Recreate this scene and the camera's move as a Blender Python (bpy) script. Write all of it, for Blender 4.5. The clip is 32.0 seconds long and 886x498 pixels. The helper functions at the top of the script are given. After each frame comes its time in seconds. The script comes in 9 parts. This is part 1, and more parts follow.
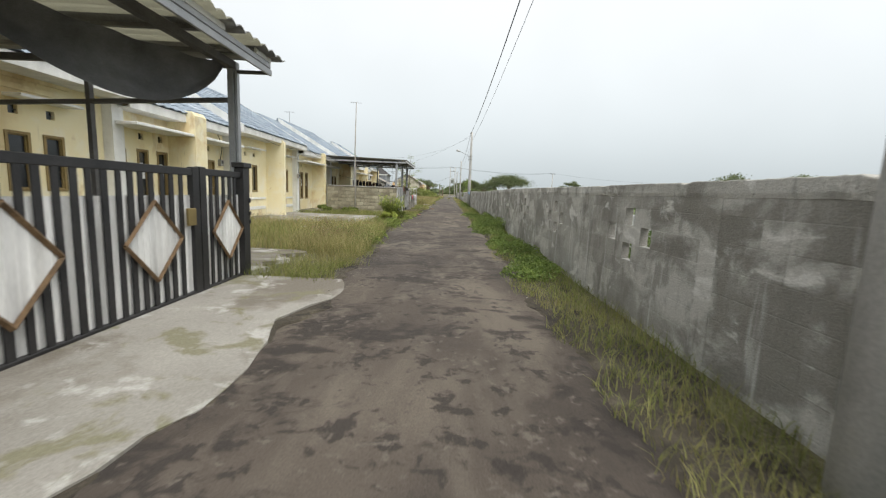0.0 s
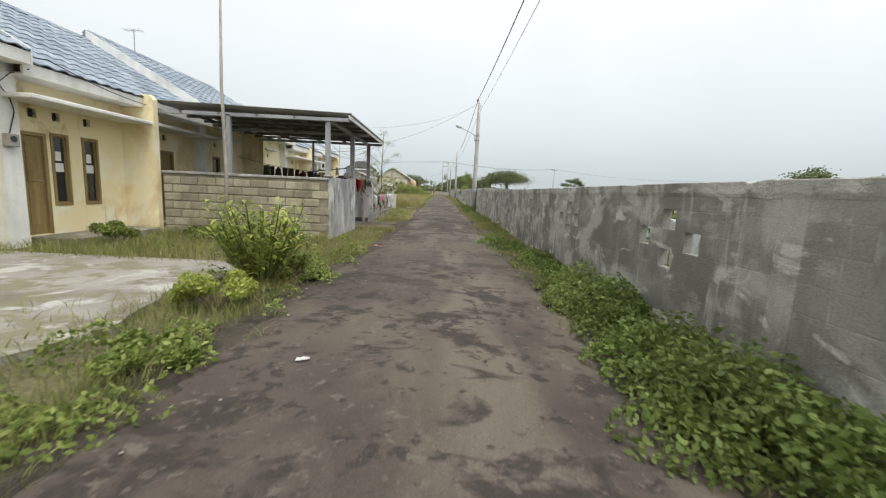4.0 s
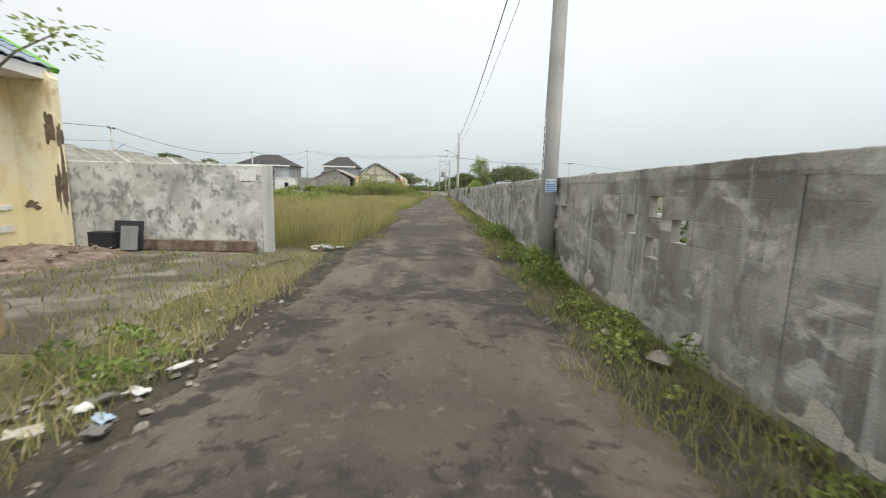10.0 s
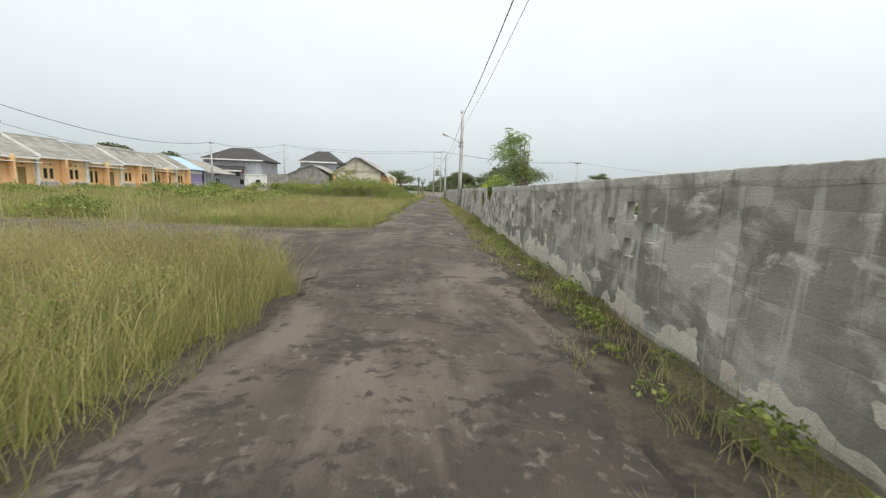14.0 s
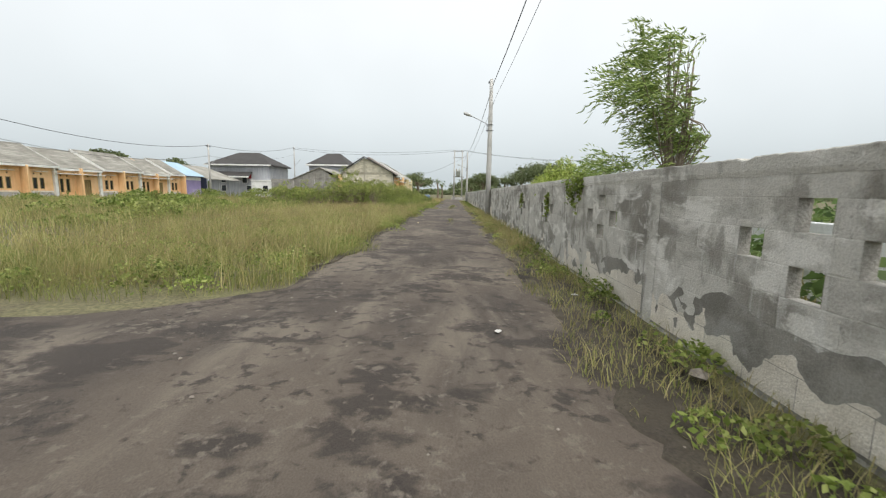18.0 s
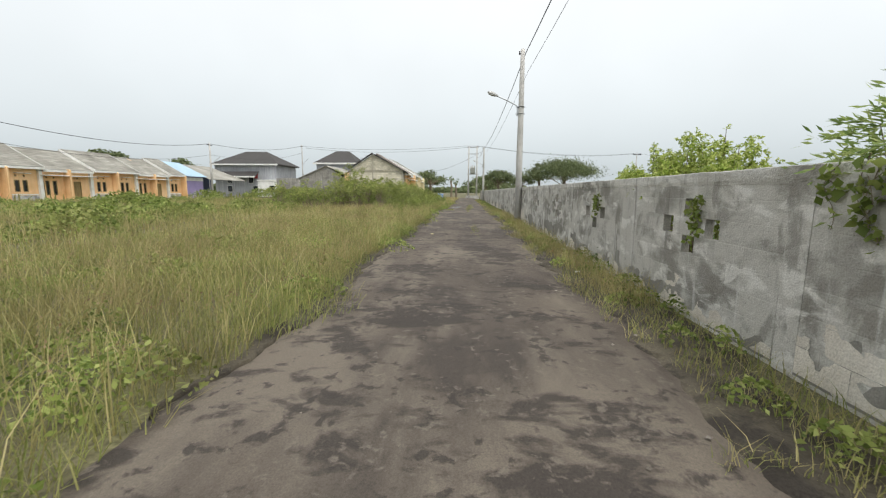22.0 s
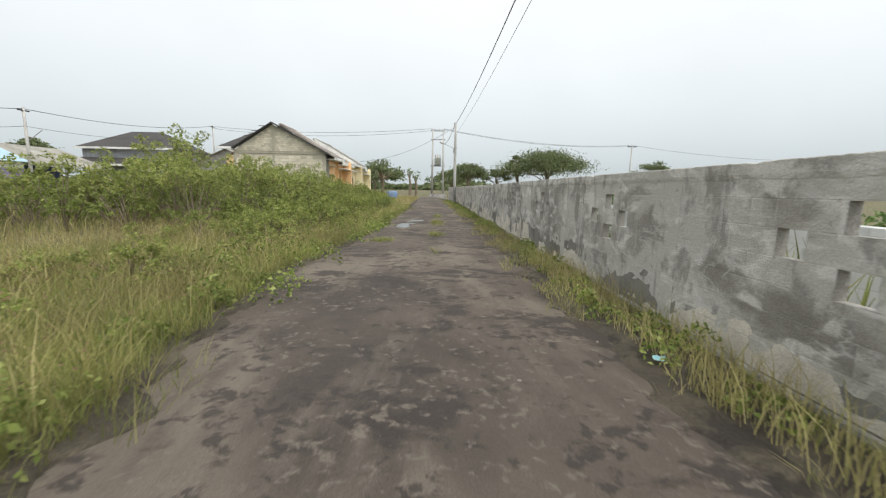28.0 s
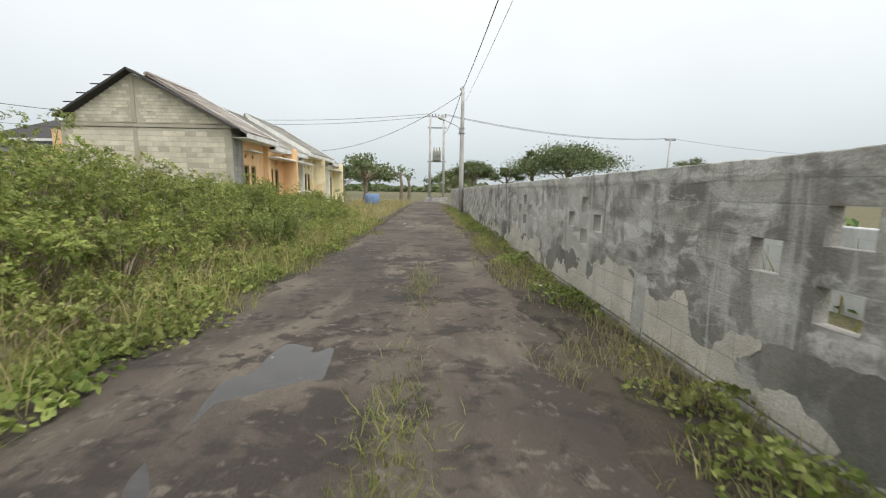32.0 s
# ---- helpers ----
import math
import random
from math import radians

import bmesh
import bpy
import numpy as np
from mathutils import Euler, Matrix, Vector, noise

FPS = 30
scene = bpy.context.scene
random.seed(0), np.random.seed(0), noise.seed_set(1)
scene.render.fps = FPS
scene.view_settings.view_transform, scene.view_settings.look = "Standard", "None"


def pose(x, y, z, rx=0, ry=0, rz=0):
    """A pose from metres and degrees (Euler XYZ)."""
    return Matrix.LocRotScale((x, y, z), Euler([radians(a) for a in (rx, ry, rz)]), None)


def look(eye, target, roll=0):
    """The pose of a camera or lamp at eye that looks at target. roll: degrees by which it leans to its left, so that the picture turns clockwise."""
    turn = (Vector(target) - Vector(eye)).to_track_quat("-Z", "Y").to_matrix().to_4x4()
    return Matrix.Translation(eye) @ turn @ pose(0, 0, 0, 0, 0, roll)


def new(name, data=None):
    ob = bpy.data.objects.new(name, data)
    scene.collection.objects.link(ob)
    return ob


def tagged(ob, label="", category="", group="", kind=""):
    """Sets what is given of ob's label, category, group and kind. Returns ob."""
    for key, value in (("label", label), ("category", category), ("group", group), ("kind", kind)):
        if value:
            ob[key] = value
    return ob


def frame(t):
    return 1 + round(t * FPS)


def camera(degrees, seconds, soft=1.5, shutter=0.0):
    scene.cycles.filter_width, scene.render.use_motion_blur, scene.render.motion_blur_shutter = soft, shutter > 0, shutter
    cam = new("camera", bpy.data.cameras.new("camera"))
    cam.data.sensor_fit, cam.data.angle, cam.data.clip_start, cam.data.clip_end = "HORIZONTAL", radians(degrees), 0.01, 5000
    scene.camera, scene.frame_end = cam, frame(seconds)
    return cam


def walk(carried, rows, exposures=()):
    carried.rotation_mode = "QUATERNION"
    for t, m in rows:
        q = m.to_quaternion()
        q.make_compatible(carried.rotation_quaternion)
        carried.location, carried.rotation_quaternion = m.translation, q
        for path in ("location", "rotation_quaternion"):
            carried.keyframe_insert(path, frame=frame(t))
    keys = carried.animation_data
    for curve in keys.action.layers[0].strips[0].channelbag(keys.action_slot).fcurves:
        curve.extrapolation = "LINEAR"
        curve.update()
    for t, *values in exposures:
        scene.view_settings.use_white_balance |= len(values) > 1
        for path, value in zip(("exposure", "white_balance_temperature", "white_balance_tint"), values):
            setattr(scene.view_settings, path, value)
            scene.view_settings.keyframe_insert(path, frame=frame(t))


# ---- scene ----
cam = camera(95.0, 32.0, soft=1.2, shutter=0.15)
PATH = [
    (0, (-0.156, -2.489, 1.201), (-0.176, -0.508, 0.927), 2.4),
    (0.5, (-0.09, -0.778, 1.114), (-0.113, 1.203, 0.841), 2.2),
    (1, (-0.175, 0.763, 1.156), (-0.183, 2.747, 0.904), 2.3),
    (1.5, (-0.261, 2.302, 1.199), (-0.26, 4.286, 0.951), 2.6),
    (2, (-0.303, 3.878, 1.216), (-0.297, 5.857, 0.928), 2.7),
    (2.5, (-0.304, 5.408, 1.23), (-0.298, 7.387, 0.942), 2.6),
    (3, (-0.467, 6.859, 1.226), (-0.435, 8.839, 0.94), 2.8),
    (3.5, (-0.357, 8.549, 1.219), (-0.347, 10.53, 0.945), 2.7),
    (4, (-0.4, 10.03, 1.234), (-0.377, 12.009, 0.948), 2.7),
    (4.5, (-0.355, 11.477, 1.279), (-0.334, 13.456, 0.99), 1.9),
    (6.5, (-0.204, 17.644, 1.138), (-0.119, 19.626, 0.878), 2.7),
    (7, (-0.154, 19.204, 1.117), (-0.074, 21.183, 0.846), 2.5),
    (7.5, (-0.15, 20.665, 1.146), (-0.079, 22.645, 0.874), 1.8),
    (8, (-0.133, 22.216, 1.154), (-0.069, 24.198, 0.896), 2.2),
    (8.5, (-0.107, 23.641, 1.192), (-0.054, 25.622, 0.923), 2.1),
    (9, (-0.07, 25.248, 1.185), (-0.028, 27.23, 0.917), 1.8),
    (9.5, (-0.051, 26.775, 1.21), (-0.022, 28.755, 0.927), 1.3),
    (10, (-0.14, 28.281, 1.187), (-0.115, 30.26, 0.9), 1.5),
    (10.5, (-0.145, 29.947, 1.188), (-0.131, 31.926, 0.9), 1.6),
    (11, (-0.216, 31.411, 1.178), (-0.205, 33.392, 0.901), 1.6),
    (11.5, (-0.291, 32.762, 1.174), (-0.284, 34.741, 0.882), 0.7),
    (12, (-0.273, 34.479, 1.15), (-0.256, 36.462, 0.889), 2.0),
    (12.5, (-0.222, 36.049, 1.16), (-0.206, 38.031, 0.892), 1.5),
    (13, (-0.241, 37.388, 1.181), (-0.211, 39.374, 0.95), 2.6),
    (13.5, (-0.242, 38.653, 1.182), (-0.202, 40.633, 0.905), 2.2),
    (14, (-0.234, 39.836, 1.217), (-0.174, 41.815, 0.933), 2.2),
    (14.5, (-0.156, 41.063, 1.211), (-0.083, 43.041, 0.929), 1.9),
    (16.5, (0.043, 45.399, 1.136), (0.14, 47.377, 0.858), 1.3),
    (17, (0.036, 46.325, 1.138), (0.093, 48.305, 0.863), 1.2),
    (17.5, (-0.029, 47.041, 1.135), (-0.026, 49.022, 0.863), 1.2),
    (18, (-0.077, 47.717, 1.139), (-0.126, 49.698, 0.868), 1.0),
    (18.5, (-0.162, 48.294, 1.16), (-0.258, 50.272, 0.884), 0.7),
    (19, (-0.244, 48.824, 1.18), (-0.368, 50.801, 0.905), 0.8),
    (19.5, (-0.329, 49.305, 1.202), (-0.474, 51.28, 0.923), 0.6),
    (20, (-0.4, 49.767, 1.206), (-0.56, 51.741, 0.927), 0.5),
    (20.5, (-0.384, 50.385, 1.193), (-0.546, 52.36, 0.922), 0.6),
    (21, (-0.444, 50.762, 1.202), (-0.588, 52.736, 0.919), 0.9),
    (21.5, (-0.454, 51.213, 1.204), (-0.582, 53.188, 0.919), 0.6),
    (22, (-0.467, 51.657, 1.213), (-0.578, 53.634, 0.932), 0.4),
    (22.5, (-0.457, 52.338, 1.208), (-0.544, 54.318, 0.936), 0.4),
    (23, (-0.491, 53.239, 1.226), (-0.539, 55.221, 0.959), 0.8),
    (23.5, (-0.469, 54.503, 1.206), (-0.487, 56.485, 0.945), 0.7),
    (24, (-0.487, 55.861, 1.228), (-0.488, 57.843, 0.96), 1.2),
    (24.5, (-0.47, 57.394, 1.204), (-0.454, 59.376, 0.934), 1.3),
    (25, (-0.45, 58.86, 1.229), (-0.42, 60.843, 0.974), 1.3),
    (25.5, (-0.434, 60.477, 1.221), (-0.394, 62.456, 0.935), 1.1),
    (27.5, (-0.479, 67.26, 1.19), (-0.428, 69.24, 0.914), 1.1),
    (28, (-0.46, 68.862, 1.181), (-0.391, 70.839, 0.889), 1.0),
    (28.5, (-0.452, 70.431, 1.163), (-0.367, 72.408, 0.875), 1.0),
    (29, (-0.385, 72.117, 1.155), (-0.287, 74.095, 0.876), 0.5),
    (29.5, (-0.303, 73.777, 1.147), (-0.192, 75.757, 0.882), 0.2),
    (30, (-0.248, 75.36, 1.145), (-0.133, 77.338, 0.87), 0.7),
    (30.5, (-0.179, 76.831, 1.138), (-0.067, 78.809, 0.86), 0.2),
    (31, (-0.133, 78.183, 1.161), (-0.023, 80.161, 0.887), 0.7),
    (31.5, (-0.076, 79.709, 1.161), (0.012, 81.689, 0.893), 0.9),
    (32, (-0.036, 81.168, 1.167), (0.029, 83.147, 0.885), 0.9),
]
walk(cam, [(t, look(eye, target, roll)) for t, eye, target, roll in PATH], exposures=[(0.0, 0.16)])

# ---- light ----
world = bpy.data.worlds.new("overcast_sky")
scene.world = world
world.use_nodes = True
wn = world.node_tree
sky = wn.nodes.new("ShaderNodeTexSky")
sky.sky_type = "NISHITA"
sky.sun_disc = False
sky.sun_elevation, sky.sun_rotation = radians(65.6), radians(144)
sky.air_density, sky.dust_density, sky.ozone_density = 1.0, 6.0, 1.0
haze = wn.nodes.new("ShaderNodeHueSaturation")
haze.inputs["Saturation"].default_value = 0.13
veil = wn.nodes.new("ShaderNodeMix")
veil.data_type = "RGBA"
veil.inputs[0].default_value = 0.45
veil.inputs[7].default_value = (9.9, 10.45, 10.8, 1)
wn.links.new(sky.outputs[0], haze.inputs["Color"])
wn.links.new(haze.outputs[0], veil.inputs[6])
rise = wn.nodes.new("ShaderNodeSeparateXYZ")
wn.links.new(wn.nodes.new("ShaderNodeTexCoord").outputs["Generated"], rise.inputs[0])
lift = wn.nodes.new("ShaderNodeMapRange")
lift.interpolation_type = "SMOOTHSTEP"
lift.inputs["From Min"].default_value, lift.inputs["From Max"].default_value = 0.02, 0.42
lift.inputs["To Min"].default_value, lift.inputs["To Max"].default_value = 0.94, 1.12
wn.links.new(rise.outputs[2], lift.inputs["Value"])
clouds = wn.nodes.new("ShaderNodeTexNoise")
clouds.inputs["Scale"].default_value, clouds.inputs["Detail"].default_value = 1.6, 4
soft = wn.nodes.new("ShaderNodeMapRange")
soft.inputs["From Min"].default_value, soft.inputs["From Max"].default_value = 0.3, 0.7
soft.inputs["To Min"].default_value, soft.inputs["To Max"].default_value = 0.94, 1.06
wn.links.new(clouds.outputs["Fac"], soft.inputs["Value"])
both = wn.nodes.new("ShaderNodeMath")
both.operation = "MULTIPLY"
wn.links.new(lift.outputs[0], both.inputs[0])
wn.links.new(soft.outputs[0], both.inputs[1])
layer = wn.nodes.new("ShaderNodeMix")
layer.data_type, layer.blend_type = "RGBA", "MULTIPLY"
layer.inputs[0].default_value = 1.0
wn.links.new(veil.outputs[2], layer.inputs[6])
wn.links.new(both.outputs[0], layer.inputs[7])
tint = wn.nodes.new("ShaderNodeMix")
tint.data_type = "RGBA"
tint.inputs[6].default_value, tint.inputs[7].default_value = (0.955, 1.0, 1.005, 1), (1.012, 1.0, 0.985, 1)
high = wn.nodes.new("ShaderNodeMapRange")
high.inputs["From Min"].default_value, high.inputs["From Max"].default_value = 0.05, 0.4
wn.links.new(rise.outputs[2], high.inputs["Value"])
wn.links.new(high.outputs[0], tint.inputs[0])
tinted = wn.nodes.new("ShaderNodeMix")
tinted.data_type, tinted.blend_type = "RGBA", "MULTIPLY"
tinted.inputs[0].default_value = 1.0
wn.links.new(layer.outputs[2], tinted.inputs[6])
wn.links.new(tint.outputs[2], tinted.inputs[7])
wn.links.new(tinted.outputs[2], wn.nodes["Background"].inputs[0])
wn.nodes["Background"].inputs[1].default_value = 0.125
sun = new("sun", bpy.data.lights.new("sun", "SUN"))
sun.data.energy, sun.data.angle, sun.data.color = 1.5, radians(35), (1.0, 0.95, 0.88)
sun.matrix_world = look((16, 18, 60), (0, 40, 0))


# ---- materials ----
def surf(name, cols, scale=2.0, rough=0.85, bump=0.25, bscale=45.0, fine=0.35, metal=0.0, stretch=(1, 1, 1), vary=0.0, island=0.0,
         spec=0.3, joints=None, streak=0.0, coat=0.0, trans=0.0, tight=0.2):
    """A surface of several colours that drift over it: broad patches, fine grain, relief, optional runs of dirt and faint joints."""
    m = bpy.data.materials.new(name)
    m.use_nodes = True
    nt = m.node_tree
    N, L = nt.nodes, nt.links
    b = N["Principled BSDF"]
    tc = N.new("ShaderNodeNewGeometry")
    mp = N.new("ShaderNodeMapping")
    mp.inputs["Scale"].default_value = stretch
    L.new(tc.outputs["Position"], mp.inputs["Vector"])
    big = N.new("ShaderNodeTexNoise")
    big.inputs["Scale"].default_value, big.inputs["Detail"].default_value, big.inputs["Roughness"].default_value = scale, 8, 0.62
    L.new(mp.outputs[0], big.inputs["Vector"])
    ramp = N.new("ShaderNodeValToRGB")
    e = ramp.color_ramp.elements
    n = len(cols)
    for i, c in enumerate(cols):
        p = 0.5 - tight + 2 * tight * (i / max(1, n - 1))
        el = e[i] if i < 2 else e.new(p)
        el.position, el.color = p, (*c, 1)
    L.new(big.outputs["Fac"], ramp.inputs[0])
    small = N.new("ShaderNodeTexNoise")
    small.inputs["Scale"].default_value, small.inputs["Detail"].default_value = bscale, 6
    L.new(mp.outputs[0], small.inputs["Vector"])
    col = ramp.outputs[0]

    def times(a, val):
        x = N.new("ShaderNodeMix")
        x.data_type, x.blend_type = "RGBA", "MULTIPLY"
        x.inputs[0].default_value = 1.0
        L.new(a, x.inputs[6])
        L.new(val, x.inputs[7])
        return x.outputs[2]

    def span(v, lo, hi, a=0.0, z=1.0):
        r = N.new("ShaderNodeMapRange")
        r.inputs["From Min"].default_value, r.inputs["From Max"].default_value = a, z
        r.inputs["To Min"].default_value, r.inputs["To Max"].default_value = lo, hi
        L.new(v, r.inputs["Value"])
        return r.outputs[0]

    if fine:
        col = times(col, span(small.outputs["Fac"], 1 - fine, 1 + fine, 0.25, 0.75))
    if streak:
        mp2 = N.new("ShaderNodeMapping")
        mp2.inputs["Scale"].default_value = (5.0, 5.0, 0.45)
        L.new(tc.outputs["Position"], mp2.inputs["Vector"])
        run = N.new("ShaderNodeTexNoise")
        run.inputs["Scale"].default_value, run.inputs["Detail"].default_value = 1.0, 7
        L.new(mp2.outputs[0], run.inputs["Vector"])
        col = times(col, span(run.outputs["Fac"], 1 - streak, 1 + streak * 0.5, 0.35, 0.65))
    if vary:
        oi = N.new("ShaderNodeObjectInfo")
        col = times(col, span(oi.outputs["Random"], 1 - vary, 1 + vary))
    if island:
        col = times(col, span(tc.outputs["Random Per Island"], 1 - island, 1 + island))
    height = small.outputs["Fac"]
    if joints:
        axis, bw, bh, deep = joints
        sep = N.new("ShaderNodeSeparateXYZ")
        com = N.new("ShaderNodeCombineXYZ")
        L.new(tc.outputs["Position"], sep.inputs[0])
        L.new(sep.outputs["XY".index(axis)], com.inputs[0])
        L.new(sep.outputs[2], com.inputs[1])
        br = N.new("ShaderNodeTexBrick")
        br.inputs["Scale"].default_value = 1.0
        br.inputs["Brick Width"].default_value, br.inputs["Row Height"].default_value = bw, bh
        br.inputs["Mortar Size"].default_value, br.inputs["Mortar Smooth"].default_value = 0.012, 0.6
        br.inputs["Color1"].default_value, br.inputs["Color2"].default_value = (1.08, 1.08, 1.08, 1), (0.9, 0.9, 0.9, 1)
        br.inputs["Mortar"].default_value = (1 - deep, 1 - deep, 1 - deep, 1)
        L.new(com.outputs[0], br.inputs["Vector"])
        col = times(col, br.outputs["Color"])
    L.new(col, b.inputs["Base Color"])
    L.new(span(big.outputs["Fac"], max(0.05, rough - 0.12), min(1.0, rough + 0.1), 0.3, 0.7), b.inputs["Roughness"])
    b.inputs["Metallic"].default_value = metal
    b.inputs["Specular IOR Level"].default_value = spec
    b.inputs["Coat Weight"].default_value = coat
    if trans:
        b.inputs["Transmission Weight"].default_value = trans
    if bump:
        bp = N.new("ShaderNodeBump")
        bp.inputs["Strength"].default_value, bp.inputs["Distance"].default_value = bump, 0.02
        L.new(height, bp.inputs["Height"])
        L.new(bp.outputs[0], b.inputs["Normal"])
    return m


def layered(name, cols, layers, scale=0.8, grain=80, fine=0.16, rough=0.9, bump=0.4, joints=None, spec=0.25):
    """A weathered surface: a drifting base with stains laid over it, each (colour, size, threshold, softness, stretch, drift)."""
    m = bpy.data.materials.new(name)
    m.use_nodes = True
    N, L = m.node_tree.nodes, m.node_tree.links
    b = N["Principled BSDF"]
    geo = N.new("ShaderNodeNewGeometry")

    def cloud(size, stretch=(1, 1, 1), detail=6, warp=0.0, shift=0.0):
        mp = N.new("ShaderNodeMapping")
        mp.inputs["Scale"].default_value = stretch
        mp.inputs["Location"].default_value = (shift, shift * 1.7, shift * 0.6)
        L.new(geo.outputs["Position"], mp.inputs["Vector"])
        t = N.new("ShaderNodeTexNoise")
        t.inputs["Scale"].default_value, t.inputs["Detail"].default_value = size, detail
        t.inputs["Roughness"].default_value, t.inputs["Distortion"].default_value = 0.6, warp
        L.new(mp.outputs[0], t.inputs["Vector"])
        return t.outputs["Fac"]

    def calc(op, a, c):
        x = N.new("ShaderNodeMath")
        x.operation = op
        for k, v in enumerate((a, c)):
            if isinstance(v, (int, float)):
                x.inputs[k].default_value = v
            else:
                L.new(v, x.inputs[k])
        return x.outputs[0]

    def span(v, a, z, lo, hi):
        r = N.new("ShaderNodeMapRange")
        r.inputs["From Min"].default_value, r.inputs["From Max"].default_value = a, z
        r.inputs["To Min"].default_value, r.inputs["To Max"].default_value = lo, hi
        L.new(v, r.inputs["Value"])
        return r.outputs[0]

    def mix(kind, f, a, c):
        x = N.new("ShaderNodeMix")
        x.data_type, x.blend_type = "RGBA", kind
        for k, v in ((0, f), (6, a), (7, c)):
            if isinstance(v, (int, float)):
                x.inputs[k].default_value = v
            elif isinstance(v, tuple):
                x.inputs[k].default_value = (*v, 1)
            else:
                L.new(v, x.inputs[k])
        return x.outputs[2]

    big = cloud(scale)
    col = mix("MIX", span(big, 0.35, 0.65, 0, 1), cols[0], cols[1])
    for k, (c, size, thr, soft, stretch, drift) in enumerate(layers):
        v = cloud(size, stretch, 5, 0.35, 3.1 + 4.7 * k)
        v = calc("ADD", v, calc("MULTIPLY", calc("SUBTRACT", cloud(size * 0.23, (1, 1, 1), 3, 0, 9.0 + k), 0.5), drift))
        col = mix("MIX", span(v, thr - soft, thr + soft, 0.0, 0.88), col, c)
    small = cloud(grain, (1, 1, 1), 6)
    col = mix("MULTIPLY", 1.0, col, span(small, 0.25, 0.75, 1 - fine, 1 + fine))
    if joints:
        axis, bw, bh, deep = joints
        sep, com, br = N.new("ShaderNodeSeparateXYZ"), N.new("ShaderNodeCombineXYZ"), N.new("ShaderNodeTexBrick")
        L.new(geo.outputs["Position"], sep.inputs[0])
        L.new(sep.outputs["XY".index(axis)], com.inputs[0])
        wob = calc("MULTIPLY", calc("SUBTRACT", cloud(1.4, (1, 1, 1), 3, 0, 2.0), 0.5), 0.05)
        L.new(calc("ADD", sep.outputs[2], wob), com.inputs[1])
        br.inputs["Scale"].default_value = 1.0
        br.inputs["Brick Width"].default_value, br.inputs["Row Height"].default_value = bw, bh
        br.inputs["Mortar Size"].default_value, br.inputs["Mortar Smooth"].default_value = 0.006, 0.4
        br.inputs["Color1"].default_value, br.inputs["Color2"].default_value = (1.1, 1.1, 1.1, 1), (0.9, 0.9, 0.9, 1)
        br.inputs["Mortar"].default_value = (1 - deep, 1 - deep, 1 - deep, 1)
        L.new(com.outputs[0], br.inputs["Vector"])
        col = mix("MULTIPLY", span(cloud(1.1, (1, 1, 1), 4, 0, 5.0), 0.42, 0.62, 0.1, 1.0), col, br.outputs["Color"])
    L.new(col, b.inputs["Base Color"])
    L.new(span(big, 0.3, 0.7, rough - 0.1, min(1, rough + 0.08)), b.inputs["Roughness"])
    b.inputs["Specular IOR Level"].default_value = spec
    bp = N.new("ShaderNodeBump")
    bp.inputs["Strength"].default_value, bp.inputs["Distance"].default_value = bump, 0.02
    L.new(small, bp.inputs["Height"])
    L.new(bp.outputs[0], b.inputs["Normal"])
    return m


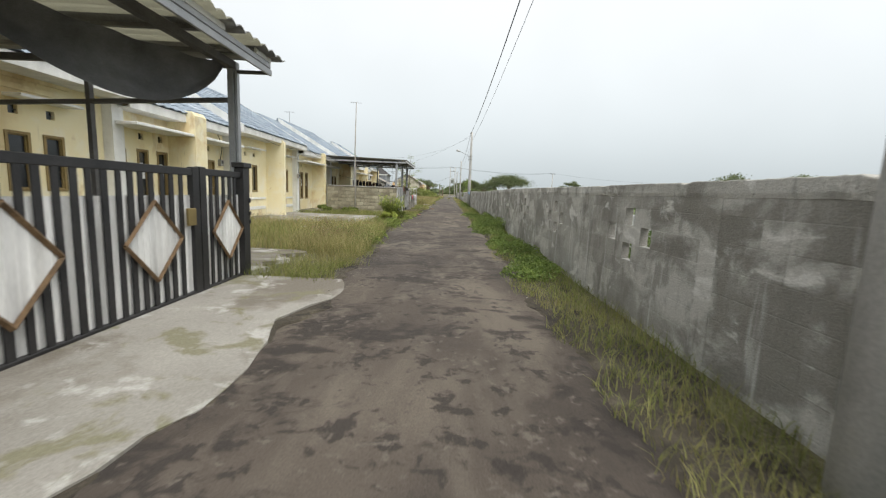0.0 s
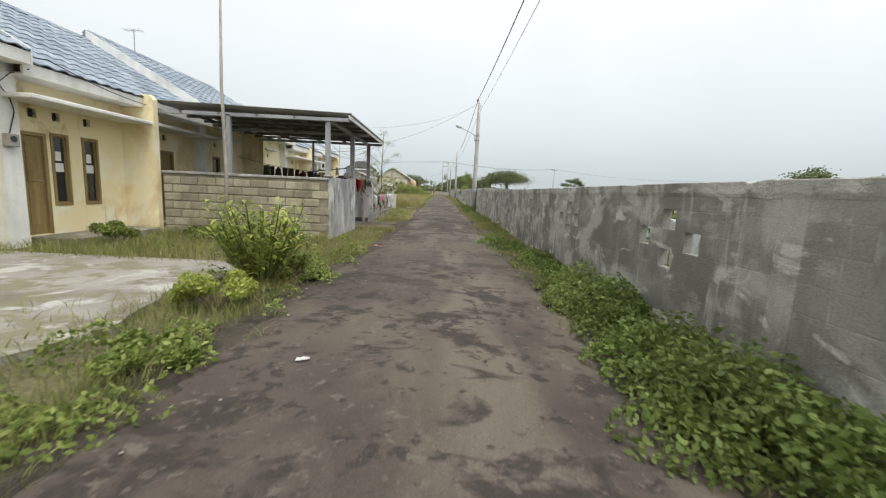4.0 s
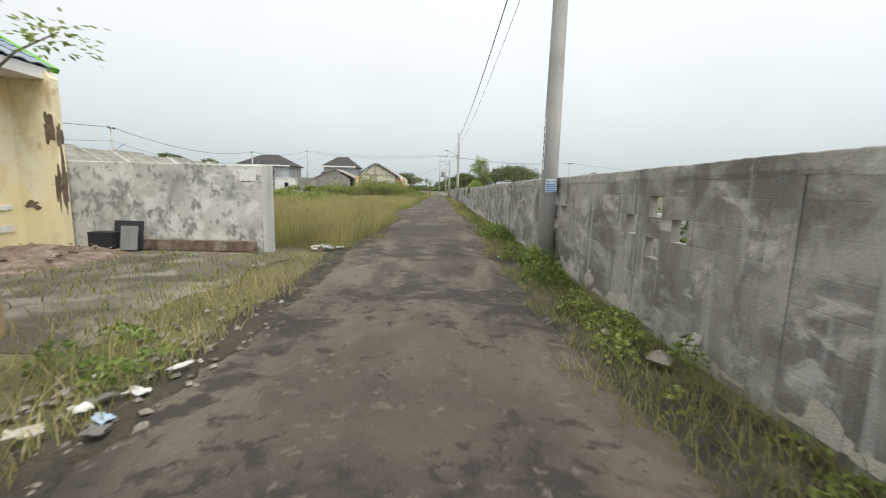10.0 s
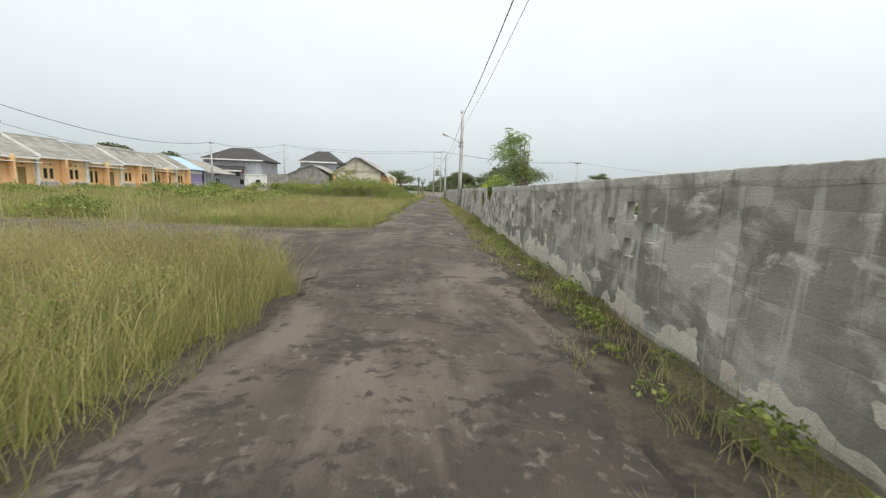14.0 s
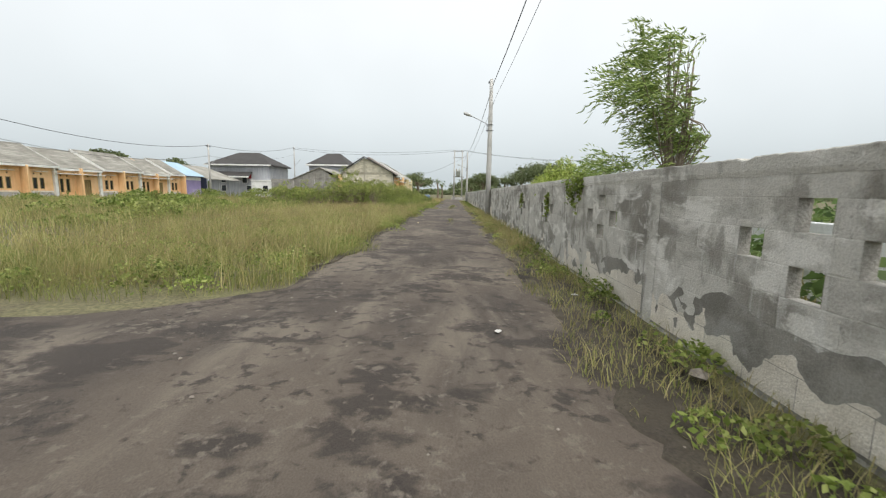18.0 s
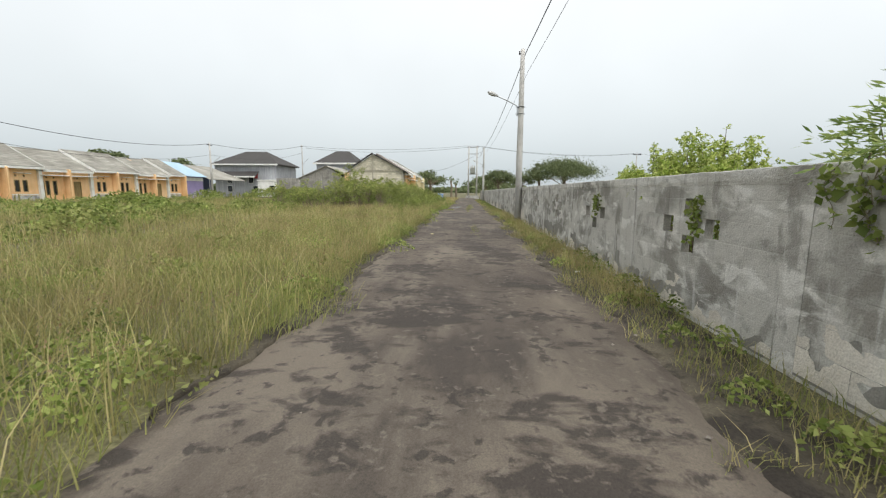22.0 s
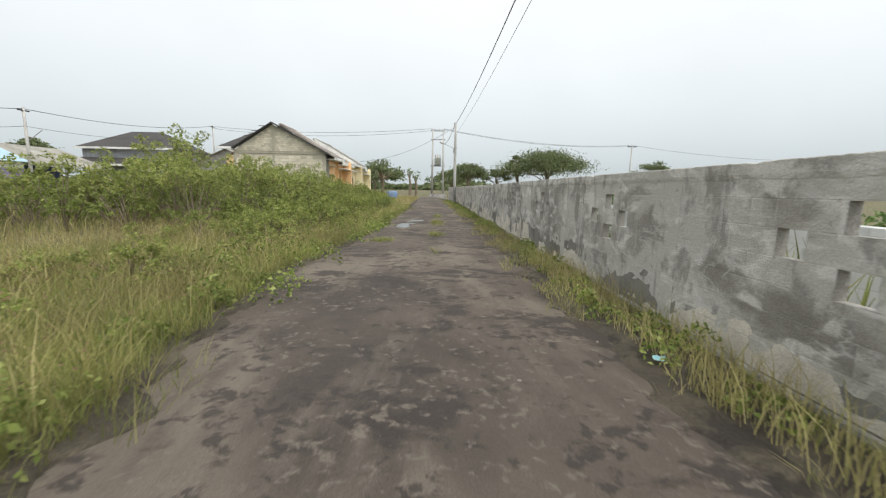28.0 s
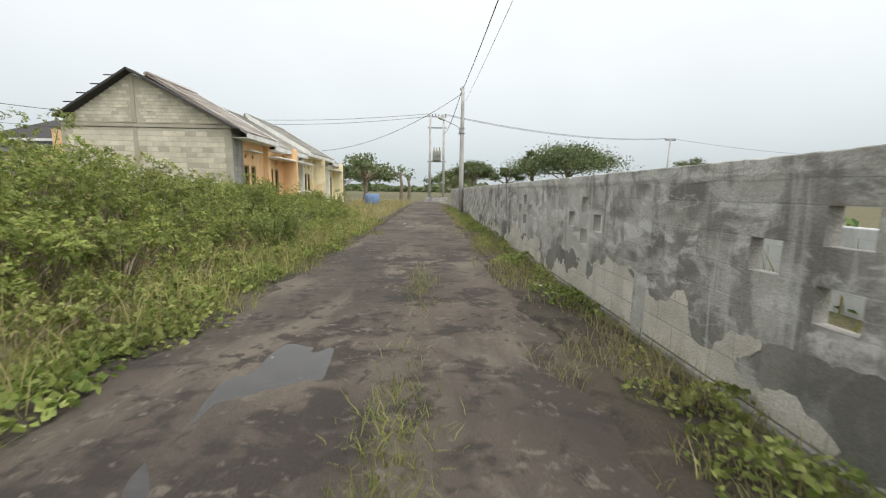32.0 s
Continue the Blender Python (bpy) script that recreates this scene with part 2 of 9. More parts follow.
def leafy(name, cols, rough=0.55, dry=0.0):
    """Foliage: each leaf or blade has its own tone, and light passes partly through."""
    m = bpy.data.materials.new(name)
    m.use_nodes = True
    N, L = m.node_tree.nodes, m.node_tree.links
    b = N["Principled BSDF"]
    g = N.new("ShaderNodeNewGeometry")
    r = N.new("ShaderNodeValToRGB")
    e = r.color_ramp.elements
    for i, c in enumerate(cols):
        p = i / max(1, len(cols) - 1)
        el = e[i] if i < 2 else e.new(p)
        el.position, el.color = p, (*c, 1)
    L.new(g.outputs["Random Per Island"], r.inputs[0])
    tc = N.new("ShaderNodeTexCoord")
    no = N.new("ShaderNodeTexNoise")
    no.inputs["Scale"].default_value = 1.3
    L.new(tc.outputs["Object"], no.inputs["Vector"])
    mr = N.new("ShaderNodeMapRange")
    mr.inputs["From Min"].default_value, mr.inputs["From Max"].default_value = 0.3, 0.7
    mr.inputs["To Min"].default_value, mr.inputs["To Max"].default_value = 0.7, 1.3
    L.new(no.outputs["Fac"], mr.inputs["Value"])
    x = N.new("ShaderNodeMix")
    x.data_type, x.blend_type = "RGBA", "MULTIPLY"
    x.inputs[0].default_value = 1.0
    L.new(r.outputs[0], x.inputs[6])
    L.new(mr.outputs[0], x.inputs[7])
    tone = x.outputs[2]
    if dry:
        wide = N.new("ShaderNodeTexNoise")
        wide.inputs["Scale"].default_value, wide.inputs["Detail"].default_value = 0.55, 5
        L.new(g.outputs["Position"], wide.inputs["Vector"])
        wr = N.new("ShaderNodeMapRange")
        wr.inputs["From Min"].default_value, wr.inputs["From Max"].default_value = 0.48, 0.66
        wr.inputs["To Max"].default_value = dry
        L.new(wide.outputs["Fac"], wr.inputs["Value"])
        y = N.new("ShaderNodeMix")
        y.data_type = "RGBA"
        L.new(wr.outputs[0], y.inputs[0])
        L.new(tone, y.inputs[6])
        y.inputs[7].default_value = (0.33, 0.255, 0.135, 1)
        tone = y.outputs[2]
    L.new(tone, b.inputs["Base Color"])
    b.inputs["Roughness"].default_value = rough
    b.inputs["Specular IOR Level"].default_value = 0.25
    t = N.new("ShaderNodeBsdfTranslucent")
    L.new(tone, t.inputs["Color"])
    mix = N.new("ShaderNodeMixShader")
    mix.inputs[0].default_value = 0.42
    L.new(b.outputs[0], mix.inputs[1])
    L.new(t.outputs[0], mix.inputs[2])
    L.new(mix.outputs[0], N["Material Output"].inputs["Surface"])
    return m


def blockwork(name, relief=0.5, white=0.0, object_random=False):
    """Thinly plastered blockwork: broad damp stains, chalky smears that differ from block to block and grow paler along the wall."""
    m = bpy.data.materials.new(name)
    m.use_nodes = True
    N, L = m.node_tree.nodes, m.node_tree.links
    b = N["Principled BSDF"]
    geo = N.new("ShaderNodeNewGeometry")
    sep = N.new("ShaderNodeSeparateXYZ")
    L.new(geo.outputs["Position"], sep.inputs[0])

    def cloud(size, stretch=(1, 1, 1), detail=5, warp=0.0, shift=0.0, rough=0.6):
        mp = N.new("ShaderNodeMapping")
        mp.inputs["Scale"].default_value = stretch
        mp.inputs["Location"].default_value = (shift, shift * 1.7, shift * 0.6)
        L.new(geo.outputs["Position"], mp.inputs["Vector"])
        t = N.new("ShaderNodeTexNoise")
        t.inputs["Scale"].default_value, t.inputs["Detail"].default_value = size, detail
        t.inputs["Roughness"].default_value, t.inputs["Distortion"].default_value = rough, warp
        L.new(mp.outputs[0], t.inputs["Vector"])
        return t.outputs["Fac"]

    def span(v, a, z, lo, hi, smooth=True):
        r = N.new("ShaderNodeMapRange")
        r.interpolation_type = "SMOOTHSTEP" if smooth else "LINEAR"
        r.inputs["From Min"].default_value, r.inputs["From Max"].default_value = a, z
        r.inputs["To Min"].default_value, r.inputs["To Max"].default_value = lo, hi
        L.new(v, r.inputs["Value"])
        return r.outputs[0]

    def calc(op, *args):
        x = N.new("ShaderNodeMath")
        x.operation = op
        for k, v in enumerate(args):
            if isinstance(v, (int, float)):
                x.inputs[k].default_value = v
            else:
                L.new(v, x.inputs[k])
        return x.outputs[0]

    def mix(kind, f, a, c):
        x = N.new("ShaderNodeMix")
        x.data_type, x.blend_type = "RGBA", kind
        for k, v in ((0, f), (6, a), (7, c)):
            if isinstance(v, (int, float)):
                x.inputs[k].default_value = v
            elif isinstance(v, tuple):
                x.inputs[k].default_value = (*v, 1)
            else:
                L.new(v, x.inputs[k])
        return x.outputs[2]

    piece = N.new("ShaderNodeObjectInfo").outputs["Random"] if object_random else geo.outputs["Random Per Island"]
    along = span(sep.outputs[1], 20.0, 76.0, 0.0, 1.0)
    # warm grey cement, browner at the start of the lane
    col = mix("MIX", span(cloud(0.6, (1, 1, 1.4), 6), 0.38, 0.62, 0, 1), (0.245, 0.233, 0.203), (0.385, 0.37, 0.333))
    col = mix("MULTIPLY", 1.0, col, span(piece, 0, 1, 0.9, 1.1, False))
    # broad damp stains, hanging in soft-edged bays
    col = mix("MIX", span(cloud(0.75, (1, 1, 0.6), 6, 0.3, 3.0), 0.49, 0.6, 0, 0.75), col, (0.205, 0.194, 0.17))
    # lighter trowelled areas, in drifts the size of a block or two
    smear = calc("ADD", cloud(1.5, (1, 0.8, 1.25), 6, 0.4, 14.0), calc("ADD", calc("MULTIPLY", along, 0.05), calc("MULTIPLY", calc("SUBTRACT", piece, 0.5), 0.06)))
    col = mix("MIX", span(smear, 0.46 - white, 0.61 - white, 0, 0.85), col, (0.54, 0.525, 0.48))
    chalk = calc("ADD", cloud(3.4, (1, 0.7, 1.5), 6, 0.6, 26.0), calc("ADD", calc("MULTIPLY", along, 0.06), calc("MULTIPLY", calc("SUBTRACT", piece, 0.5), 0.05)))
    col = mix("MIX", span(chalk, 0.575 - white, 0.69 - white, 0, 0.8), col, (0.7, 0.685, 0.64))
    rim = calc("ABSOLUTE", calc("SUBTRACT", cloud(1.9, (1, 0.8, 1.9), 4, 0.7, 31.0), 0.56))
    col = mix("MIX", calc("MULTIPLY", span(rim, 0.0, 0.03, 0.5, 0.0), span(along, 0.6, 1.0, 0.0, 1.0)), col, (0.6, 0.595, 0.565))
    col = mix("MIX", span(cloud(3.0, (1, 1, 0.6), 6, 0.3, 8.0), 0.55, 0.64, 0, 0.7), col, (0.23, 0.218, 0.19))
    # thin pale runs of lime and dark trickles
    col = mix("MIX", span(cloud(1.0, (1, 8.0, 0.6), 6, 0.25, 22.0), 0.58, 0.68, 0, 0.6), col, (0.6, 0.592, 0.56))
    col = mix("MIX", span(cloud(1.0, (1, 6.0, 0.5), 6, 0.25, 41.0), 0.6, 0.7, 0, 0.6), col, (0.17, 0.162, 0.143))
    # grime specks and trowel grain
    col = mix("MIX", span(cloud(16, (1, 1, 1), 4, 0.2, 5.0), 0.63, 0.7, 0, 0.4), col, (0.17, 0.163, 0.147))
    small = cloud(70, (1, 1, 1), 6)
    col = mix("MULTIPLY", 1.0, col, span(small, 0.25, 0.75, 0.84, 1.16, False))
    L.new(col, b.inputs["Base Color"])
    b.inputs["Roughness"].default_value, b.inputs["Specular IOR Level"].default_value = 0.92, 0.22
    bp = N.new("ShaderNodeBump")
    bp.inputs["Strength"].default_value, bp.inputs["Distance"].default_value = relief, 0.02
    L.new(calc("ADD", small, calc("MULTIPLY", cloud(7, (1, 1, 1.2), 4, 0.4, 2.0), 0.9)), bp.inputs["Height"])
    L.new(bp.outputs[0], b.inputs["Normal"])
    return m


PLASTER_GREY = blockwork("weathered_cement_plaster")
PLASTER_PIECE = blockwork("weathered_block_face", object_random=True)
COPING_GREY = blockwork("streaked_cement_coping", 0.7, 0.06)
DAMP_PLASTER = layered("damp_stained_plaster", ((0.215, 0.205, 0.18), (0.285, 0.274, 0.246)), (
    ((0.17, 0.162, 0.143), 2.0, 0.55, 0.07, (1, 1, 0.8), 0.6), ((0.3, 0.292, 0.27), 3.0, 0.6, 0.07, (1, 1, 1), 0.7)), 0.7, fine=0.2)
COPING = surf("rough_cement_coping", [(0.19, 0.185, 0.17), (0.34, 0.332, 0.31), (0.52, 0.51, 0.485)], 3.0, 0.95, 0.8, 40, 0.35)
POST_GREY = blockwork("streaked_cement_post", 0.5, 0.035)
JAMB = surf("bare_block_jamb", [(0.27, 0.258, 0.232), (0.4, 0.385, 0.352)], 6.0, 0.95, 0.5, 70, 0.25)
BLOCK_CREAM = surf("pale_limestone_block", [(0.5, 0.46, 0.36), (0.62, 0.575, 0.46), (0.7, 0.66, 0.55)], 2.0, 0.95, 0.5, 60, 0.16, vary=0.1)
BLOCK_GARDEN = surf("weathered_beige_block", [(0.23, 0.205, 0.145), (0.34, 0.31, 0.225), (0.44, 0.405, 0.305)], 2.5, 0.95, 0.6, 60, 0.25, vary=0.26)
BLOCK_BARE = surf("bare_concrete_block", [(0.52, 0.475, 0.4), (0.65, 0.605, 0.525), (0.73, 0.69, 0.615)], 3.0, 0.95, 0.6, 80, 0.16, vary=0.08)
ASPHALT = layered("worn_sandy_asphalt", ((0.093, 0.077, 0.063), (0.13, 0.109, 0.088)), (
    ((0.06, 0.051, 0.044), 0.8, 0.53, 0.1, (1.0, 0.7, 1), 0.5), ((0.172, 0.147, 0.118), 0.9, 0.57, 0.08, (1.6, 0.5, 1), 0.6), ((0.048, 0.041, 0.036), 2.6, 0.585, 0.045, (0.8, 1.2, 1), 0.9),
    ((0.05, 0.043, 0.038), 8.0, 0.61, 0.04, (1, 1, 1), 0.6), ((0.165, 0.143, 0.117), 12.0, 0.64, 0.05, (1, 1, 1), 0.45)), 0.5, grain=110, fine=0.3, rough=0.88, bump=0.7, spec=0.25)
WET = surf("shallow_puddle_water", [(0.035, 0.032, 0.029), (0.055, 0.05, 0.045)], 2.0, 0.14, 0.02, 8, 0.15, spec=0.5)
EARTH = surf("dry_earth_and_grass_ground", [(0.09, 0.078, 0.05), (0.13, 0.12, 0.065), (0.16, 0.16, 0.075)], 1.1, 0.95, 0.8, 30, 0.5)
SLAB = layered("pale_concrete_slab", ((0.25, 0.237, 0.208), (0.345, 0.33, 0.295)), (
    ((0.17, 0.15, 0.12), 0.9, 0.55, 0.05, (1, 1, 1), 0.6), ((0.2, 0.19, 0.12), 2.6, 0.58, 0.04, (1, 1, 1), 0.7), ((0.46, 0.45, 0.42), 3.0, 0.62, 0.05, (1, 1, 1), 0.5)), 0.6, fine=0.25)
MUD = layered("trodden_mud_and_concrete", ((0.13, 0.115, 0.09), (0.19, 0.17, 0.135)), (
    ((0.09, 0.08, 0.06), 1.2, 0.54, 0.05, (1, 1, 1), 0.6), ((0.26, 0.24, 0.2), 1.6, 0.6, 0.04, (1, 1, 1), 0.6)), 0.6, fine=0.3, bump=0.6)
CREAM = layered("cream_painted_plaster", ((0.84, 0.735, 0.45), (0.89, 0.815, 0.57)), (
    ((0.7, 0.55, 0.3), 1.1, 0.6, 0.07, (1, 1, 0.7), 0.6), ((0.6, 0.46, 0.26), 2.6, 0.665, 0.05, (1, 1, 0.6), 0.6), ((0.88, 0.83, 0.66), 1.7, 0.6, 0.08, (1, 1, 1), 0.6), ((0.5, 0.42, 0.27), 1.0, 0.7, 0.04, (7, 7, 0.5), 0.3)), 0.6, grain=70, fine=0.05, rough=0.85, bump=0.15, spec=0.3)

WHITE = surf("white_painted_plaster", [(0.62, 0.62, 0.58), (0.78, 0.78, 0.75), (0.84, 0.84, 0.82)], 1.2, 0.8, 0.1, 70, 0.08, streak=0.1)
ORANGE = surf("orange_painted_plaster", [(0.74, 0.45, 0.215), (0.84, 0.55, 0.295), (0.88, 0.63, 0.375)], 0.6, 0.85, 0.15, 60, 0.08, streak=0.1)
TILE_BLUE = surf("pale_blue_concrete_roof_tile", [(0.16, 0.2, 0.25), (0.245, 0.295, 0.345), (0.36, 0.405, 0.45)], 2.0, 0.75, 0.25, 40, 0.2, vary=0.14)
TILE_GREY = surf("grey_concrete_roof_tile", [(0.185, 0.178, 0.152), (0.285, 0.275, 0.24), (0.37, 0.36, 0.32)], 0.5, 0.85, 0.25, 40, 0.25, island=0.16)
TILE_RUST = surf("weathered_brown_roof_tile", [(0.25, 0.2, 0.165), (0.36, 0.325, 0.29), (0.47, 0.45, 0.425)], 0.7, 0.85, 0.25, 40, 0.25, island=0.16)
TILE_DARK = surf("charcoal_roof_tile", [(0.045, 0.042, 0.04), (0.075, 0.072, 0.07)], 1.0, 0.8, 0.2, 40, 0.2, island=0.12)
WOOD = surf("brown_varnished_wood", [(0.18, 0.125, 0.05), (0.27, 0.195, 0.08), (0.34, 0.255, 0.115)], 2.0, 0.55, 0.2, 60, 0.3, stretch=(6, 6, 0.6))
BAMBOO = surf("grey_weathered_bamboo", [(0.2, 0.185, 0.16), (0.32, 0.3, 0.265), (0.42, 0.4, 0.36)], 3.0, 0.85, 0.3, 50, 0.3, stretch=(4, 4, 0.7), vary=0.2)
STEEL = surf("galvanised_steel", [(0.3, 0.31, 0.32), (0.45, 0.46, 0.47)], 3.0, 0.5, 0.08, 60, 0.15, metal=0.5)
BLACK_STEEL = surf("black_painted_steel", [(0.015, 0.015, 0.016), (0.035, 0.034, 0.034)], 4.0, 0.5, 0.08, 60, 0.25, spec=0.4)
WHITE_STEEL = surf("white_painted_sheet_steel", [(0.56, 0.56, 0.54), (0.72, 0.72, 0.7)], 2.5, 0.55, 0.06, 50, 0.08, stretch=(1, 1, 0.3))
ZINC = surf("dull_zinc_roof_sheet", [(0.2, 0.2, 0.2), (0.32, 0.32, 0.31), (0.42, 0.41, 0.39)], 1.0, 0.6, 0.1, 50, 0.2, metal=0.2)
SHADE_NET = surf("black_shade_net", [(0.12, 0.121, 0.127), (0.26, 0.262, 0.27)], 2.5, 0.7, 0.6, 160, 0.4)
POLE_CONC = surf("spun_concrete_pole", [(0.36, 0.352, 0.33), (0.48, 0.472, 0.45), (0.56, 0.55, 0.525)], 1.5, 0.85, 0.2, 60, 0.15, streak=0.12)
CABLE = surf("black_cable", [(0.02, 0.02, 0.021), (0.04, 0.04, 0.04)], 5.0, 0.6, 0.0, 40, 0.1)
BARK = surf("grey_brown_bark", [(0.13, 0.105, 0.075), (0.22, 0.18, 0.13), (0.3, 0.26, 0.2)], 6.0, 0.9, 0.6, 40, 0.3, stretch=(1, 1, 0.4))
# near-black for glass, and for shade put into rooms and vents
GLASS_AND_SHADE = surf("dark_glass_and_room_shade", [(0.012, 0.014, 0.016), (0.03, 0.034, 0.038)], 1.0, 0.1, 0.0, 20, 0.1, spec=0.6)
CHALK = surf("white_chalk_paint", [(0.7, 0.7, 0.68), (0.8, 0.8, 0.78)], 8.0, 0.9, 0.0, 50, 0.15)
STAINED_WHITE = layered("stained_whitewash", ((0.46, 0.46, 0.42), (0.62, 0.615, 0.575)), (
    ((0.3, 0.305, 0.285), 1.5, 0.56, 0.09, (1, 1, 1.3), 0.6), ((0.25, 0.255, 0.235), 4.5, 0.57, 0.07, (1, 1, 0.8), 0.9), ((0.72, 0.715, 0.68), 3.5, 0.6, 0.06, (1, 1, 1), 0.6), ((0.24, 0.24, 0.22), 11.0, 0.62, 0.05, (1, 1, 0.7), 0.8), ((0.3, 0.28, 0.24), 1.8, 0.64, 0.05, (2.6, 2.6, 0.5), 0.5)), 0.7, fine=0.14)
RENDER_GREY = layered("mottled_grey_cement_render", ((0.36, 0.36, 0.345), (0.46, 0.46, 0.445)), (
    ((0.25, 0.25, 0.24), 1.7, 0.55, 0.06, (1, 1, 0.7), 0.6), ((0.6, 0.6, 0.585), 2.6, 0.585, 0.05, (1, 1, 0.6), 0.7), ((0.2, 0.195, 0.185), 5.0, 0.66, 0.025, (1, 1, 0.5), 0.5)), 0.7, fine=0.18)
WALL_END = surf("dirty_white_wall_end", [(0.42, 0.42, 0.4), (0.55, 0.55, 0.525), (0.64, 0.64, 0.615)], 2.0, 0.85, 0.2, 60, 0.15, streak=0.2)
MUD_KERB = surf("mud_stained_footing", [(0.1, 0.07, 0.05), (0.2, 0.15, 0.115), (0.34, 0.29, 0.24)], 4.5, 0.95, 0.8, 40, 0.3)
LILAC = surf("lilac_painted_wall", [(0.3, 0.25, 0.46), (0.4, 0.34, 0.56)], 0.8, 0.85, 0.1, 40, 0.08)
BLUE_SHEET = surf("sky_blue_roof_sheet", [(0.3, 0.44, 0.55), (0.42, 0.57, 0.68)], 0.8, 0.6, 0.1, 40, 0.1)
RUBBLE = surf("broken_rubble", [(0.13, 0.11, 0.09), (0.22, 0.195, 0.165), (0.35, 0.325, 0.29)], 5.0, 0.95, 0.6, 50, 0.3, island=0.3)
LEAF_LUSH = leafy("lush_weed_leaf", [(0.1, 0.155, 0.04), (0.175, 0.245, 0.062), (0.265, 0.345, 0.095)], dry=0.2)
LEAF_FEATHER = leafy("feathery_leaf", [(0.13, 0.2, 0.06), (0.22, 0.3, 0.09), (0.33, 0.41, 0.13), (0.4, 0.46, 0.18)])
LEAF_SHRUB = leafy("shrub_leaf", [(0.095, 0.14, 0.032), (0.18, 0.24, 0.055), (0.285, 0.345, 0.092), (0.4, 0.44, 0.155)], dry=0.25)
LEAF_MANGO = leafy("mango_leaf", [(0.13, 0.17, 0.055), (0.2, 0.25, 0.08), (0.29, 0.33, 0.12), (0.36, 0.36, 0.15)])
LEAF_STRAP = leafy("strap_leaf", [(0.26, 0.33, 0.065), (0.4, 0.46, 0.105), (0.52, 0.55, 0.17)])
LEAF_FAR = leafy("distant_leaf", [(0.1, 0.13, 0.06), (0.16, 0.195, 0.09), (0.22, 0.255, 0.125)])
LEAF_TREE = leafy("tree_leaf", [(0.085, 0.14, 0.045), (0.145, 0.22, 0.07), (0.23, 0.31, 0.11)])
LEAF_YELLOW = leafy("yellow_green_leaf", [(0.15, 0.21, 0.045), (0.24, 0.31, 0.07), (0.33, 0.385, 0.11)])
GRASS_DRY = leafy("dry_grass_blade", [(0.29, 0.257, 0.1), (0.41, 0.36, 0.155), (0.5, 0.44, 0.22), (0.31, 0.315, 0.11)], dry=0.5)
GRASS_GREEN = leafy("green_grass_blade", [(0.15, 0.185, 0.05), (0.215, 0.25, 0.07), (0.285, 0.3, 0.095), (0.34, 0.31, 0.135)], dry=0.55)


SEED_HEAD = leafy("brown_seed_head", [(0.2, 0.13, 0.075), (0.3, 0.21, 0.12), (0.38, 0.29, 0.17)])


def plain(name, col, rough=0.7, metal=0.0):
    d = [tuple(c * 0.8 for c in col), tuple(min(1, c * 1.1) for c in col)]
    return surf(name, d, 5.0, rough, 0.05, 60, 0.07, metal=metal)


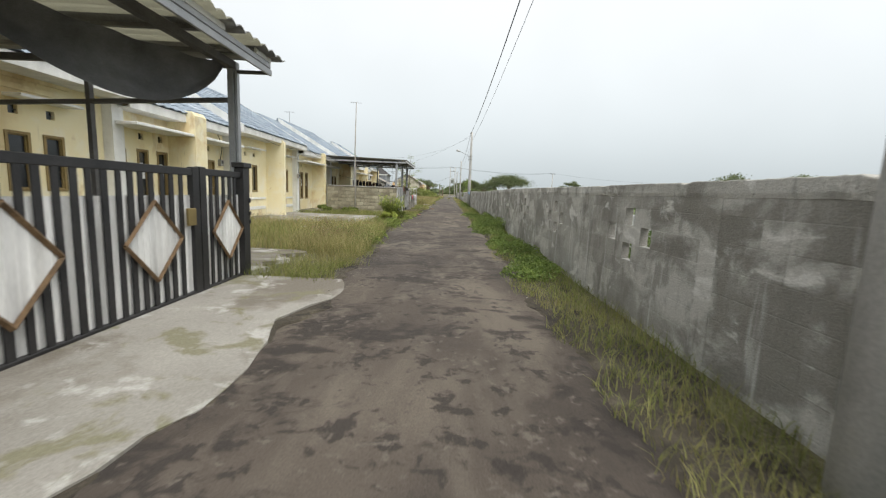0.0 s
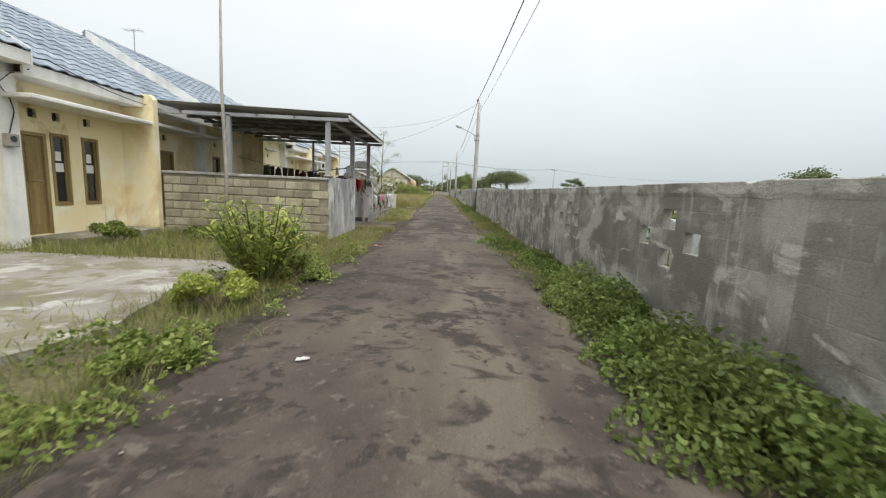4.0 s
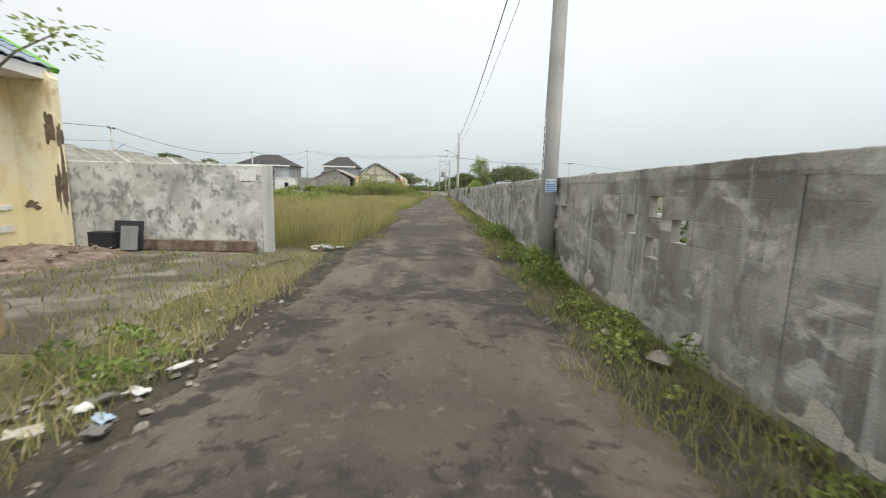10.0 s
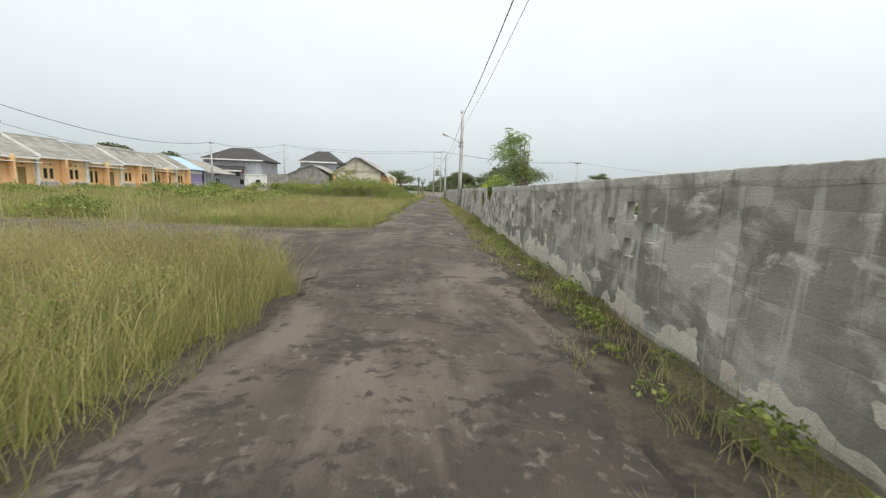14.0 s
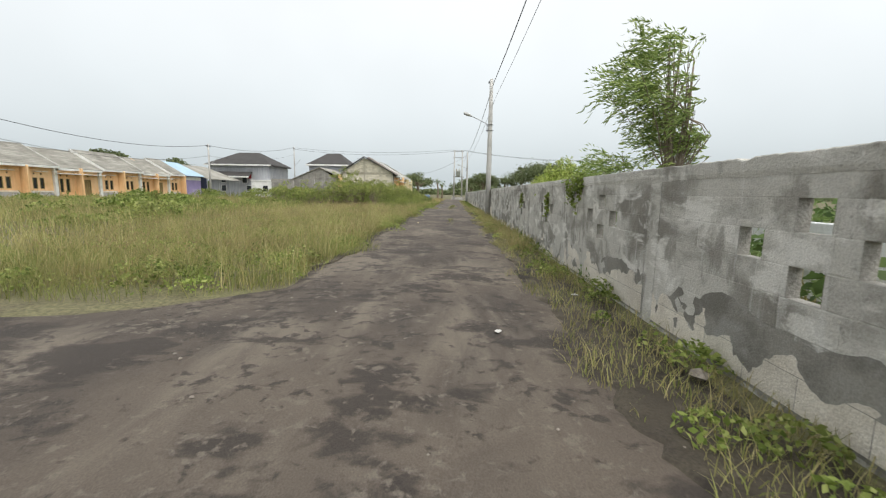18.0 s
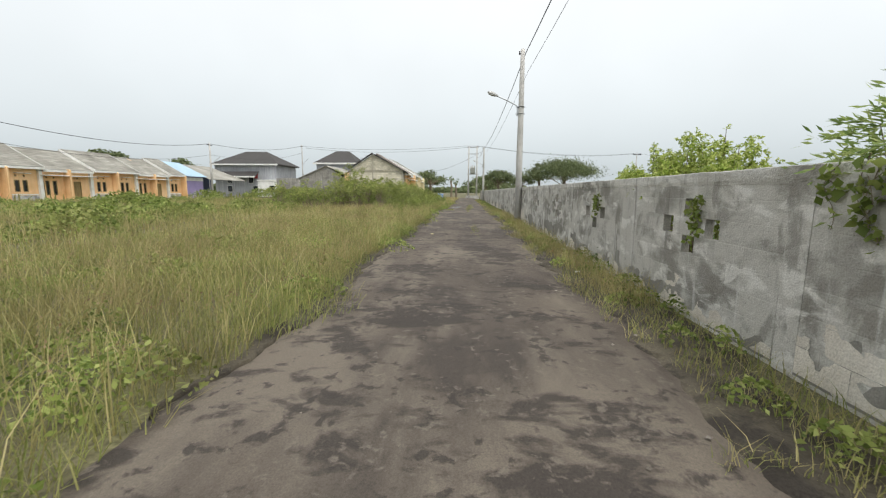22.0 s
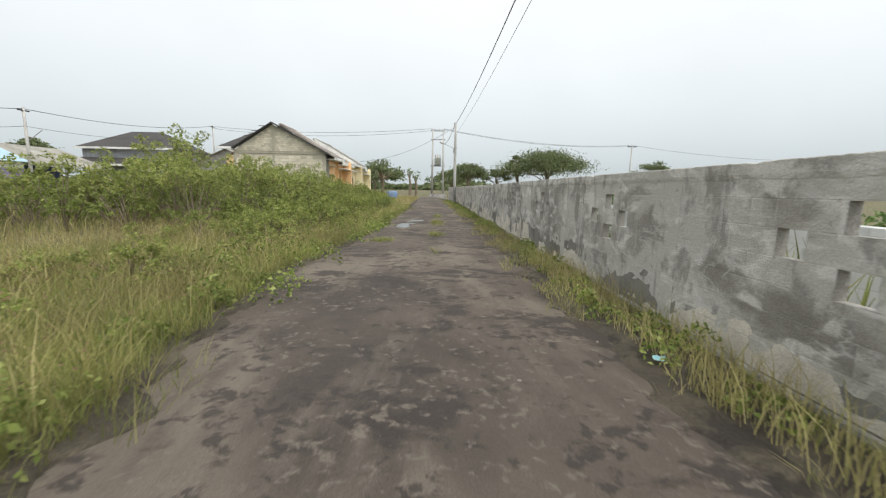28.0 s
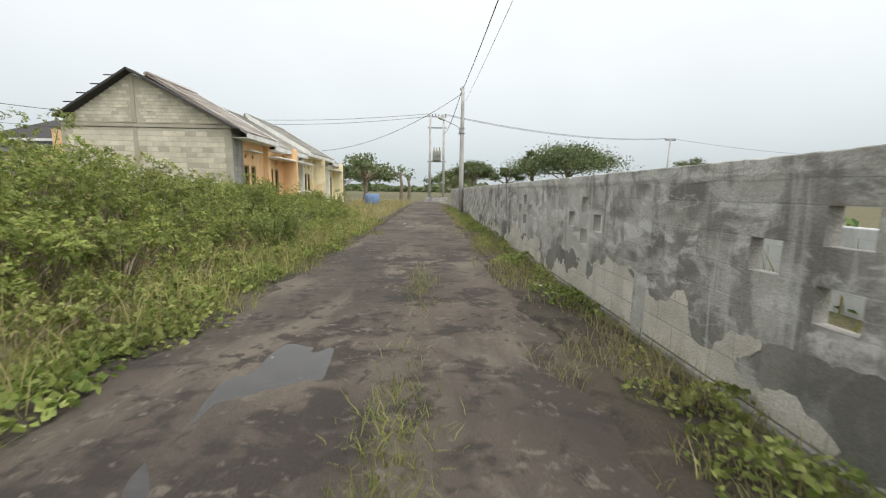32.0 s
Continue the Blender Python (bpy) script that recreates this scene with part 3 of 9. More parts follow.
# ---- mesh helpers ----
class Geo:
    """Collects corners and faces of one mesh."""

    def __init__(self):
        self.v, self.f = [], []

    def add(self, vs, fs):
        n = len(self.v)
        self.v += [tuple(p) for p in vs]
        self.f += [tuple(i + n for i in q) for q in fs]
        return self

    def box(self, lo, hi, c=0.0):
        (a, b, d), (e, f, g) = lo, hi
        if c <= 0:
            vs = [(a, b, d), (e, b, d), (e, f, d), (a, f, d), (a, b, g), (e, b, g), (e, f, g), (a, f, g)]
            return self.add(vs, [(3, 2, 1, 0), (4, 5, 6, 7), (0, 1, 5, 4), (1, 2, 6, 5), (2, 3, 7, 6), (3, 0, 4, 7)])
        c = min(c, (e - a) * 0.45, (f - b) * 0.45, (g - d) * 0.45)
        vs, ring = [], []
        for z, k in ((d, c), (d + c, 0), (g - c, 0), (g, c)):
            ring.append(len(vs))
            j = c
            vs += [(a + k + j * 0, b + k, z), (e - k, b + k, z), (e - k, f - k, z), (a + k, f - k, z)]
        fs = [(3, 2, 1, 0), (12, 13, 14, 15)]
        for r in range(3):
            for i in range(4):
                fs.append((r * 4 + i, r * 4 + (i + 1) % 4, r * 4 + 4 + (i + 1) % 4, r * 4 + 4 + i))
        return self.add(vs, fs)

    def tube(self, pts, radii, n=8, caps=True):
        pts = [Vector(p) for p in pts]
        if not isinstance(radii, (list, tuple)):
            radii = [radii] * len(pts)
        vs, fs = [], []
        for i, p in enumerate(pts):
            d = (pts[min(i + 1, len(pts) - 1)] - pts[max(i - 1, 0)]).normalized()
            u = d.cross(Vector((0.3, 0.9, 0.2)) if abs(d.z) > 0.9 else Vector((0, 0, 1))).normalized()
            w = d.cross(u)
            for k in range(n):
                t = 2 * math.pi * k / n
                vs.append(p + (u * math.cos(t) + w * math.sin(t)) * radii[i])
        for i in range(len(pts) - 1):
            for k in range(n):
                fs.append((i * n + k, i * n + (k + 1) % n, (i + 1) * n + (k + 1) % n, (i + 1) * n + k))
        if caps:
            fs.append(tuple(range(n - 1, -1, -1)))
            fs.append(tuple(range((len(pts) - 1) * n, len(pts) * n)))
        return self.add(vs, fs)

    def prism(self, poly, axis, a, b):
        """A flat outline pushed from a to b along an axis; poly gives the two other coordinates in order."""
        n = len(poly)

        def at(p, s):
            q = list(p)
            q.insert("xyz".index(axis), s)
            return tuple(q)
        vs = [at(p, a) for p in poly] + [at(p, b) for p in poly]
        fs = [tuple(range(n)), tuple(range(2 * n - 1, n - 1, -1))]
        fs += [(i, n + i, n + (i + 1) % n, (i + 1) % n) for i in range(n)]
        return self.add(vs, fs)

    def slab(self, a, b, c, d, t):
        """A sloping plate over four corners, t thick below them."""
        q = [Vector(p) for p in (a, b, c, d)]
        nrm = (q[1] - q[0]).cross(q[3] - q[0]).normalized()
        if nrm.z < 0:
            nrm = -nrm
        vs = q + [p - nrm * t for p in q]
        return self.add(vs, [(0, 1, 2, 3), (7, 6, 5, 4), (0, 4, 5, 1), (1, 5, 6, 2), (2, 6, 7, 3), (3, 7, 4, 0)])

    def rock(self, p, s, rng):
        q = [Vector(d).normalized() for d in ((1, 0, 0), (-1, 0, 0), (0, 1, 0), (0, -1, 0), (0, 0, 1), (0, 0, -1))]
        q = [Vector(p) + Vector((d.x * s[0], d.y * s[1], d.z * s[2])) * rng.uniform(0.75, 1.2) for d in q]
        return self.add(q, [(0, 2, 4), (2, 1, 4), (1, 3, 4), (3, 0, 4), (2, 0, 5), (1, 2, 5), (3, 1, 5), (0, 3, 5)])

    def mesh(self, name, mat, smooth=False):
        me = bpy.data.meshes.new(name)
        me.from_pydata(self.v, [], self.f)
        me.materials.append(mat)
        bm = bmesh.new()
        bm.from_mesh(me)
        bmesh.ops.recalc_face_normals(bm, faces=bm.faces)
        bm.to_mesh(me)
        bm.free()
        if smooth:
            me.polygons.foreach_set("use_smooth", [True] * len(me.polygons))
        me.update()
        return me

    def raw(self, name, mat):
        me = bpy.data.meshes.new(name)
        me.from_pydata(self.v, [], self.f)
        me.materials.append(mat)
        me.update()
        return me


def thing(name, at, label, category, group="", kind="", turn=0.0):
    e = new(name)
    e.matrix_world = pose(*at, 0, 0, turn)
    e.empty_display_size = 0.2
    return tagged(e, label, category, group, kind)


def part(name, geo, mat, parent, label="", smooth=False):
    me = geo if isinstance(geo, bpy.types.Mesh) else geo.mesh(name, mat, smooth)
    ob = new(name, me)
    ob.parent = parent
    if label:
        tagged(ob, label)
    return ob


def single(name, geo, mat, label, category, group="", kind="", smooth=False, at=(0, 0, 0)):
    ob = new(name, geo.mesh(name, mat, smooth))
    ob.location = at
    return tagged(ob, label, category, group, kind)


def quads(name, verts, mat, per=4):
    """A mesh of loose faces from an array of corners, `per` to a face."""
    n = len(verts) // per
    me = bpy.data.meshes.new(name)
    me.vertices.add(n * per)
    me.vertices.foreach_set("co", np.asarray(verts, dtype=np.float32).ravel())
    me.loops.add(n * per)
    me.loops.foreach_set("vertex_index", np.arange(n * per, dtype=np.int32))
    me.polygons.add(n)
    me.polygons.foreach_set("loop_start", np.arange(n, dtype=np.int32) * per)
    me.materials.append(mat)
    me.update(calc_edges=True)
    return me


def indexed(name, verts, faces, mat):
    """A mesh from corner and four-sided face arrays."""
    faces = np.asarray(faces, dtype=np.int32)
    me = bpy.data.meshes.new(name)
    me.vertices.add(len(verts))
    me.vertices.foreach_set("co", np.asarray(verts, dtype=np.float32).ravel())
    me.loops.add(faces.size)
    me.loops.foreach_set("vertex_index", faces.ravel())
    me.polygons.add(len(faces))
    me.polygons.foreach_set("loop_start", np.arange(len(faces), dtype=np.int32) * faces.shape[1])
    me.materials.append(mat)
    me.update(calc_edges=True)
    return me


def blades(name, roots, height, width, lean, mat, rng, wind=(0.0, 0.0)):
    """Grass: each blade a bent, tapered strip of two faces."""
    n = len(roots)
    h = height * rng.uniform(0.55, 1.25, n)
    a = rng.uniform(0, 2 * np.pi, n)
    w = width * rng.uniform(0.7, 1.3, n)
    s = np.stack([np.cos(a), np.sin(a), np.zeros(n)], 1) * w[:, None] * 0.5
    b = a + np.pi / 2 + rng.normal(0, 0.5, n)
    k = lean * rng.uniform(0.2, 1.3, n) * h
    d = np.stack([np.cos(b) * k + wind[0] * h, np.sin(b) * k + wind[1] * h, np.zeros(n)], 1)
    up = np.stack([np.zeros(n), np.zeros(n), h], 1)
    p0, p1, p2 = roots, roots + up * 0.55 + d * 0.3, roots + up * 0.95 + d
    v = np.stack([p0 - s, p0 + s, p1 + s * 0.8, p1 - s * 0.8, p2 + s * 0.15, p2 - s * 0.15], 1).reshape(-1, 3)
    f = (np.arange(n) * 6)[:, None] + np.array([0, 1, 2, 3, 3, 2, 4, 5])[None, :]
    return indexed(name, v, f.reshape(-1, 4), mat)


def leaves(name, at, size, mat, rng, long=1.8, droop=0.2, flat=0.5):
    """Leaves: folded lozenges, turned every way."""
    n = len(at)
    s = size * rng.uniform(0.6, 1.3, n)
    a = rng.uniform(0, 2 * np.pi, n)
    t = rng.normal(-droop, flat, n)
    d = np.stack([np.cos(a) * np.cos(t), np.sin(a) * np.cos(t), np.sin(t)], 1)
    r = rng.normal(0, 1, (n, 3))
    w = np.cross(d, r)
    w /= np.linalg.norm(w, axis=1)[:, None] + 1e-9
    e = d * (s * long * 0.5)[:, None]
    w = w * (s * 0.5)[:, None]
    fold = np.cross(d, w) * 0.35
    v = np.stack([at - e, at + w + fold, at + e, at - w + fold], 1).reshape(-1, 3)
    return quads(name, v, mat)


# ---- ground, road, branch road ----
def sheet(name, xs, ys, height, mat, label, category):
    xs, ys = np.asarray(xs), np.asarray(ys)
    X, Y = np.meshgrid(xs, ys)
    Z = np.vectorize(height)(X, Y)
    v = np.stack([X, Y, Z], 2).reshape(-1, 3)
    nx, ny = len(xs), len(ys)
    i, j = np.meshgrid(np.arange(nx - 1), np.arange(ny - 1))
    b = (j * nx + i).ravel()
    f = np.stack([b, b + 1, b + nx + 1, b + nx], 1)
    me = indexed(name, v, f, mat)
    me.polygons.foreach_set("use_smooth", [True] * len(me.polygons))
    return tagged(new(name, me), label, category, kind="structure")


def ground_z(x, y):
    near = max(0.0, 1.0 - abs(x) / 45.0)
    return -0.03 + 0.05 * near * noise.noise(Vector((x * 0.5, y * 0.5, 0.3))) * (1 if (x < -2.6 or x > 2.2) else 0.2)


gx = [-1500, -600, -250, -120, -80, -60] + [-48 + 1.2 * i for i in range(39)] + [-1.9, -1.4, -0.8, 0, 0.7, 1.2, 1.8, 2.2, 3, 4, 6, 9, 14, 25, 50, 120, 300, 700, 1500]
gy = [-400, -120, -60] + [-30 + 1.2 * i for i in range(136)] + [140, 160, 200, 300, 500, 900, 1600, 3000]
sheet("ground", gx, gy, ground_z, EARTH, "flat ground of dry earth and thin grass", "ground")


def edge(y, side):
    w = noise.noise(Vector((side * 7.0, y * 0.35, 1.0))) * 0.2 + noise.noise(Vector((side * 3.0, y * 1.7, 4.0))) * 0.14 + noise.noise(Vector((side * 5.0, y * 5.0, 6.0))) * 0.06
    if side > 0:
        return 1.02 + w
    return float(np.interp(y, (0, 5, 8, 12, 15, 18, 26, 38, 45, 54, 62, 66, 71, 74, 78, 86, 92, 120), (-1.65, -1.65, -1.85, -2.15, -2.1, -1.8, -1.65, -1.85, -1.8, -2.1, -2.15, -2.1, -2.2, -2.5, -2.2, -2.0, -1.8, -1.78))) + w


def strip(name, ya, yb, step, mat, z0, label, left=None, right=None):
    ys = np.arange(ya, yb + 1e-6, step)
    us = np.linspace(0, 1, 15)
    v = []
    for y in ys:
        a, b = (left or (lambda q: edge(q, -1)))(y), (right or (lambda q: edge(q, 1)))(y)
        for u in us:
            x = a + (b - a) * u
            z = z0 + 0.035 * (1 - (2 * ((x - edge(y, -1)) / (edge(y, 1) - edge(y, -1))) - 1) ** 2) + (0 if mat == ASPHALT else 0.009) + 0.012 * noise.noise(Vector((x * 1.1, y * 0.7, 2.0))) - (0.03 if u in (0.0, 1.0) else 0.0)
            v.append((x, y, z))
    nx, ny = len(us), len(ys)
    i, j = np.meshgrid(np.arange(nx - 1), np.arange(ny - 1))
    b = (j * nx + i).ravel()
    me = indexed(name, v, np.stack([b, b + 1, b + nx + 1, b + nx], 1), mat)
    me.polygons.foreach_set("use_smooth", [True] * len(me.polygons))
    return tagged(new(name, me), label, "road", kind="structure")


strip("road", -30, 128, 0.3, ASPHALT, 0.0, "narrow worn asphalt lane with sandy patches and ragged edges")
FRINGE = layered("dark_verge_soil", ((0.052, 0.044, 0.035), (0.085, 0.074, 0.054)), (
    ((0.12, 0.105, 0.075), 3.0, 0.58, 0.06, (1, 1, 1), 0.5), ((0.035, 0.03, 0.025), 5.0, 0.58, 0.06, (1, 1, 1), 0.5)), 1.2, grain=60, fine=0.4, bump=0.9)


def ragged(y, side, reach):
    q = noise.noise(Vector((side * 2.0, y * 0.8, 12.0))) * 0.5 + noise.noise(Vector((side * 9.0, y * 3.0, 15.0))) * 0.4 + noise.noise(Vector((side * 4.0, y * 9.0, 18.0))) * 0.25
    return edge(y, side) - side * reach * max(0.0, 0.42 + q)


strip("verge_soil", -6, 46.0, 0.06, FRINGE, -0.005, "dark crumbly soil drifting over the lane edge", left=lambda q: edge(q, -1) - 0.25 * min(1, max(0.02, (45.2 - q) / 2)), right=lambda q: ragged(q, -1, 0.34 * min(1, max(0.02, (45.2 - q) / 2))))
strip("verge_soil", 53.6, 118.0, 0.06, FRINGE, -0.005, "dark crumbly soil drifting over the lane edge", left=lambda q: edge(q, -1) - 0.25 * min(1, max(0.02, (q - 53.6) / 2.5)), right=lambda q: ragged(q, -1, 0.34 * min(1, max(0.02, (q - 53.6) / 2.5))))
strip("verge_soil", -6, 118.0, 0.06, FRINGE, -0.005, "dark crumbly soil at the foot of the wall", left=lambda q: ragged(q, 1, 0.3), right=lambda q: 1.755)
v, us = [], np.linspace(0, 1, 9)
xs = np.arange(-46, -1.2, 0.5)
for x in xs:
    flare = max(0.0, 1 - abs(x + 1.7) / 2.4) ** 2 * 2.2
    a = 46.6 - flare + 0.2 * noise.noise(Vector((x * 0.5, 3, 0)))
    b = 51.5 + flare * 0.7 + 0.25 * noise.noise(Vector((x * 0.5, 9, 0)))
    for u in us:
        v.append((x, a + (b - a) * u, -0.006 + 0.012 * (1 - (2 * u - 1) ** 2) - (0.03 if u in (0.0, 1.0) else 0)))
i, j = np.meshgrid(np.arange(len(us) - 1), np.arange(len(xs) - 1))
bb = (j * len(us) + i).ravel()
me = indexed("branch_road", v, np.stack([bb, bb + len(us), bb + len(us) + 1, bb + 1], 1), ASPHALT)
tagged(new("branch_road", me), "dark asphalt side road meeting the lane", "road", kind="structure")


def outline(cx, cy, rx, ry, n, rough, seed):
    rng = random.Random(seed)
    ph = rng.uniform(0, 50)
    pts = []
    for k in range(n):
        t = 2 * math.pi * k / n
        r = 1 + rough * (noise.noise(Vector((math.cos(t) * 1.6 + ph, math.sin(t) * 1.6, ph))) * 1.6 + rng.uniform(-0.25, 0.25) * 0.6)
        pts.append((cx + rx * r * math.cos(t), cy + ry * r * math.sin(t)))
    return pts


pools = Geo()
for cx, cy, rx, ry, sd in ((-0.95, 83.1, 0.3, 1.05, 4), (-1.28, 81.7, 0.22, 0.85, 9), (-0.8, 81.2, 0.12, 0.35, 5)):
    pools.prism(outline(cx, cy, rx, ry, 72, 0.3, sd), "z", 0.0, 0.031)
single("puddle", pools, WET, "shallow grey puddle lying on the lane", "puddle", kind="structure")

# concrete slabs in front of the houses
for nm, lo, hi, lab in (("entrance_apron", (-6.9, 22.35, -0.05), (-2.0, 24.58, 0.002), "trodden muddy concrete apron at the yard entrance"),
                        ("driveway_slab", (-7.4, -3.0, -0.05), (-1.5, 2.75, 0.018), "pale concrete driveway slab at the gate"),
                        ("yard_slab", (-7.3, 3.0, -0.05), (-2.85, 5.0, 0.035), "cracked pale concrete slab overgrown with grass"),
                        ("forecourt_slab", (-7.4, 10.6, -0.05), (-3.1, 16.0, 0.045), "cracked pale concrete forecourt slab before the houses"),
                        ("side_yard_slab", (-6.4, 31.0, -0.05), (-2.75, 35.5, -0.012), "broken pale concrete yard slab beside the whitewashed wall")):
    g = Geo()
    a, b = lo[0], hi[0]
    poly = []
    rng = random.Random(len(nm))
    for k in range(24):
        y = lo[1] + (hi[1] - lo[1]) * k / 23
        poly.append((b + rng.uniform(-0.05, 0.05) + 0.12 * math.sin(k * 0.7), y))
    poly += [(a, hi[1]), (a, lo[1])]
    g.prism(poly, "z", lo[2], hi[2])
    single(nm, g, MUD if nm in ("entrance_apron", "side_yard_slab") else SLAB, lab, "concrete slab", kind="structure")

# ---- boundary wall of plastered blocks on the east side ----
WALL_X, WALL_T, WALL_H = 1.76, 0.08, 1.30
HOLES = ((-0.15, 0.07, 0.79, 0.975), (0.23, 0.45, 0.975, 1.16), (0.66, 0.87, 0.79, 0.975), (0.235, 0.455, 0.61, 0.79))
wall = thing("wall_east", (0, 0, 0), "long grey plastered block wall, stained and peeling, with cross-shaped openings", "wall", kind="structure")


def panel_mesh(x0):
    ys = [-0.9, -0.15, 0.07, 0.23, 0.235, 0.45, 0.455, 0.66, 0.87, 1.9]
    zs = [-0.2, 0.61, 0.79, 0.975, 1.16, WALL_H]
    vs, fs, mi = [], [], []

    def quad(*p, m=0):
        n = len(vs)
        vs.extend(p)
        fs.append((n, n + 1, n + 2, n + 3))
        mi.append(m)
    for a, b in zip(ys, ys[1:]):
        for c, d in zip(zs, zs[1:]):
            if any(h[0] <= (a + b) / 2 <= h[1] and h[2] <= (c + d) / 2 <= h[3] for h in HOLES):
                continue
            quad((x0, b, c), (x0, a, c), (x0, a, d), (x0, b, d))
            quad((WALL_T, a, c), (WALL_T, b, c), (WALL_T, b, d), (WALL_T, a, d))
    for a, b, c, d in HOLES:
        quad((0, a, c), (WALL_T, a, c), (WALL_T, a, d), (0, a, d), m=1)
        quad((WALL_T, b, c), (0, b, c), (0, b, d), (WALL_T, b, d), m=1)
        quad((0, b, c), (WALL_T, b, c), (WALL_T, a, c), (0, a, c), m=1)
        quad((0, a, d), (WALL_T, a, d), (WALL_T, b, d), (0, b, d), m=1)
    me = bpy.data.meshes.new("panel")
    me.from_pydata(vs, [], fs)
    me.materials.append(PLASTER_GREY)
    me.materials.append(JAMB)
    me.polygons.foreach_set("material_index", mi)
    me.update()
    return me


PANEL = panel_mesh(0.002)
COURSES = (-0.12, 0.055, 0.24, 0.425, 0.61, 0.79, 0.975, 1.16, 1.3)


def block_spots(rng):
    """The blocks of one panel as (y0, y1, z0, z1), in running bond, with the openings left free."""
    spots = []
    for row, (c, d) in enumerate(zip(COURSES, COURSES[1:])):
        y = -0.9 + (-0.2 if row % 2 else 0.0)
        cuts = [-0.9, 1.9]
        while y < 1.9:
            if -0.8 < y < 1.8:
                cuts.append(y + rng.uniform(-0.015, 0.015))
            y += 0.4
        free = [h for h in HOLES if h[2] <= (c + d) / 2 <= h[3]]
        for h in free:
            cuts = [q for q in cuts if min(abs(q - h[0]), abs(q - h[1])) > 0.11 or q in (-0.9, 1.9)] + [h[0], h[1]]
        cuts = sorted(set(cuts))
        for a, b in zip(cuts, cuts[1:]):
            if b - a > 0.03 and not any(h[0] <= (a + b) / 2 <= h[1] for h in free):
                spots.append((a, b, c, d))
    return spots


def block_face(g, spot, deep, rng):
    """One block's face: a shallow pillow with worn corners that stands before the mortar."""
    a, b, c, d = spot
    j, w = 0.001, 0.004
    x = deep * rng.uniform(0.0, 1.0)
    out = [(a + j, c + j), (b - j, c + j), (b - j, d - j), (a + j, d - j)]
    inn = [(a + j + w * rng.uniform(0.7, 1.8), c + j + w * rng.uniform(0.7, 1.8)), (b - j - w * rng.uniform(0.7, 1.8), c + j + w * rng.uniform(0.7, 1.8)), (b - j - w * rng.uniform(0.7, 1.8), d - j - w * rng.uniform(0.7, 1.8)), (a + j + w * rng.uniform(0.7, 1.8), d - j - w * rng.uniform(0.7, 1.8))]
    vs = [(0.0025, p, q) for p, q in out] + [(x, p, q) for p, q in inn]
    return g.add(vs, [(7, 6, 5, 4)] + [(k, 4 + k, 4 + (k + 1) % 4, (k + 1) % 4) for k in range(4)])


def joined_blocks(seed):
    rng = random.Random(seed)
    g = Geo()
    for spot in block_spots(rng):
        block_face(g, spot, 0.0012, rng)
    return g.mesh("blockwork", PLASTER_GREY)


BLOCKS = [joined_blocks(60 + k) for k in range(5)]
POSTS = [Geo().box((-0.001 - 0.0005 * k, -0.1, -0.2), (WALL_T + 0.012, 0.1, WALL_H - 0.003), 0.006).mesh("post", POST_GREY) for k in range(2)]


def coping_mesh(seed):
    """One length of the rough cast top, 3 m long, with a crumbled crest and a ragged lower lip."""
    rng = random.Random(seed)
    n = 76
    vs, fs = [], []
    for k in range(n):
        y = -1.0 + 3.0 * k / (n - 1)
        e = 0 if k in (0, n - 1) else 1
        chip = 0.028 * max(0.0, noise.noise(Vector((y * 4.0, seed * 5.0, 2.0))) - 0.32)
        z = 0.104 + e * (rng.uniform(-0.003, 0.003) + 0.005 * noise.noise(Vector((y * 2.0, seed * 5.0, 0))) - 2.2 * chip)
        o = 0.009 + e * (rng.uniform(-0.0015, 0.0015) + 0.003 * noise.noise(Vector((y * 6.0, seed * 3.0, 1))))
        vs += [(-o * 0.2, y, -0.002 - e * (0.012 + 0.014 * noise.noise(Vector((y * 3.0, seed * 2.0, 6))))), (-o, y, 0.02), (-o, y, z - 0.006 - 0.3 * chip), (-o + 0.004, y, z), (WALL_T - 0.004, y, z), (WALL_T + o, y, 0)]
    for k in range(n - 1):
        for q in range(6):
            fs.append((k * 6 + q, k * 6 + (q + 1) % 6, k * 6 + 6 + (q + 1) % 6, k * 6 + 6 + q))
    fs += [(5, 4, 3, 2, 1, 0), tuple(range((n - 1) * 6, n * 6))]
    return Geo().add(vs, fs).mesh("coping", COPING_GREY)


def settle(y):
    """How far the wall has sunk or risen along its length."""
    return float(np.interp(y, (-8, 2.5, 8.5, 14, 21, 25, 30, 36, 42, 45, 48, 54, 70, 79, 83, 118), (-0.03, -0.04, 0.005, -0.005, -0.05, -0.02, 0.025, 0.025, 0.035, 0.01, -0.015, 0.0, 0.0, -0.012, -0.035, -0.03)))


def on_wall(ob, y, z=0.0):
    """Sets one length of the wall in its place, tilted with the settling."""
    rise = (settle(y + 2) - settle(y - 1)) / 3
    ob.location = (WALL_X, y, z + settle(y - 1) + rise)
    ob.rotation_euler = (math.atan(rise), 0, 0)
    return ob


COPINGS = [coping_mesh(s) for s in range(5)]
rng = random.Random(11)
for k in range(-5, 37):
    y = 7.5 + 3.0 * k
    on_wall(part("panel", PANEL, None, wall), y)
    if not 21 <= k <= 26:
        on_wall(tagged(part("blockwork", BLOCKS[rng.randrange(5)], None, wall), kind="stuff"), y)
    p = part("post", POSTS[k % 2], None, wall)
    p.location = (WALL_X, y + 2.0, settle(y + 2.0))
    on_wall(part("coping", COPINGS[rng.randrange(5)], None, wall), y, WALL_H)

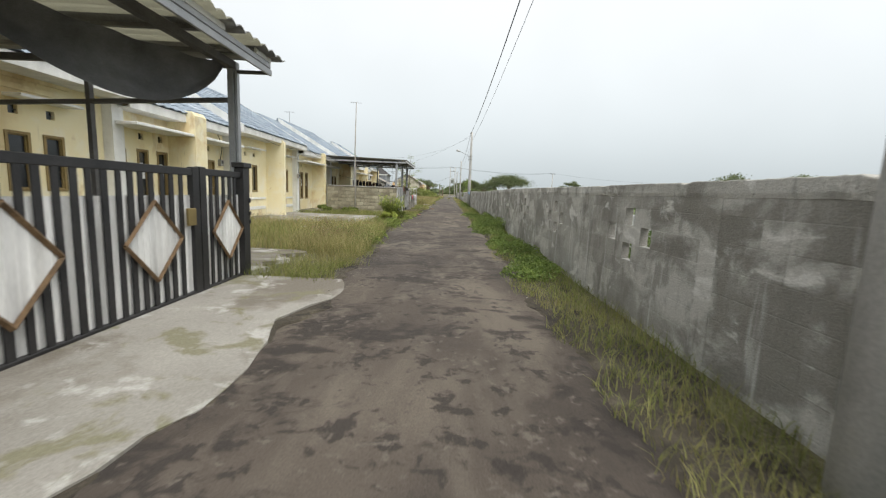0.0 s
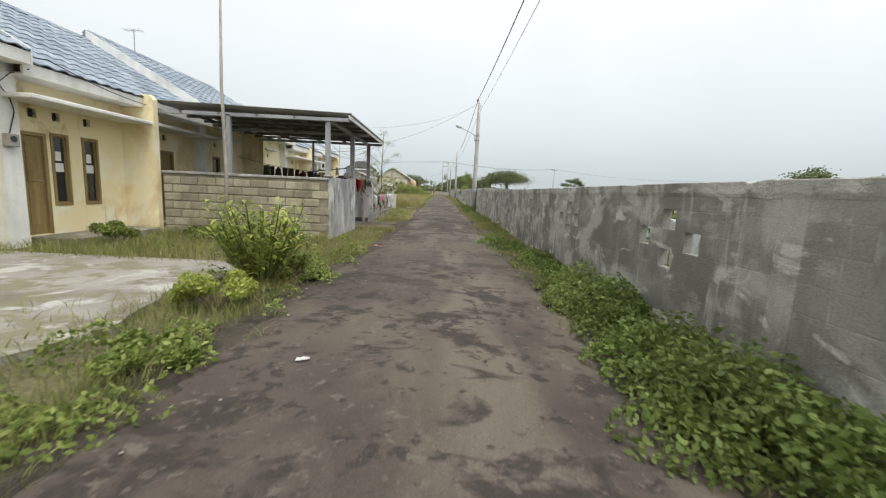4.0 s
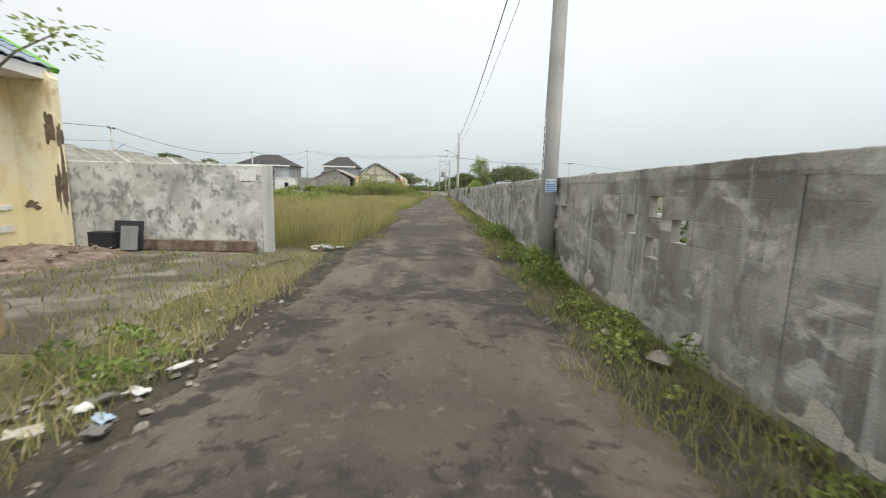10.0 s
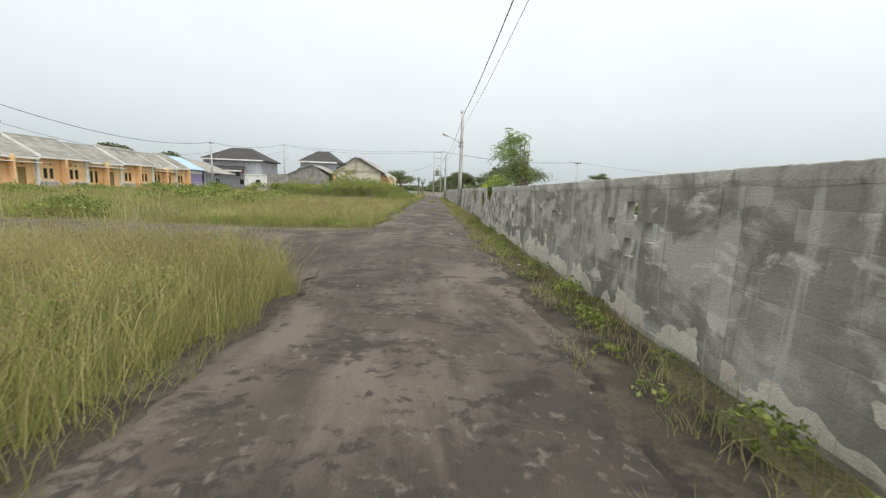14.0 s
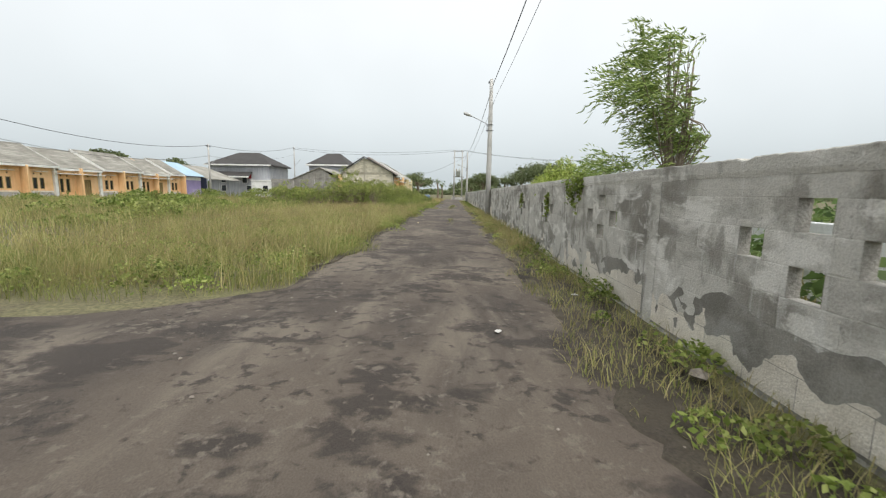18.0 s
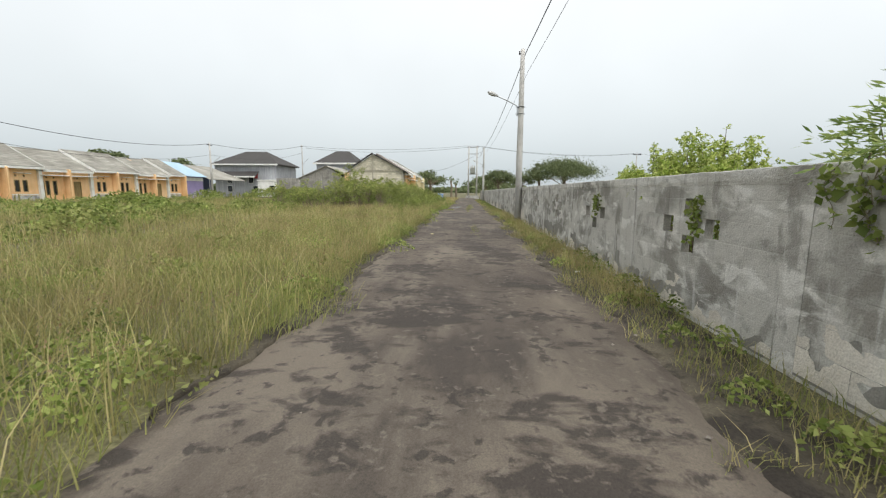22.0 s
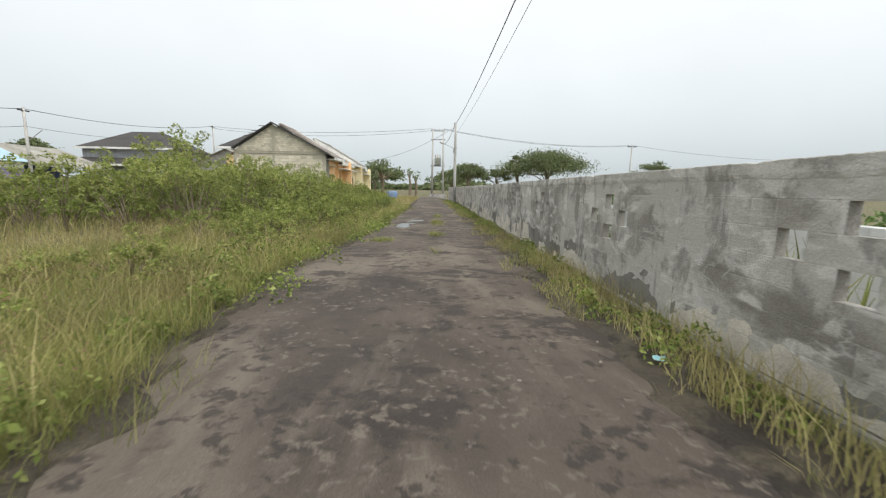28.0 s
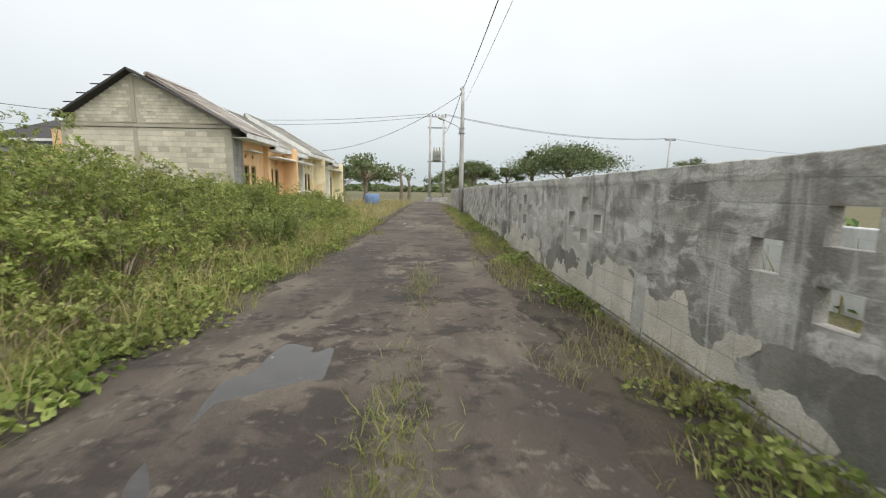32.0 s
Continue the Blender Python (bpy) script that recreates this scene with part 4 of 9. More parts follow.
# bare blocks low on the wall, where the plaster has come off along a ragged line
def bare(y, z):
    a = 0.06 if y < 30 else (0.18 if y < 45 else (0.3 if y < 62 else (0.28 if y < 68 else 0.33)))
    h = a * (0.75 + 1.5 * noise.noise(Vector((y * 0.55, 3.3, 0.0))) + 0.7 * noise.noise(Vector((y * 1.7, 8.1, 0.0))))
    return h - z + 0.16 * noise.noise(Vector((y * 2.1, z * 3.5, 4.0))) + 0.24 * noise.noise(Vector((y * 4.2, z * 4.6, 1.0))) + 0.08 * noise.noise(Vector((y * 15.0, z * 18.0, 5.0)))


def damp(y, z):
    return 0.1 - 0.5 * z - 1.6 * max(0.0, z - 0.4) + 0.42 * noise.noise(Vector((y * 0.8, z * 1.2, 21.0))) + 0.2 * noise.noise(Vector((y * 3.1, z * 3.5, 33.0))) + 0.14 * noise.noise(Vector((y * 12.0, z * 12.0, 40.0)))


def bare_block(y0, y1, z0, z1, n=14, m=7, rule=None, x=WALL_X - 0.004):
    """The bared part of one block's face, cut along the plaster's edge."""
    rule = rule or bare
    f = [[rule(y0 + (y1 - y0) * i / n, z0 + (z1 - z0) * j / m) for j in range(m + 1)] for i in range(n + 1)]
    g = Geo()
    for i in range(n):
        for j in range(m):
            q = [(i, j), (i + 1, j), (i + 1, j + 1), (i, j + 1)]
            poly = []
            for k in range(4):
                (i0, j0), (i1, j1) = q[k], q[(k + 1) % 4]
                u, w = f[i0][j0], f[i1][j1]
                if u > 0:
                    poly.append((i0, j0))
                if (u > 0) != (w > 0):
                    t = u / (u - w)
                    poly.append((i0 + (i1 - i0) * t, j0 + (j1 - j0) * t))
            if len(poly) >= 3:
                p = [(y0 + (y1 - y0) * a / n, z0 + (z1 - z0) * c / m) for a, c in poly]
                g.add([(x, a, c) for a, c in p], [tuple(range(len(p)))])
    return g


for k in range(14, 33):
    ya = 7.5 + 3 * k - 0.895
    g = bare_block(ya, ya + 2.79, 0.0, 0.6, 48, 14, damp, WALL_X - 0.002)
    if len(g.f) > 6:
        part("damp_patch", g.raw("damp_patch", DAMP_PLASTER), None, wall)
for k in range(2, 31):
    for row in range(4):
        z0 = 0.02 + row * 0.19
        for c in range(8):
            ya = 7.5 + 3 * k - 0.9 + c * 0.4 - (0.2 if row % 2 else 0)
            yb = min(ya + 0.396, 7.5 + 3 * k + 1.895)
            ya = max(ya, 7.5 + 3 * k - 0.895)
            if yb - ya < 0.05:
                continue
            g = bare_block(ya, yb, z0, z0 + 0.186)
            if len(g.f) > 6:
                part("block", g.raw("block", BLOCK_BARE), None, wall)
# the panels that the lane's last stretch passes, block by block
for k in range(21, 27):
    rng = random.Random(900 + k)
    for spot in block_spots(rng):
        g = block_face(Geo(), spot, 0.0016, rng)
        on_wall(part("wall_block", g.raw("wall_block", PLASTER_PIECE), None, wall), 7.5 + 3.0 * k)
foot = Geo().box((1.725, 66, -0.2), (1.757, 118, 0.012), 0.01)
part("footing", foot, COPING, wall, "pale cement footing strip")

# low whitewashed wall beyond the openings
pale = thing("wall_beyond", (4.2, 0, 0), "low whitewashed block wall running beyond the lane wall", "wall", kind="structure")
PALE_WALL = layered("chalky_whitewash", ((0.66, 0.67, 0.67), (0.76, 0.77, 0.77)), (
    ((0.5, 0.505, 0.5), 1.6, 0.6, 0.06, (1, 1, 0.6), 0.6), ((0.42, 0.425, 0.41), 5.0, 0.66, 0.05, (1, 1, 0.5), 0.5)), 0.6, fine=0.08, joints=("Y", 0.4, 0.19, 0.25))
for k in range(39):
    p = part("wall_stretch", Geo().box((0.0, 0.0, -0.2), (0.1, 2.99, 0.86 + 0.02 * math.sin(k * 1.7)), 0.012), PALE_WALL, pale)
    p.location = (0, -6.0 + 3.0 * k, 0)

# ---- utility poles, lamps and wires ----
POLES = ((1.6, -0.95), (1.62, 34.87), (1.63, 68.4), (1.63, 103.6))


def utility_pole(x, y, tag=True):
    e = thing("utility_pole", (x, y, 0), "tall tapered grey concrete utility pole with a street lamp arm", "utility pole", "utility poles along the wall")
    part("shaft", Geo().tube([(0, 0, -0.3), (0, 0, 2.4), (0, 0, 4.6), (0, 0, 6.65)], [0.132, 0.124, 0.105, 0.08], 20), POLE_CONC, e, smooth=True)
    part("cap", Geo().tube([(0, 0, 6.65), (0, 0, 6.68)], [0.083, 0.05], 14), POLE_CONC, e)
    for z in (4.52, 4.25):
        g = Geo()
        pts = [(0.118 * math.cos(t), 0.118 * math.sin(t), z) for t in np.linspace(0, 2 * math.pi, 17)]
        g.tube(pts, 0.012, 6)
        g.tube([(-0.22, -0.02, z), (0.16, -0.02, z)], 0.012, 6)
        part("clamp", g, BLACK_STEEL, e)
    arm = part("lamp_arm", Geo().tube([(-0.15, -0.02, 4.17), (-0.15, -0.02, 4.54), (-0.22, -0.03, 4.59), (-0.62, -0.1, 4.77), (-0.95, -0.16, 4.9)], 0.02, 8), STEEL, e, smooth=True)
    head = Geo()
    ring = []
    for s, (r, dz) in zip((0, 0.08, 0.2, 0.32, 0.4), ((0.025, 0), (0.06, 0.015), (0.085, 0.02), (0.08, 0.03), (0.03, 0.035))):
        ring.append(((-0.93 - s, -0.16 - s * 0.17, 4.9 + s * 0.32 + dz * 0.5), r))
    head.tube([p for p, r in ring], [r for p, r in ring], 12)
    part("lamp_head", head, plain("lamp_head_grey", (0.5, 0.5, 0.49), 0.4), arm, "pale grey lamp head", smooth=True)
    br = Geo().tube([(-0.05, 0, 6.52), (-0.12, 0, 6.52)], 0.012, 6)
    br.tube([(-0.12, 0, 6.47), (-0.12, 0, 6.6)], [0.03, 0.022], 8)
    part("insulator", br, BLACK_STEEL, e)
    if tag:
        lab = part("label", Geo().box((-0.133, -0.085, 1.55), (-0.124, -0.02, 2.35), 0.002), CHALK, e, "white stencilled panel")
        for q in range(6):
            part("bar", Geo().box((-0.1365, -0.075, 1.65 + q * 0.1), (-0.133, -0.03, 1.71 + q * 0.1)), BLACK_STEEL, lab)
        tagp = part("tag", Geo().box((-0.09, -0.131, 1.2), (0.09, -0.126, 1.4), 0.002), plain("white_sticker", (0.62, 0.68, 0.72)), e, "white and blue paper notice")
        blue = plain("sticker_blue", (0.1, 0.28, 0.55))
        for q in range(4):
            part("bar", Geo().box((-0.08, -0.134, 1.215 + q * 0.032), (0.08 - 0.02 * (q % 2), -0.1305, 1.232 + q * 0.032)), blue, tagp)
        part("bar", Geo().box((-0.08, -0.134, 1.352), (-0.02, -0.1305, 1.375)), blue, tagp)
        txt = bpy.data.curves.new("lettering", "FONT")
        txt.body, txt.size, txt.extrude = "WC", 0.06, 0.001
        txt.materials.append(blue)
        w = new("lettering", txt)
        w.parent = tagp
        w.matrix_local = pose(-0.005, -0.1335, 1.347, 90, 0, 0)
    return e


for x, y in POLES:
    utility_pole(x, y, y < 60)


def wire(name, a, b, sag, r=0.012, mat=None, label="black overhead wire sagging between poles"):
    a, b = Vector(a), Vector(b)
    pts = []
    for k in range(25):
        t = k / 24
        p = a.lerp(b, t)
        p.z -= sag * 4 * t * (1 - t)
        pts.append(p)
    return single(name, Geo().tube(pts, r, 5), mat or CABLE, label, "cable", "overhead wires")


RUNS = ((1.4, -36.0), (1.4, -0.95), (1.53, 34.87), (1.76, 68.4), (1.64, 103.6))
for (xa, a), (xb, b) in zip(RUNS, RUNS[1:]):
    wire("overhead_wire", (xa, a, 6.56), (xb, b, 6.56), 0.5, 0.016)
    wire("overhead_wire", (xa + 0.12, a, 5.9), (xb + 0.12, b, 5.9), 0.42, 0.007)


# ---- terraced houses ----
def holed(g, axis_x, t, y0, y1, z0, z1, holes):
    """A wall in the plane x = axis_x, t thick to the back, with openings cut through it."""
    ys = sorted({y0, y1, *[h[0] for h in holes], *[h[1] for h in holes]})
    zs = sorted({z0, z1, *[h[2] for h in holes], *[h[3] for h in holes]})
    a0, a1 = axis_x, axis_x - t
    for a, b in zip(ys, ys[1:]):
        for c, d in zip(zs, zs[1:]):
            if any(h[0] < (a + b) / 2 < h[1] and h[2] < (c + d) / 2 < h[3] for h in holes):
                continue
            g.add([(a0, a, c), (a0, b, c), (a0, b, d), (a0, a, d)], [(0, 1, 2, 3)])
            g.add([(a1, a, c), (a1, b, c), (a1, b, d), (a1, a, d)], [(3, 2, 1, 0)])
    for a, b, c, d in holes:
        g.add([(a0, a, c), (a1, a, c), (a1, a, d), (a0, a, d)], [(0, 1, 2, 3)])
        g.add([(a0, b, c), (a1, b, c), (a1, b, d), (a0, b, d)], [(3, 2, 1, 0)])
        g.add([(a0, a, c), (a0, b, c), (a1, b, c), (a1, a, c)], [(0, 1, 2, 3)])
        g.add([(a0, a, d), (a0, b, d), (a1, b, d), (a1, a, d)], [(3, 2, 1, 0)])
    g.add([(a0, y0, z1), (a0, y1, z1), (a1, y1, z1), (a1, y0, z1)], [(0, 1, 2, 3)])
    return g


def window(parent, x, y0, y1, z0, z1, marks=0, detail=True):
    f = 0.05
    g = Geo()
    for lo, hi in (((x - 0.08, y0, z0), (x + 0.018, y0 + f, z1)), ((x - 0.08, y1 - f, z0), (x + 0.018, y1, z1)),
                   ((x - 0.08, y0 + f, z1 - f), (x + 0.018, y1 - f, z1)), ((x - 0.08, y0 + f, z0), (x + 0.018, y1 - f, z0 + f))):
        g.box(lo, hi, 0.004 if detail else 0)
    w = part("window", g, WOOD, parent, "narrow window in a brown wooden frame")
    part("pane", Geo().box((x - 0.05, y0 + f, z0 + f), (x - 0.04, y1 - f, z1 - f)), GLASS_AND_SHADE, w)
    if detail:
        s = Geo()
        b = 0.02
        for lo, hi in (((x - 0.04, y0 + f, z0 + f), (x - 0.015, y0 + f + b, z1 - f)), ((x - 0.04, y1 - f - b, z0 + f), (x - 0.015, y1 - f, z1 - f)),
                       ((x - 0.04, y0 + f + b, z0 + f), (x - 0.015, y1 - f - b, z0 + f + b)), ((x - 0.04, y0 + f + b, z1 - f - b), (x - 0.015, y1 - f - b, z1 - f))):
            s.box(lo, hi)
        part("sash", s, WOOD, w)
    if marks:
        m = Geo()
        yc, zc = (y0 + y1) / 2, z0 + (z1 - z0) * 0.55
        m.box((x - 0.039, yc - 0.06, zc + 0.1), (x - 0.034, yc + 0.05, zc + 0.27))
        m.box((x - 0.039, yc - 0.09, zc - 0.1), (x - 0.034, yc + 0.09, zc + 0.06))
        part("painted_mark", m, CHALK, w, "white bars painted on the glass")
    return w


def door(parent, x, y0, y1, z0, z1, grille=False):
    g = Geo()
    for lo, hi in (((x - 0.09, y0, z0), (x + 0.018, y0 + 0.06, z1)), ((x - 0.09, y1 - 0.06, z0), (x + 0.018, y1, z1)), ((x - 0.09, y0 + 0.06, z1 - 0.06), (x + 0.018, y1 - 0.06, z1))):
        g.box(lo, hi, 0.004)
    d = part("door", g, WOOD, parent, "white steel grille door" if grille else "brown wooden panel door, closed")
    leaf = Geo().box((x - 0.07, y0 + 0.06, z0), (x - 0.03, y1 - 0.06, z1 - 0.06))
    for c, e in ((0.1, 0.45), (0.52, 0.9)):
        leaf.box((x - 0.03, y0 + 0.16, z0 + (z1 - z0) * c), (x - 0.018, y1 - 0.16, z0 + (z1 - z0) * e), 0.008)
    part("leaf", leaf, GLASS_AND_SHADE if grille else WOOD, d)
    if grille:
        b = Geo()
        for q in range(6):
            y = y0 + 0.1 + (y1 - y0 - 0.2) * q / 5
            b.box((x + 0.0, y - 0.008, z0 + 0.05), (x + 0.015, y + 0.008, z1 - 0.08))
        for q in range(8):
            z = z0 + 0.1 + (z1 - z0 - 0.25) * q / 7
            b.box((x + 0.004, y0 + 0.08, z - 0.008), (x + 0.011, y1 - 0.08, z + 0.008))
        part("grille", b, WHITE_STEEL, d)
    else:
        part("handle", Geo().tube([(x - 0.03, y1 - 0.13, z0 + 0.95), (x + 0.02, y1 - 0.13, z0 + 0.95), (x + 0.02, y1 - 0.22, z0 + 0.95)], 0.009, 6), STEEL, d)


SLOPE = 0.575


def tile_mesh(mat):
    """One wavy roof tile, 0.31 m wide and 0.40 m long, that lies along +x down the slope."""
    vs, fs = [], []
    n = 6
    for u in (0.0, 0.4):
        for k in range(n + 1):
            y = 0.31 * k / n
            z = 0.016 * math.sin(2 * math.pi * k / n) + (0.022 if u else 0.0)
            vs.append((u, y, z))
    for k in range(n):
        fs.append((k, n + 1 + k, n + 2 + k, k + 1))
    m = len(vs)
    vs += [(0.4, 0.31 * k / n, 0.016 * math.sin(2 * math.pi * k / n) + 0.002) for k in range(n + 1)]
    for k in range(n):
        fs.append((n + 1 + k, m + k, m + k + 1, n + 2 + k))
    return Geo().add(vs, fs).raw("tile", mat)


TILES = {}


def roof_half(parent, x0, x1, z0, y0, y1, mat, pieces, back=True, vary_mat=None):
    """Front slope from the eave (x0, z0) up to the ridge x1; battens, tiles, ridge caps and the back slope."""
    z1 = z0 + (x0 - x1) * SLOPE
    base = Geo().slab((x0, y0, z0 - 0.02), (x0, y1, z0 - 0.02), (x1, y1, z1 - 0.02), (x1, y0, z1 - 0.02), 0.05)
    if back:
        base.slab((2 * x1 - x0, y0, z0), (2 * x1 - x0, y1, z0), (x1, y1, z1), (x1, y0, z1), 0.05)
    r = part("roof", base, mat, parent)
    ang = math.degrees(math.atan(SLOPE))
    length = (x0 - x1) / math.cos(math.radians(ang))
    rows, cols = int(length / 0.34), max(1, round((y1 - y0) / 0.3))
    if pieces:
        key = mat.name
        if key not in TILES:
            TILES[key] = tile_mesh(mat)
        for a in range(rows + 1):
            d = a * 0.34
            for c in range(cols):
                t = part("tile", TILES[key], None, r)
                x = x0 + 0.03 - (d + 0.40) * math.cos(math.radians(ang)) + 0.0
                z = z0 + (d + 0.40) * math.sin(math.radians(ang)) + 0.012
                t.matrix_local = pose(x, y0 + (y1 - y0) * c / cols, z, 0, ang, 0) @ Matrix.Diagonal((1, (y1 - y0) / cols / 0.31, 1, 1))
    else:
        g = Geo()
        for a in range(rows + 1):
            d0, d1 = a * 0.34, min(length, a * 0.34 + 0.36)
            ca, sa = math.cos(math.radians(ang)), math.sin(math.radians(ang))
            for c in range(max(1, cols // 2)):
                ya, yb = y0 + (y1 - y0) * c / max(1, cols // 2), y0 + (y1 - y0) * (c + 1) / max(1, cols // 2)
                g.slab((x0 - d0 * ca, ya, z0 + d0 * sa + 0.04), (x0 - d0 * ca, yb, z0 + d0 * sa + 0.04), (x0 - d1 * ca, yb, z0 + d1 * sa + 0.015), (x0 - d1 * ca, ya, z0 + d1 * sa + 0.015), 0.02)
        tagged(part("roof_tile", g, mat, r), kind="stuff")
    n = max(2, int((y1 - y0) / 0.4))
    step = (y1 - y0) / n
    one = Geo().prism([(-0.13, -0.02), (-0.06, 0.06), (0.06, 0.06), (0.13, -0.02)], "y", 0, step + 0.01).mesh("ridge_cap", mat)
    for k in range(n):
        c = part("ridge_cap", one, None, r)
        c.location = (x1, y0 + step * k, z1 + 0.003 * (k % 2))
    return r


def barge(parent, x0, x1, z0, y, mat, t=0.03, h=0.27):
    z1 = z0 + (x0 - x1) * SLOPE
    g = Geo().add([(x0, y, z0 + 0.05), (x1, y, z1 + 0.05), (x1, y, z1 + 0.05 - h), (x0, y, z0 + 0.05 - h), (x0, y + t, z0 + 0.05), (x1, y + t, z1 + 0.05), (x1, y + t, z1 + 0.05 - h), (x0, y + t, z0 + 0.05 - h)],
                  [(0, 1, 2, 3), (7, 6, 5, 4), (0, 4, 5, 1), (1, 5, 6, 2), (2, 6, 7, 3), (3, 7, 4, 0)])
    return part("bargeboard", g, mat, parent)


def house(x, ya, yb, order, paint, tiles, label, pieces=False, z=0.0, marks=0, grille=False, fin=True, split=2.35, detail=True, group="terraced houses", end_wall=None,
          post_paint=None, fin_paint=None, plinth=None, shift=0.0, fin_t=0.15, slide=0.0, ridge=-2.9):
    """One narrow terraced house that faces +x. order BP: bedroom first and porch second along y; PB the other way."""
    e = thing("house", (x, ya, z), label, "house", group)
    L = yb - ya
    wins, tall, dr, vents = [], [], None, []
    if order == "BP":
        p0, p1, b0, b1, post = L - split, L - 0.15, 0.1, L - split, L - split
        tall = [(p0 + 0.5 + slide, p0 + 0.86 + slide), (p0 + 1.15 + slide, p0 + 1.53 + slide)]
        dr = (p0 - 0.1, p0 + 0.42)
    else:
        p0, p1, b0, b1, post = 0.1, split + 0.05, split + 0.05, L - 0.15, split + 0.25
        tall = [(0.15, 0.4)]
        dr = (0.82, 1.56)
    mid = (b0 + b1) / 2 + (-0.08 if order == "BP" else 0.08)
    wins = [(mid - 0.55, mid - 0.13), (mid + 0.1, mid + 0.5)]
    holes = [(a, b, 0.93, 1.94) for a, b in wins] + [(a, b, 0.62, 1.93) for a, b in tall] + [(dr[0], dr[1], 0.12, 1.9)]
    vents = [(a + 0.1, a + 0.26, 2.22, 2.37) for a, b in wins] + [(a + 0.08, a + 0.24, 2.15, 2.3) for a, b in tall] + [((dr[0] + dr[1]) / 2 - 0.02, (dr[0] + dr[1]) / 2 + 0.14, 2.15, 2.3)]
    zt = 3.05
    post -= shift
    part("wall", holed(Geo(), 0.0, 0.14, 0.0, L, -0.1, zt, holes + vents), paint, e)
    for lo, hi in (((-6.5, 0.0, -0.1), (-0.14, 0.12, zt)), ((-6.5, L - 0.12, -0.1), (-0.14, L, zt)), ((-6.6, 0.12, -0.1), (-6.5, L - 0.12, zt))):
        part("wall", Geo().box(lo, hi), paint, e)
    # near-black sheet across the room, added to stand in for its unlit depth
    part("inside", Geo().box((-3.0, 0.12, -0.05), (-2.9, L - 0.12, 2.9)), GLASS_AND_SHADE, e)
    if fin:
        f = part("fin_wall", Geo().prism([(0.0, -0.1), (0.72, -0.1), (0.72, 2.9), (0.64, 3.0), (0.0, 3.04)], "y", L - fin_t, L), fin_paint or paint, e)
    part("pillar", Geo().box((0.0, post - 0.16, -0.1), (0.22, post + 0.14, zt), 0.01), post_paint or WHITE, e, "white square porch pillar")
    for a, b in wins:
        window(e, 0.0, a, b, 0.93, 1.94, 0, detail)
    for a, b in tall:
        window(e, 0.0, a, b, 0.62, 1.93, marks, detail)
    door(e, 0.0, dr[0], dr[1], 0.12, 1.9, grille)
    # a near-black plate closes each vent, its colour standing for the shade behind
    for a, b, c, d in vents:
        part("vent", Geo().box((-0.08, a + 0.012, c), (-0.06, b - 0.012, d)).box((-0.05, a, c + 0.06), (-0.03, b, c + 0.075)), GLASS_AND_SHADE, e)
    for a, b in wins:
        part("canopy", Geo().box((0.0, a + 0.03, 2.48), (0.32, b + 0.14, 2.535), 0.01), WHITE, e, "thin white window canopy")
    lo, hi = (post - 0.1, L - fin_t - 0.01) if order == "BP" else (0.02, post + 0.12 - 0.7 * shift)
    part("canopy", Geo().box((0.0, lo, 2.36), (0.7, hi, 2.43), 0.012), WHITE, e, "long thin white porch canopy")
    for z0, z1, o in ((0.66, 0.74, 0.035), (0.28, 0.4, 0.03)):
        part("band", Geo().box((0.0, b0 + 0.05, z0), (o, b1 - 0.2, z1), 0.006), WHITE, e)
    for z0, z1, o in ((2.62, 2.72, 0.03), (2.8, 2.9, 0.045)):
        part("moulding", Geo().box((0.0, wins[0][0] - 0.2, z0), (o, wins[1][1] + 0.15, z1), 0.006), paint, e)
    if plinth:
        part("plinth", Geo().box((0.0, b0 + 0.05, 0.0), (0.05, b1 - 0.2, 0.62), 0.01), plinth, e)
    part("porch_floor", Geo().box((0.0, min(p0, p1), -0.1), (0.75, max(p0, p1), 0.1), 0.015), SLAB, e)
    # two roof heights: higher over the bedroom, lower over the porch
    hy = (0.0, post) if order == "BP" else (post, L)
    ly = (post, L) if order == "BP" else (0.0, post)
    r1 = roof_half(e, 0.62, ridge, 3.07, hy[0], hy[1], tiles, pieces)
    r2 = roof_half(e, 0.5, ridge, 2.92, ly[0], ly[1], tiles, pieces)
    barge(e, 0.64, ridge, 3.07, post - 0.03 if order == "PB" else post, WHITE)
    for (a, b), xf, zf in ((hy, 0.6, 3.07), (ly, 0.48, 2.92)):
        part("fascia", Geo().box((xf - 0.02, a, zf - 0.2), (xf + 0.02, b, zf - 0.005), 0.004).box((0.0, a, zf - 0.2), (xf - 0.02, b, zf - 0.17)), WHITE, e)
    if end_wall:
        for yy in (0.002, L - 0.122):
            part("gable", Geo().prism([(0.0, 3.05), (ridge, 3.05 + (0.6 - ridge) * SLOPE - 0.12), (2 * ridge, 3.05)], "y", yy, yy + 0.12), end_wall, e)
    return e


CR = "cream terraced house with white pillars and pale blue tiled roof"
house(-7.5, -2.05, 3.3, "PB", CREAM, TILE_BLUE, CR, False, detail=False, ridge=-2.65)
house(-7.5, 3.3, 8.7, "BP", CREAM, TILE_BLUE, "cream terraced house with white bars painted on its windows", True, marks=1, fin_t=0.5, slide=0.25, ridge=-2.65)
house(-7.5, 8.7, 14.05, "PB", CREAM, TILE_BLUE, "cream terraced house with a brown door and blue roof", True, shift=0.38, ridge=-2.65)
house(-7.5, 14.05, 19.45, "BP", CREAM, TILE_BLUE, "cream terraced house with white bars painted on its windows", True, marks=1, shift=0.37, ridge=-2.65)
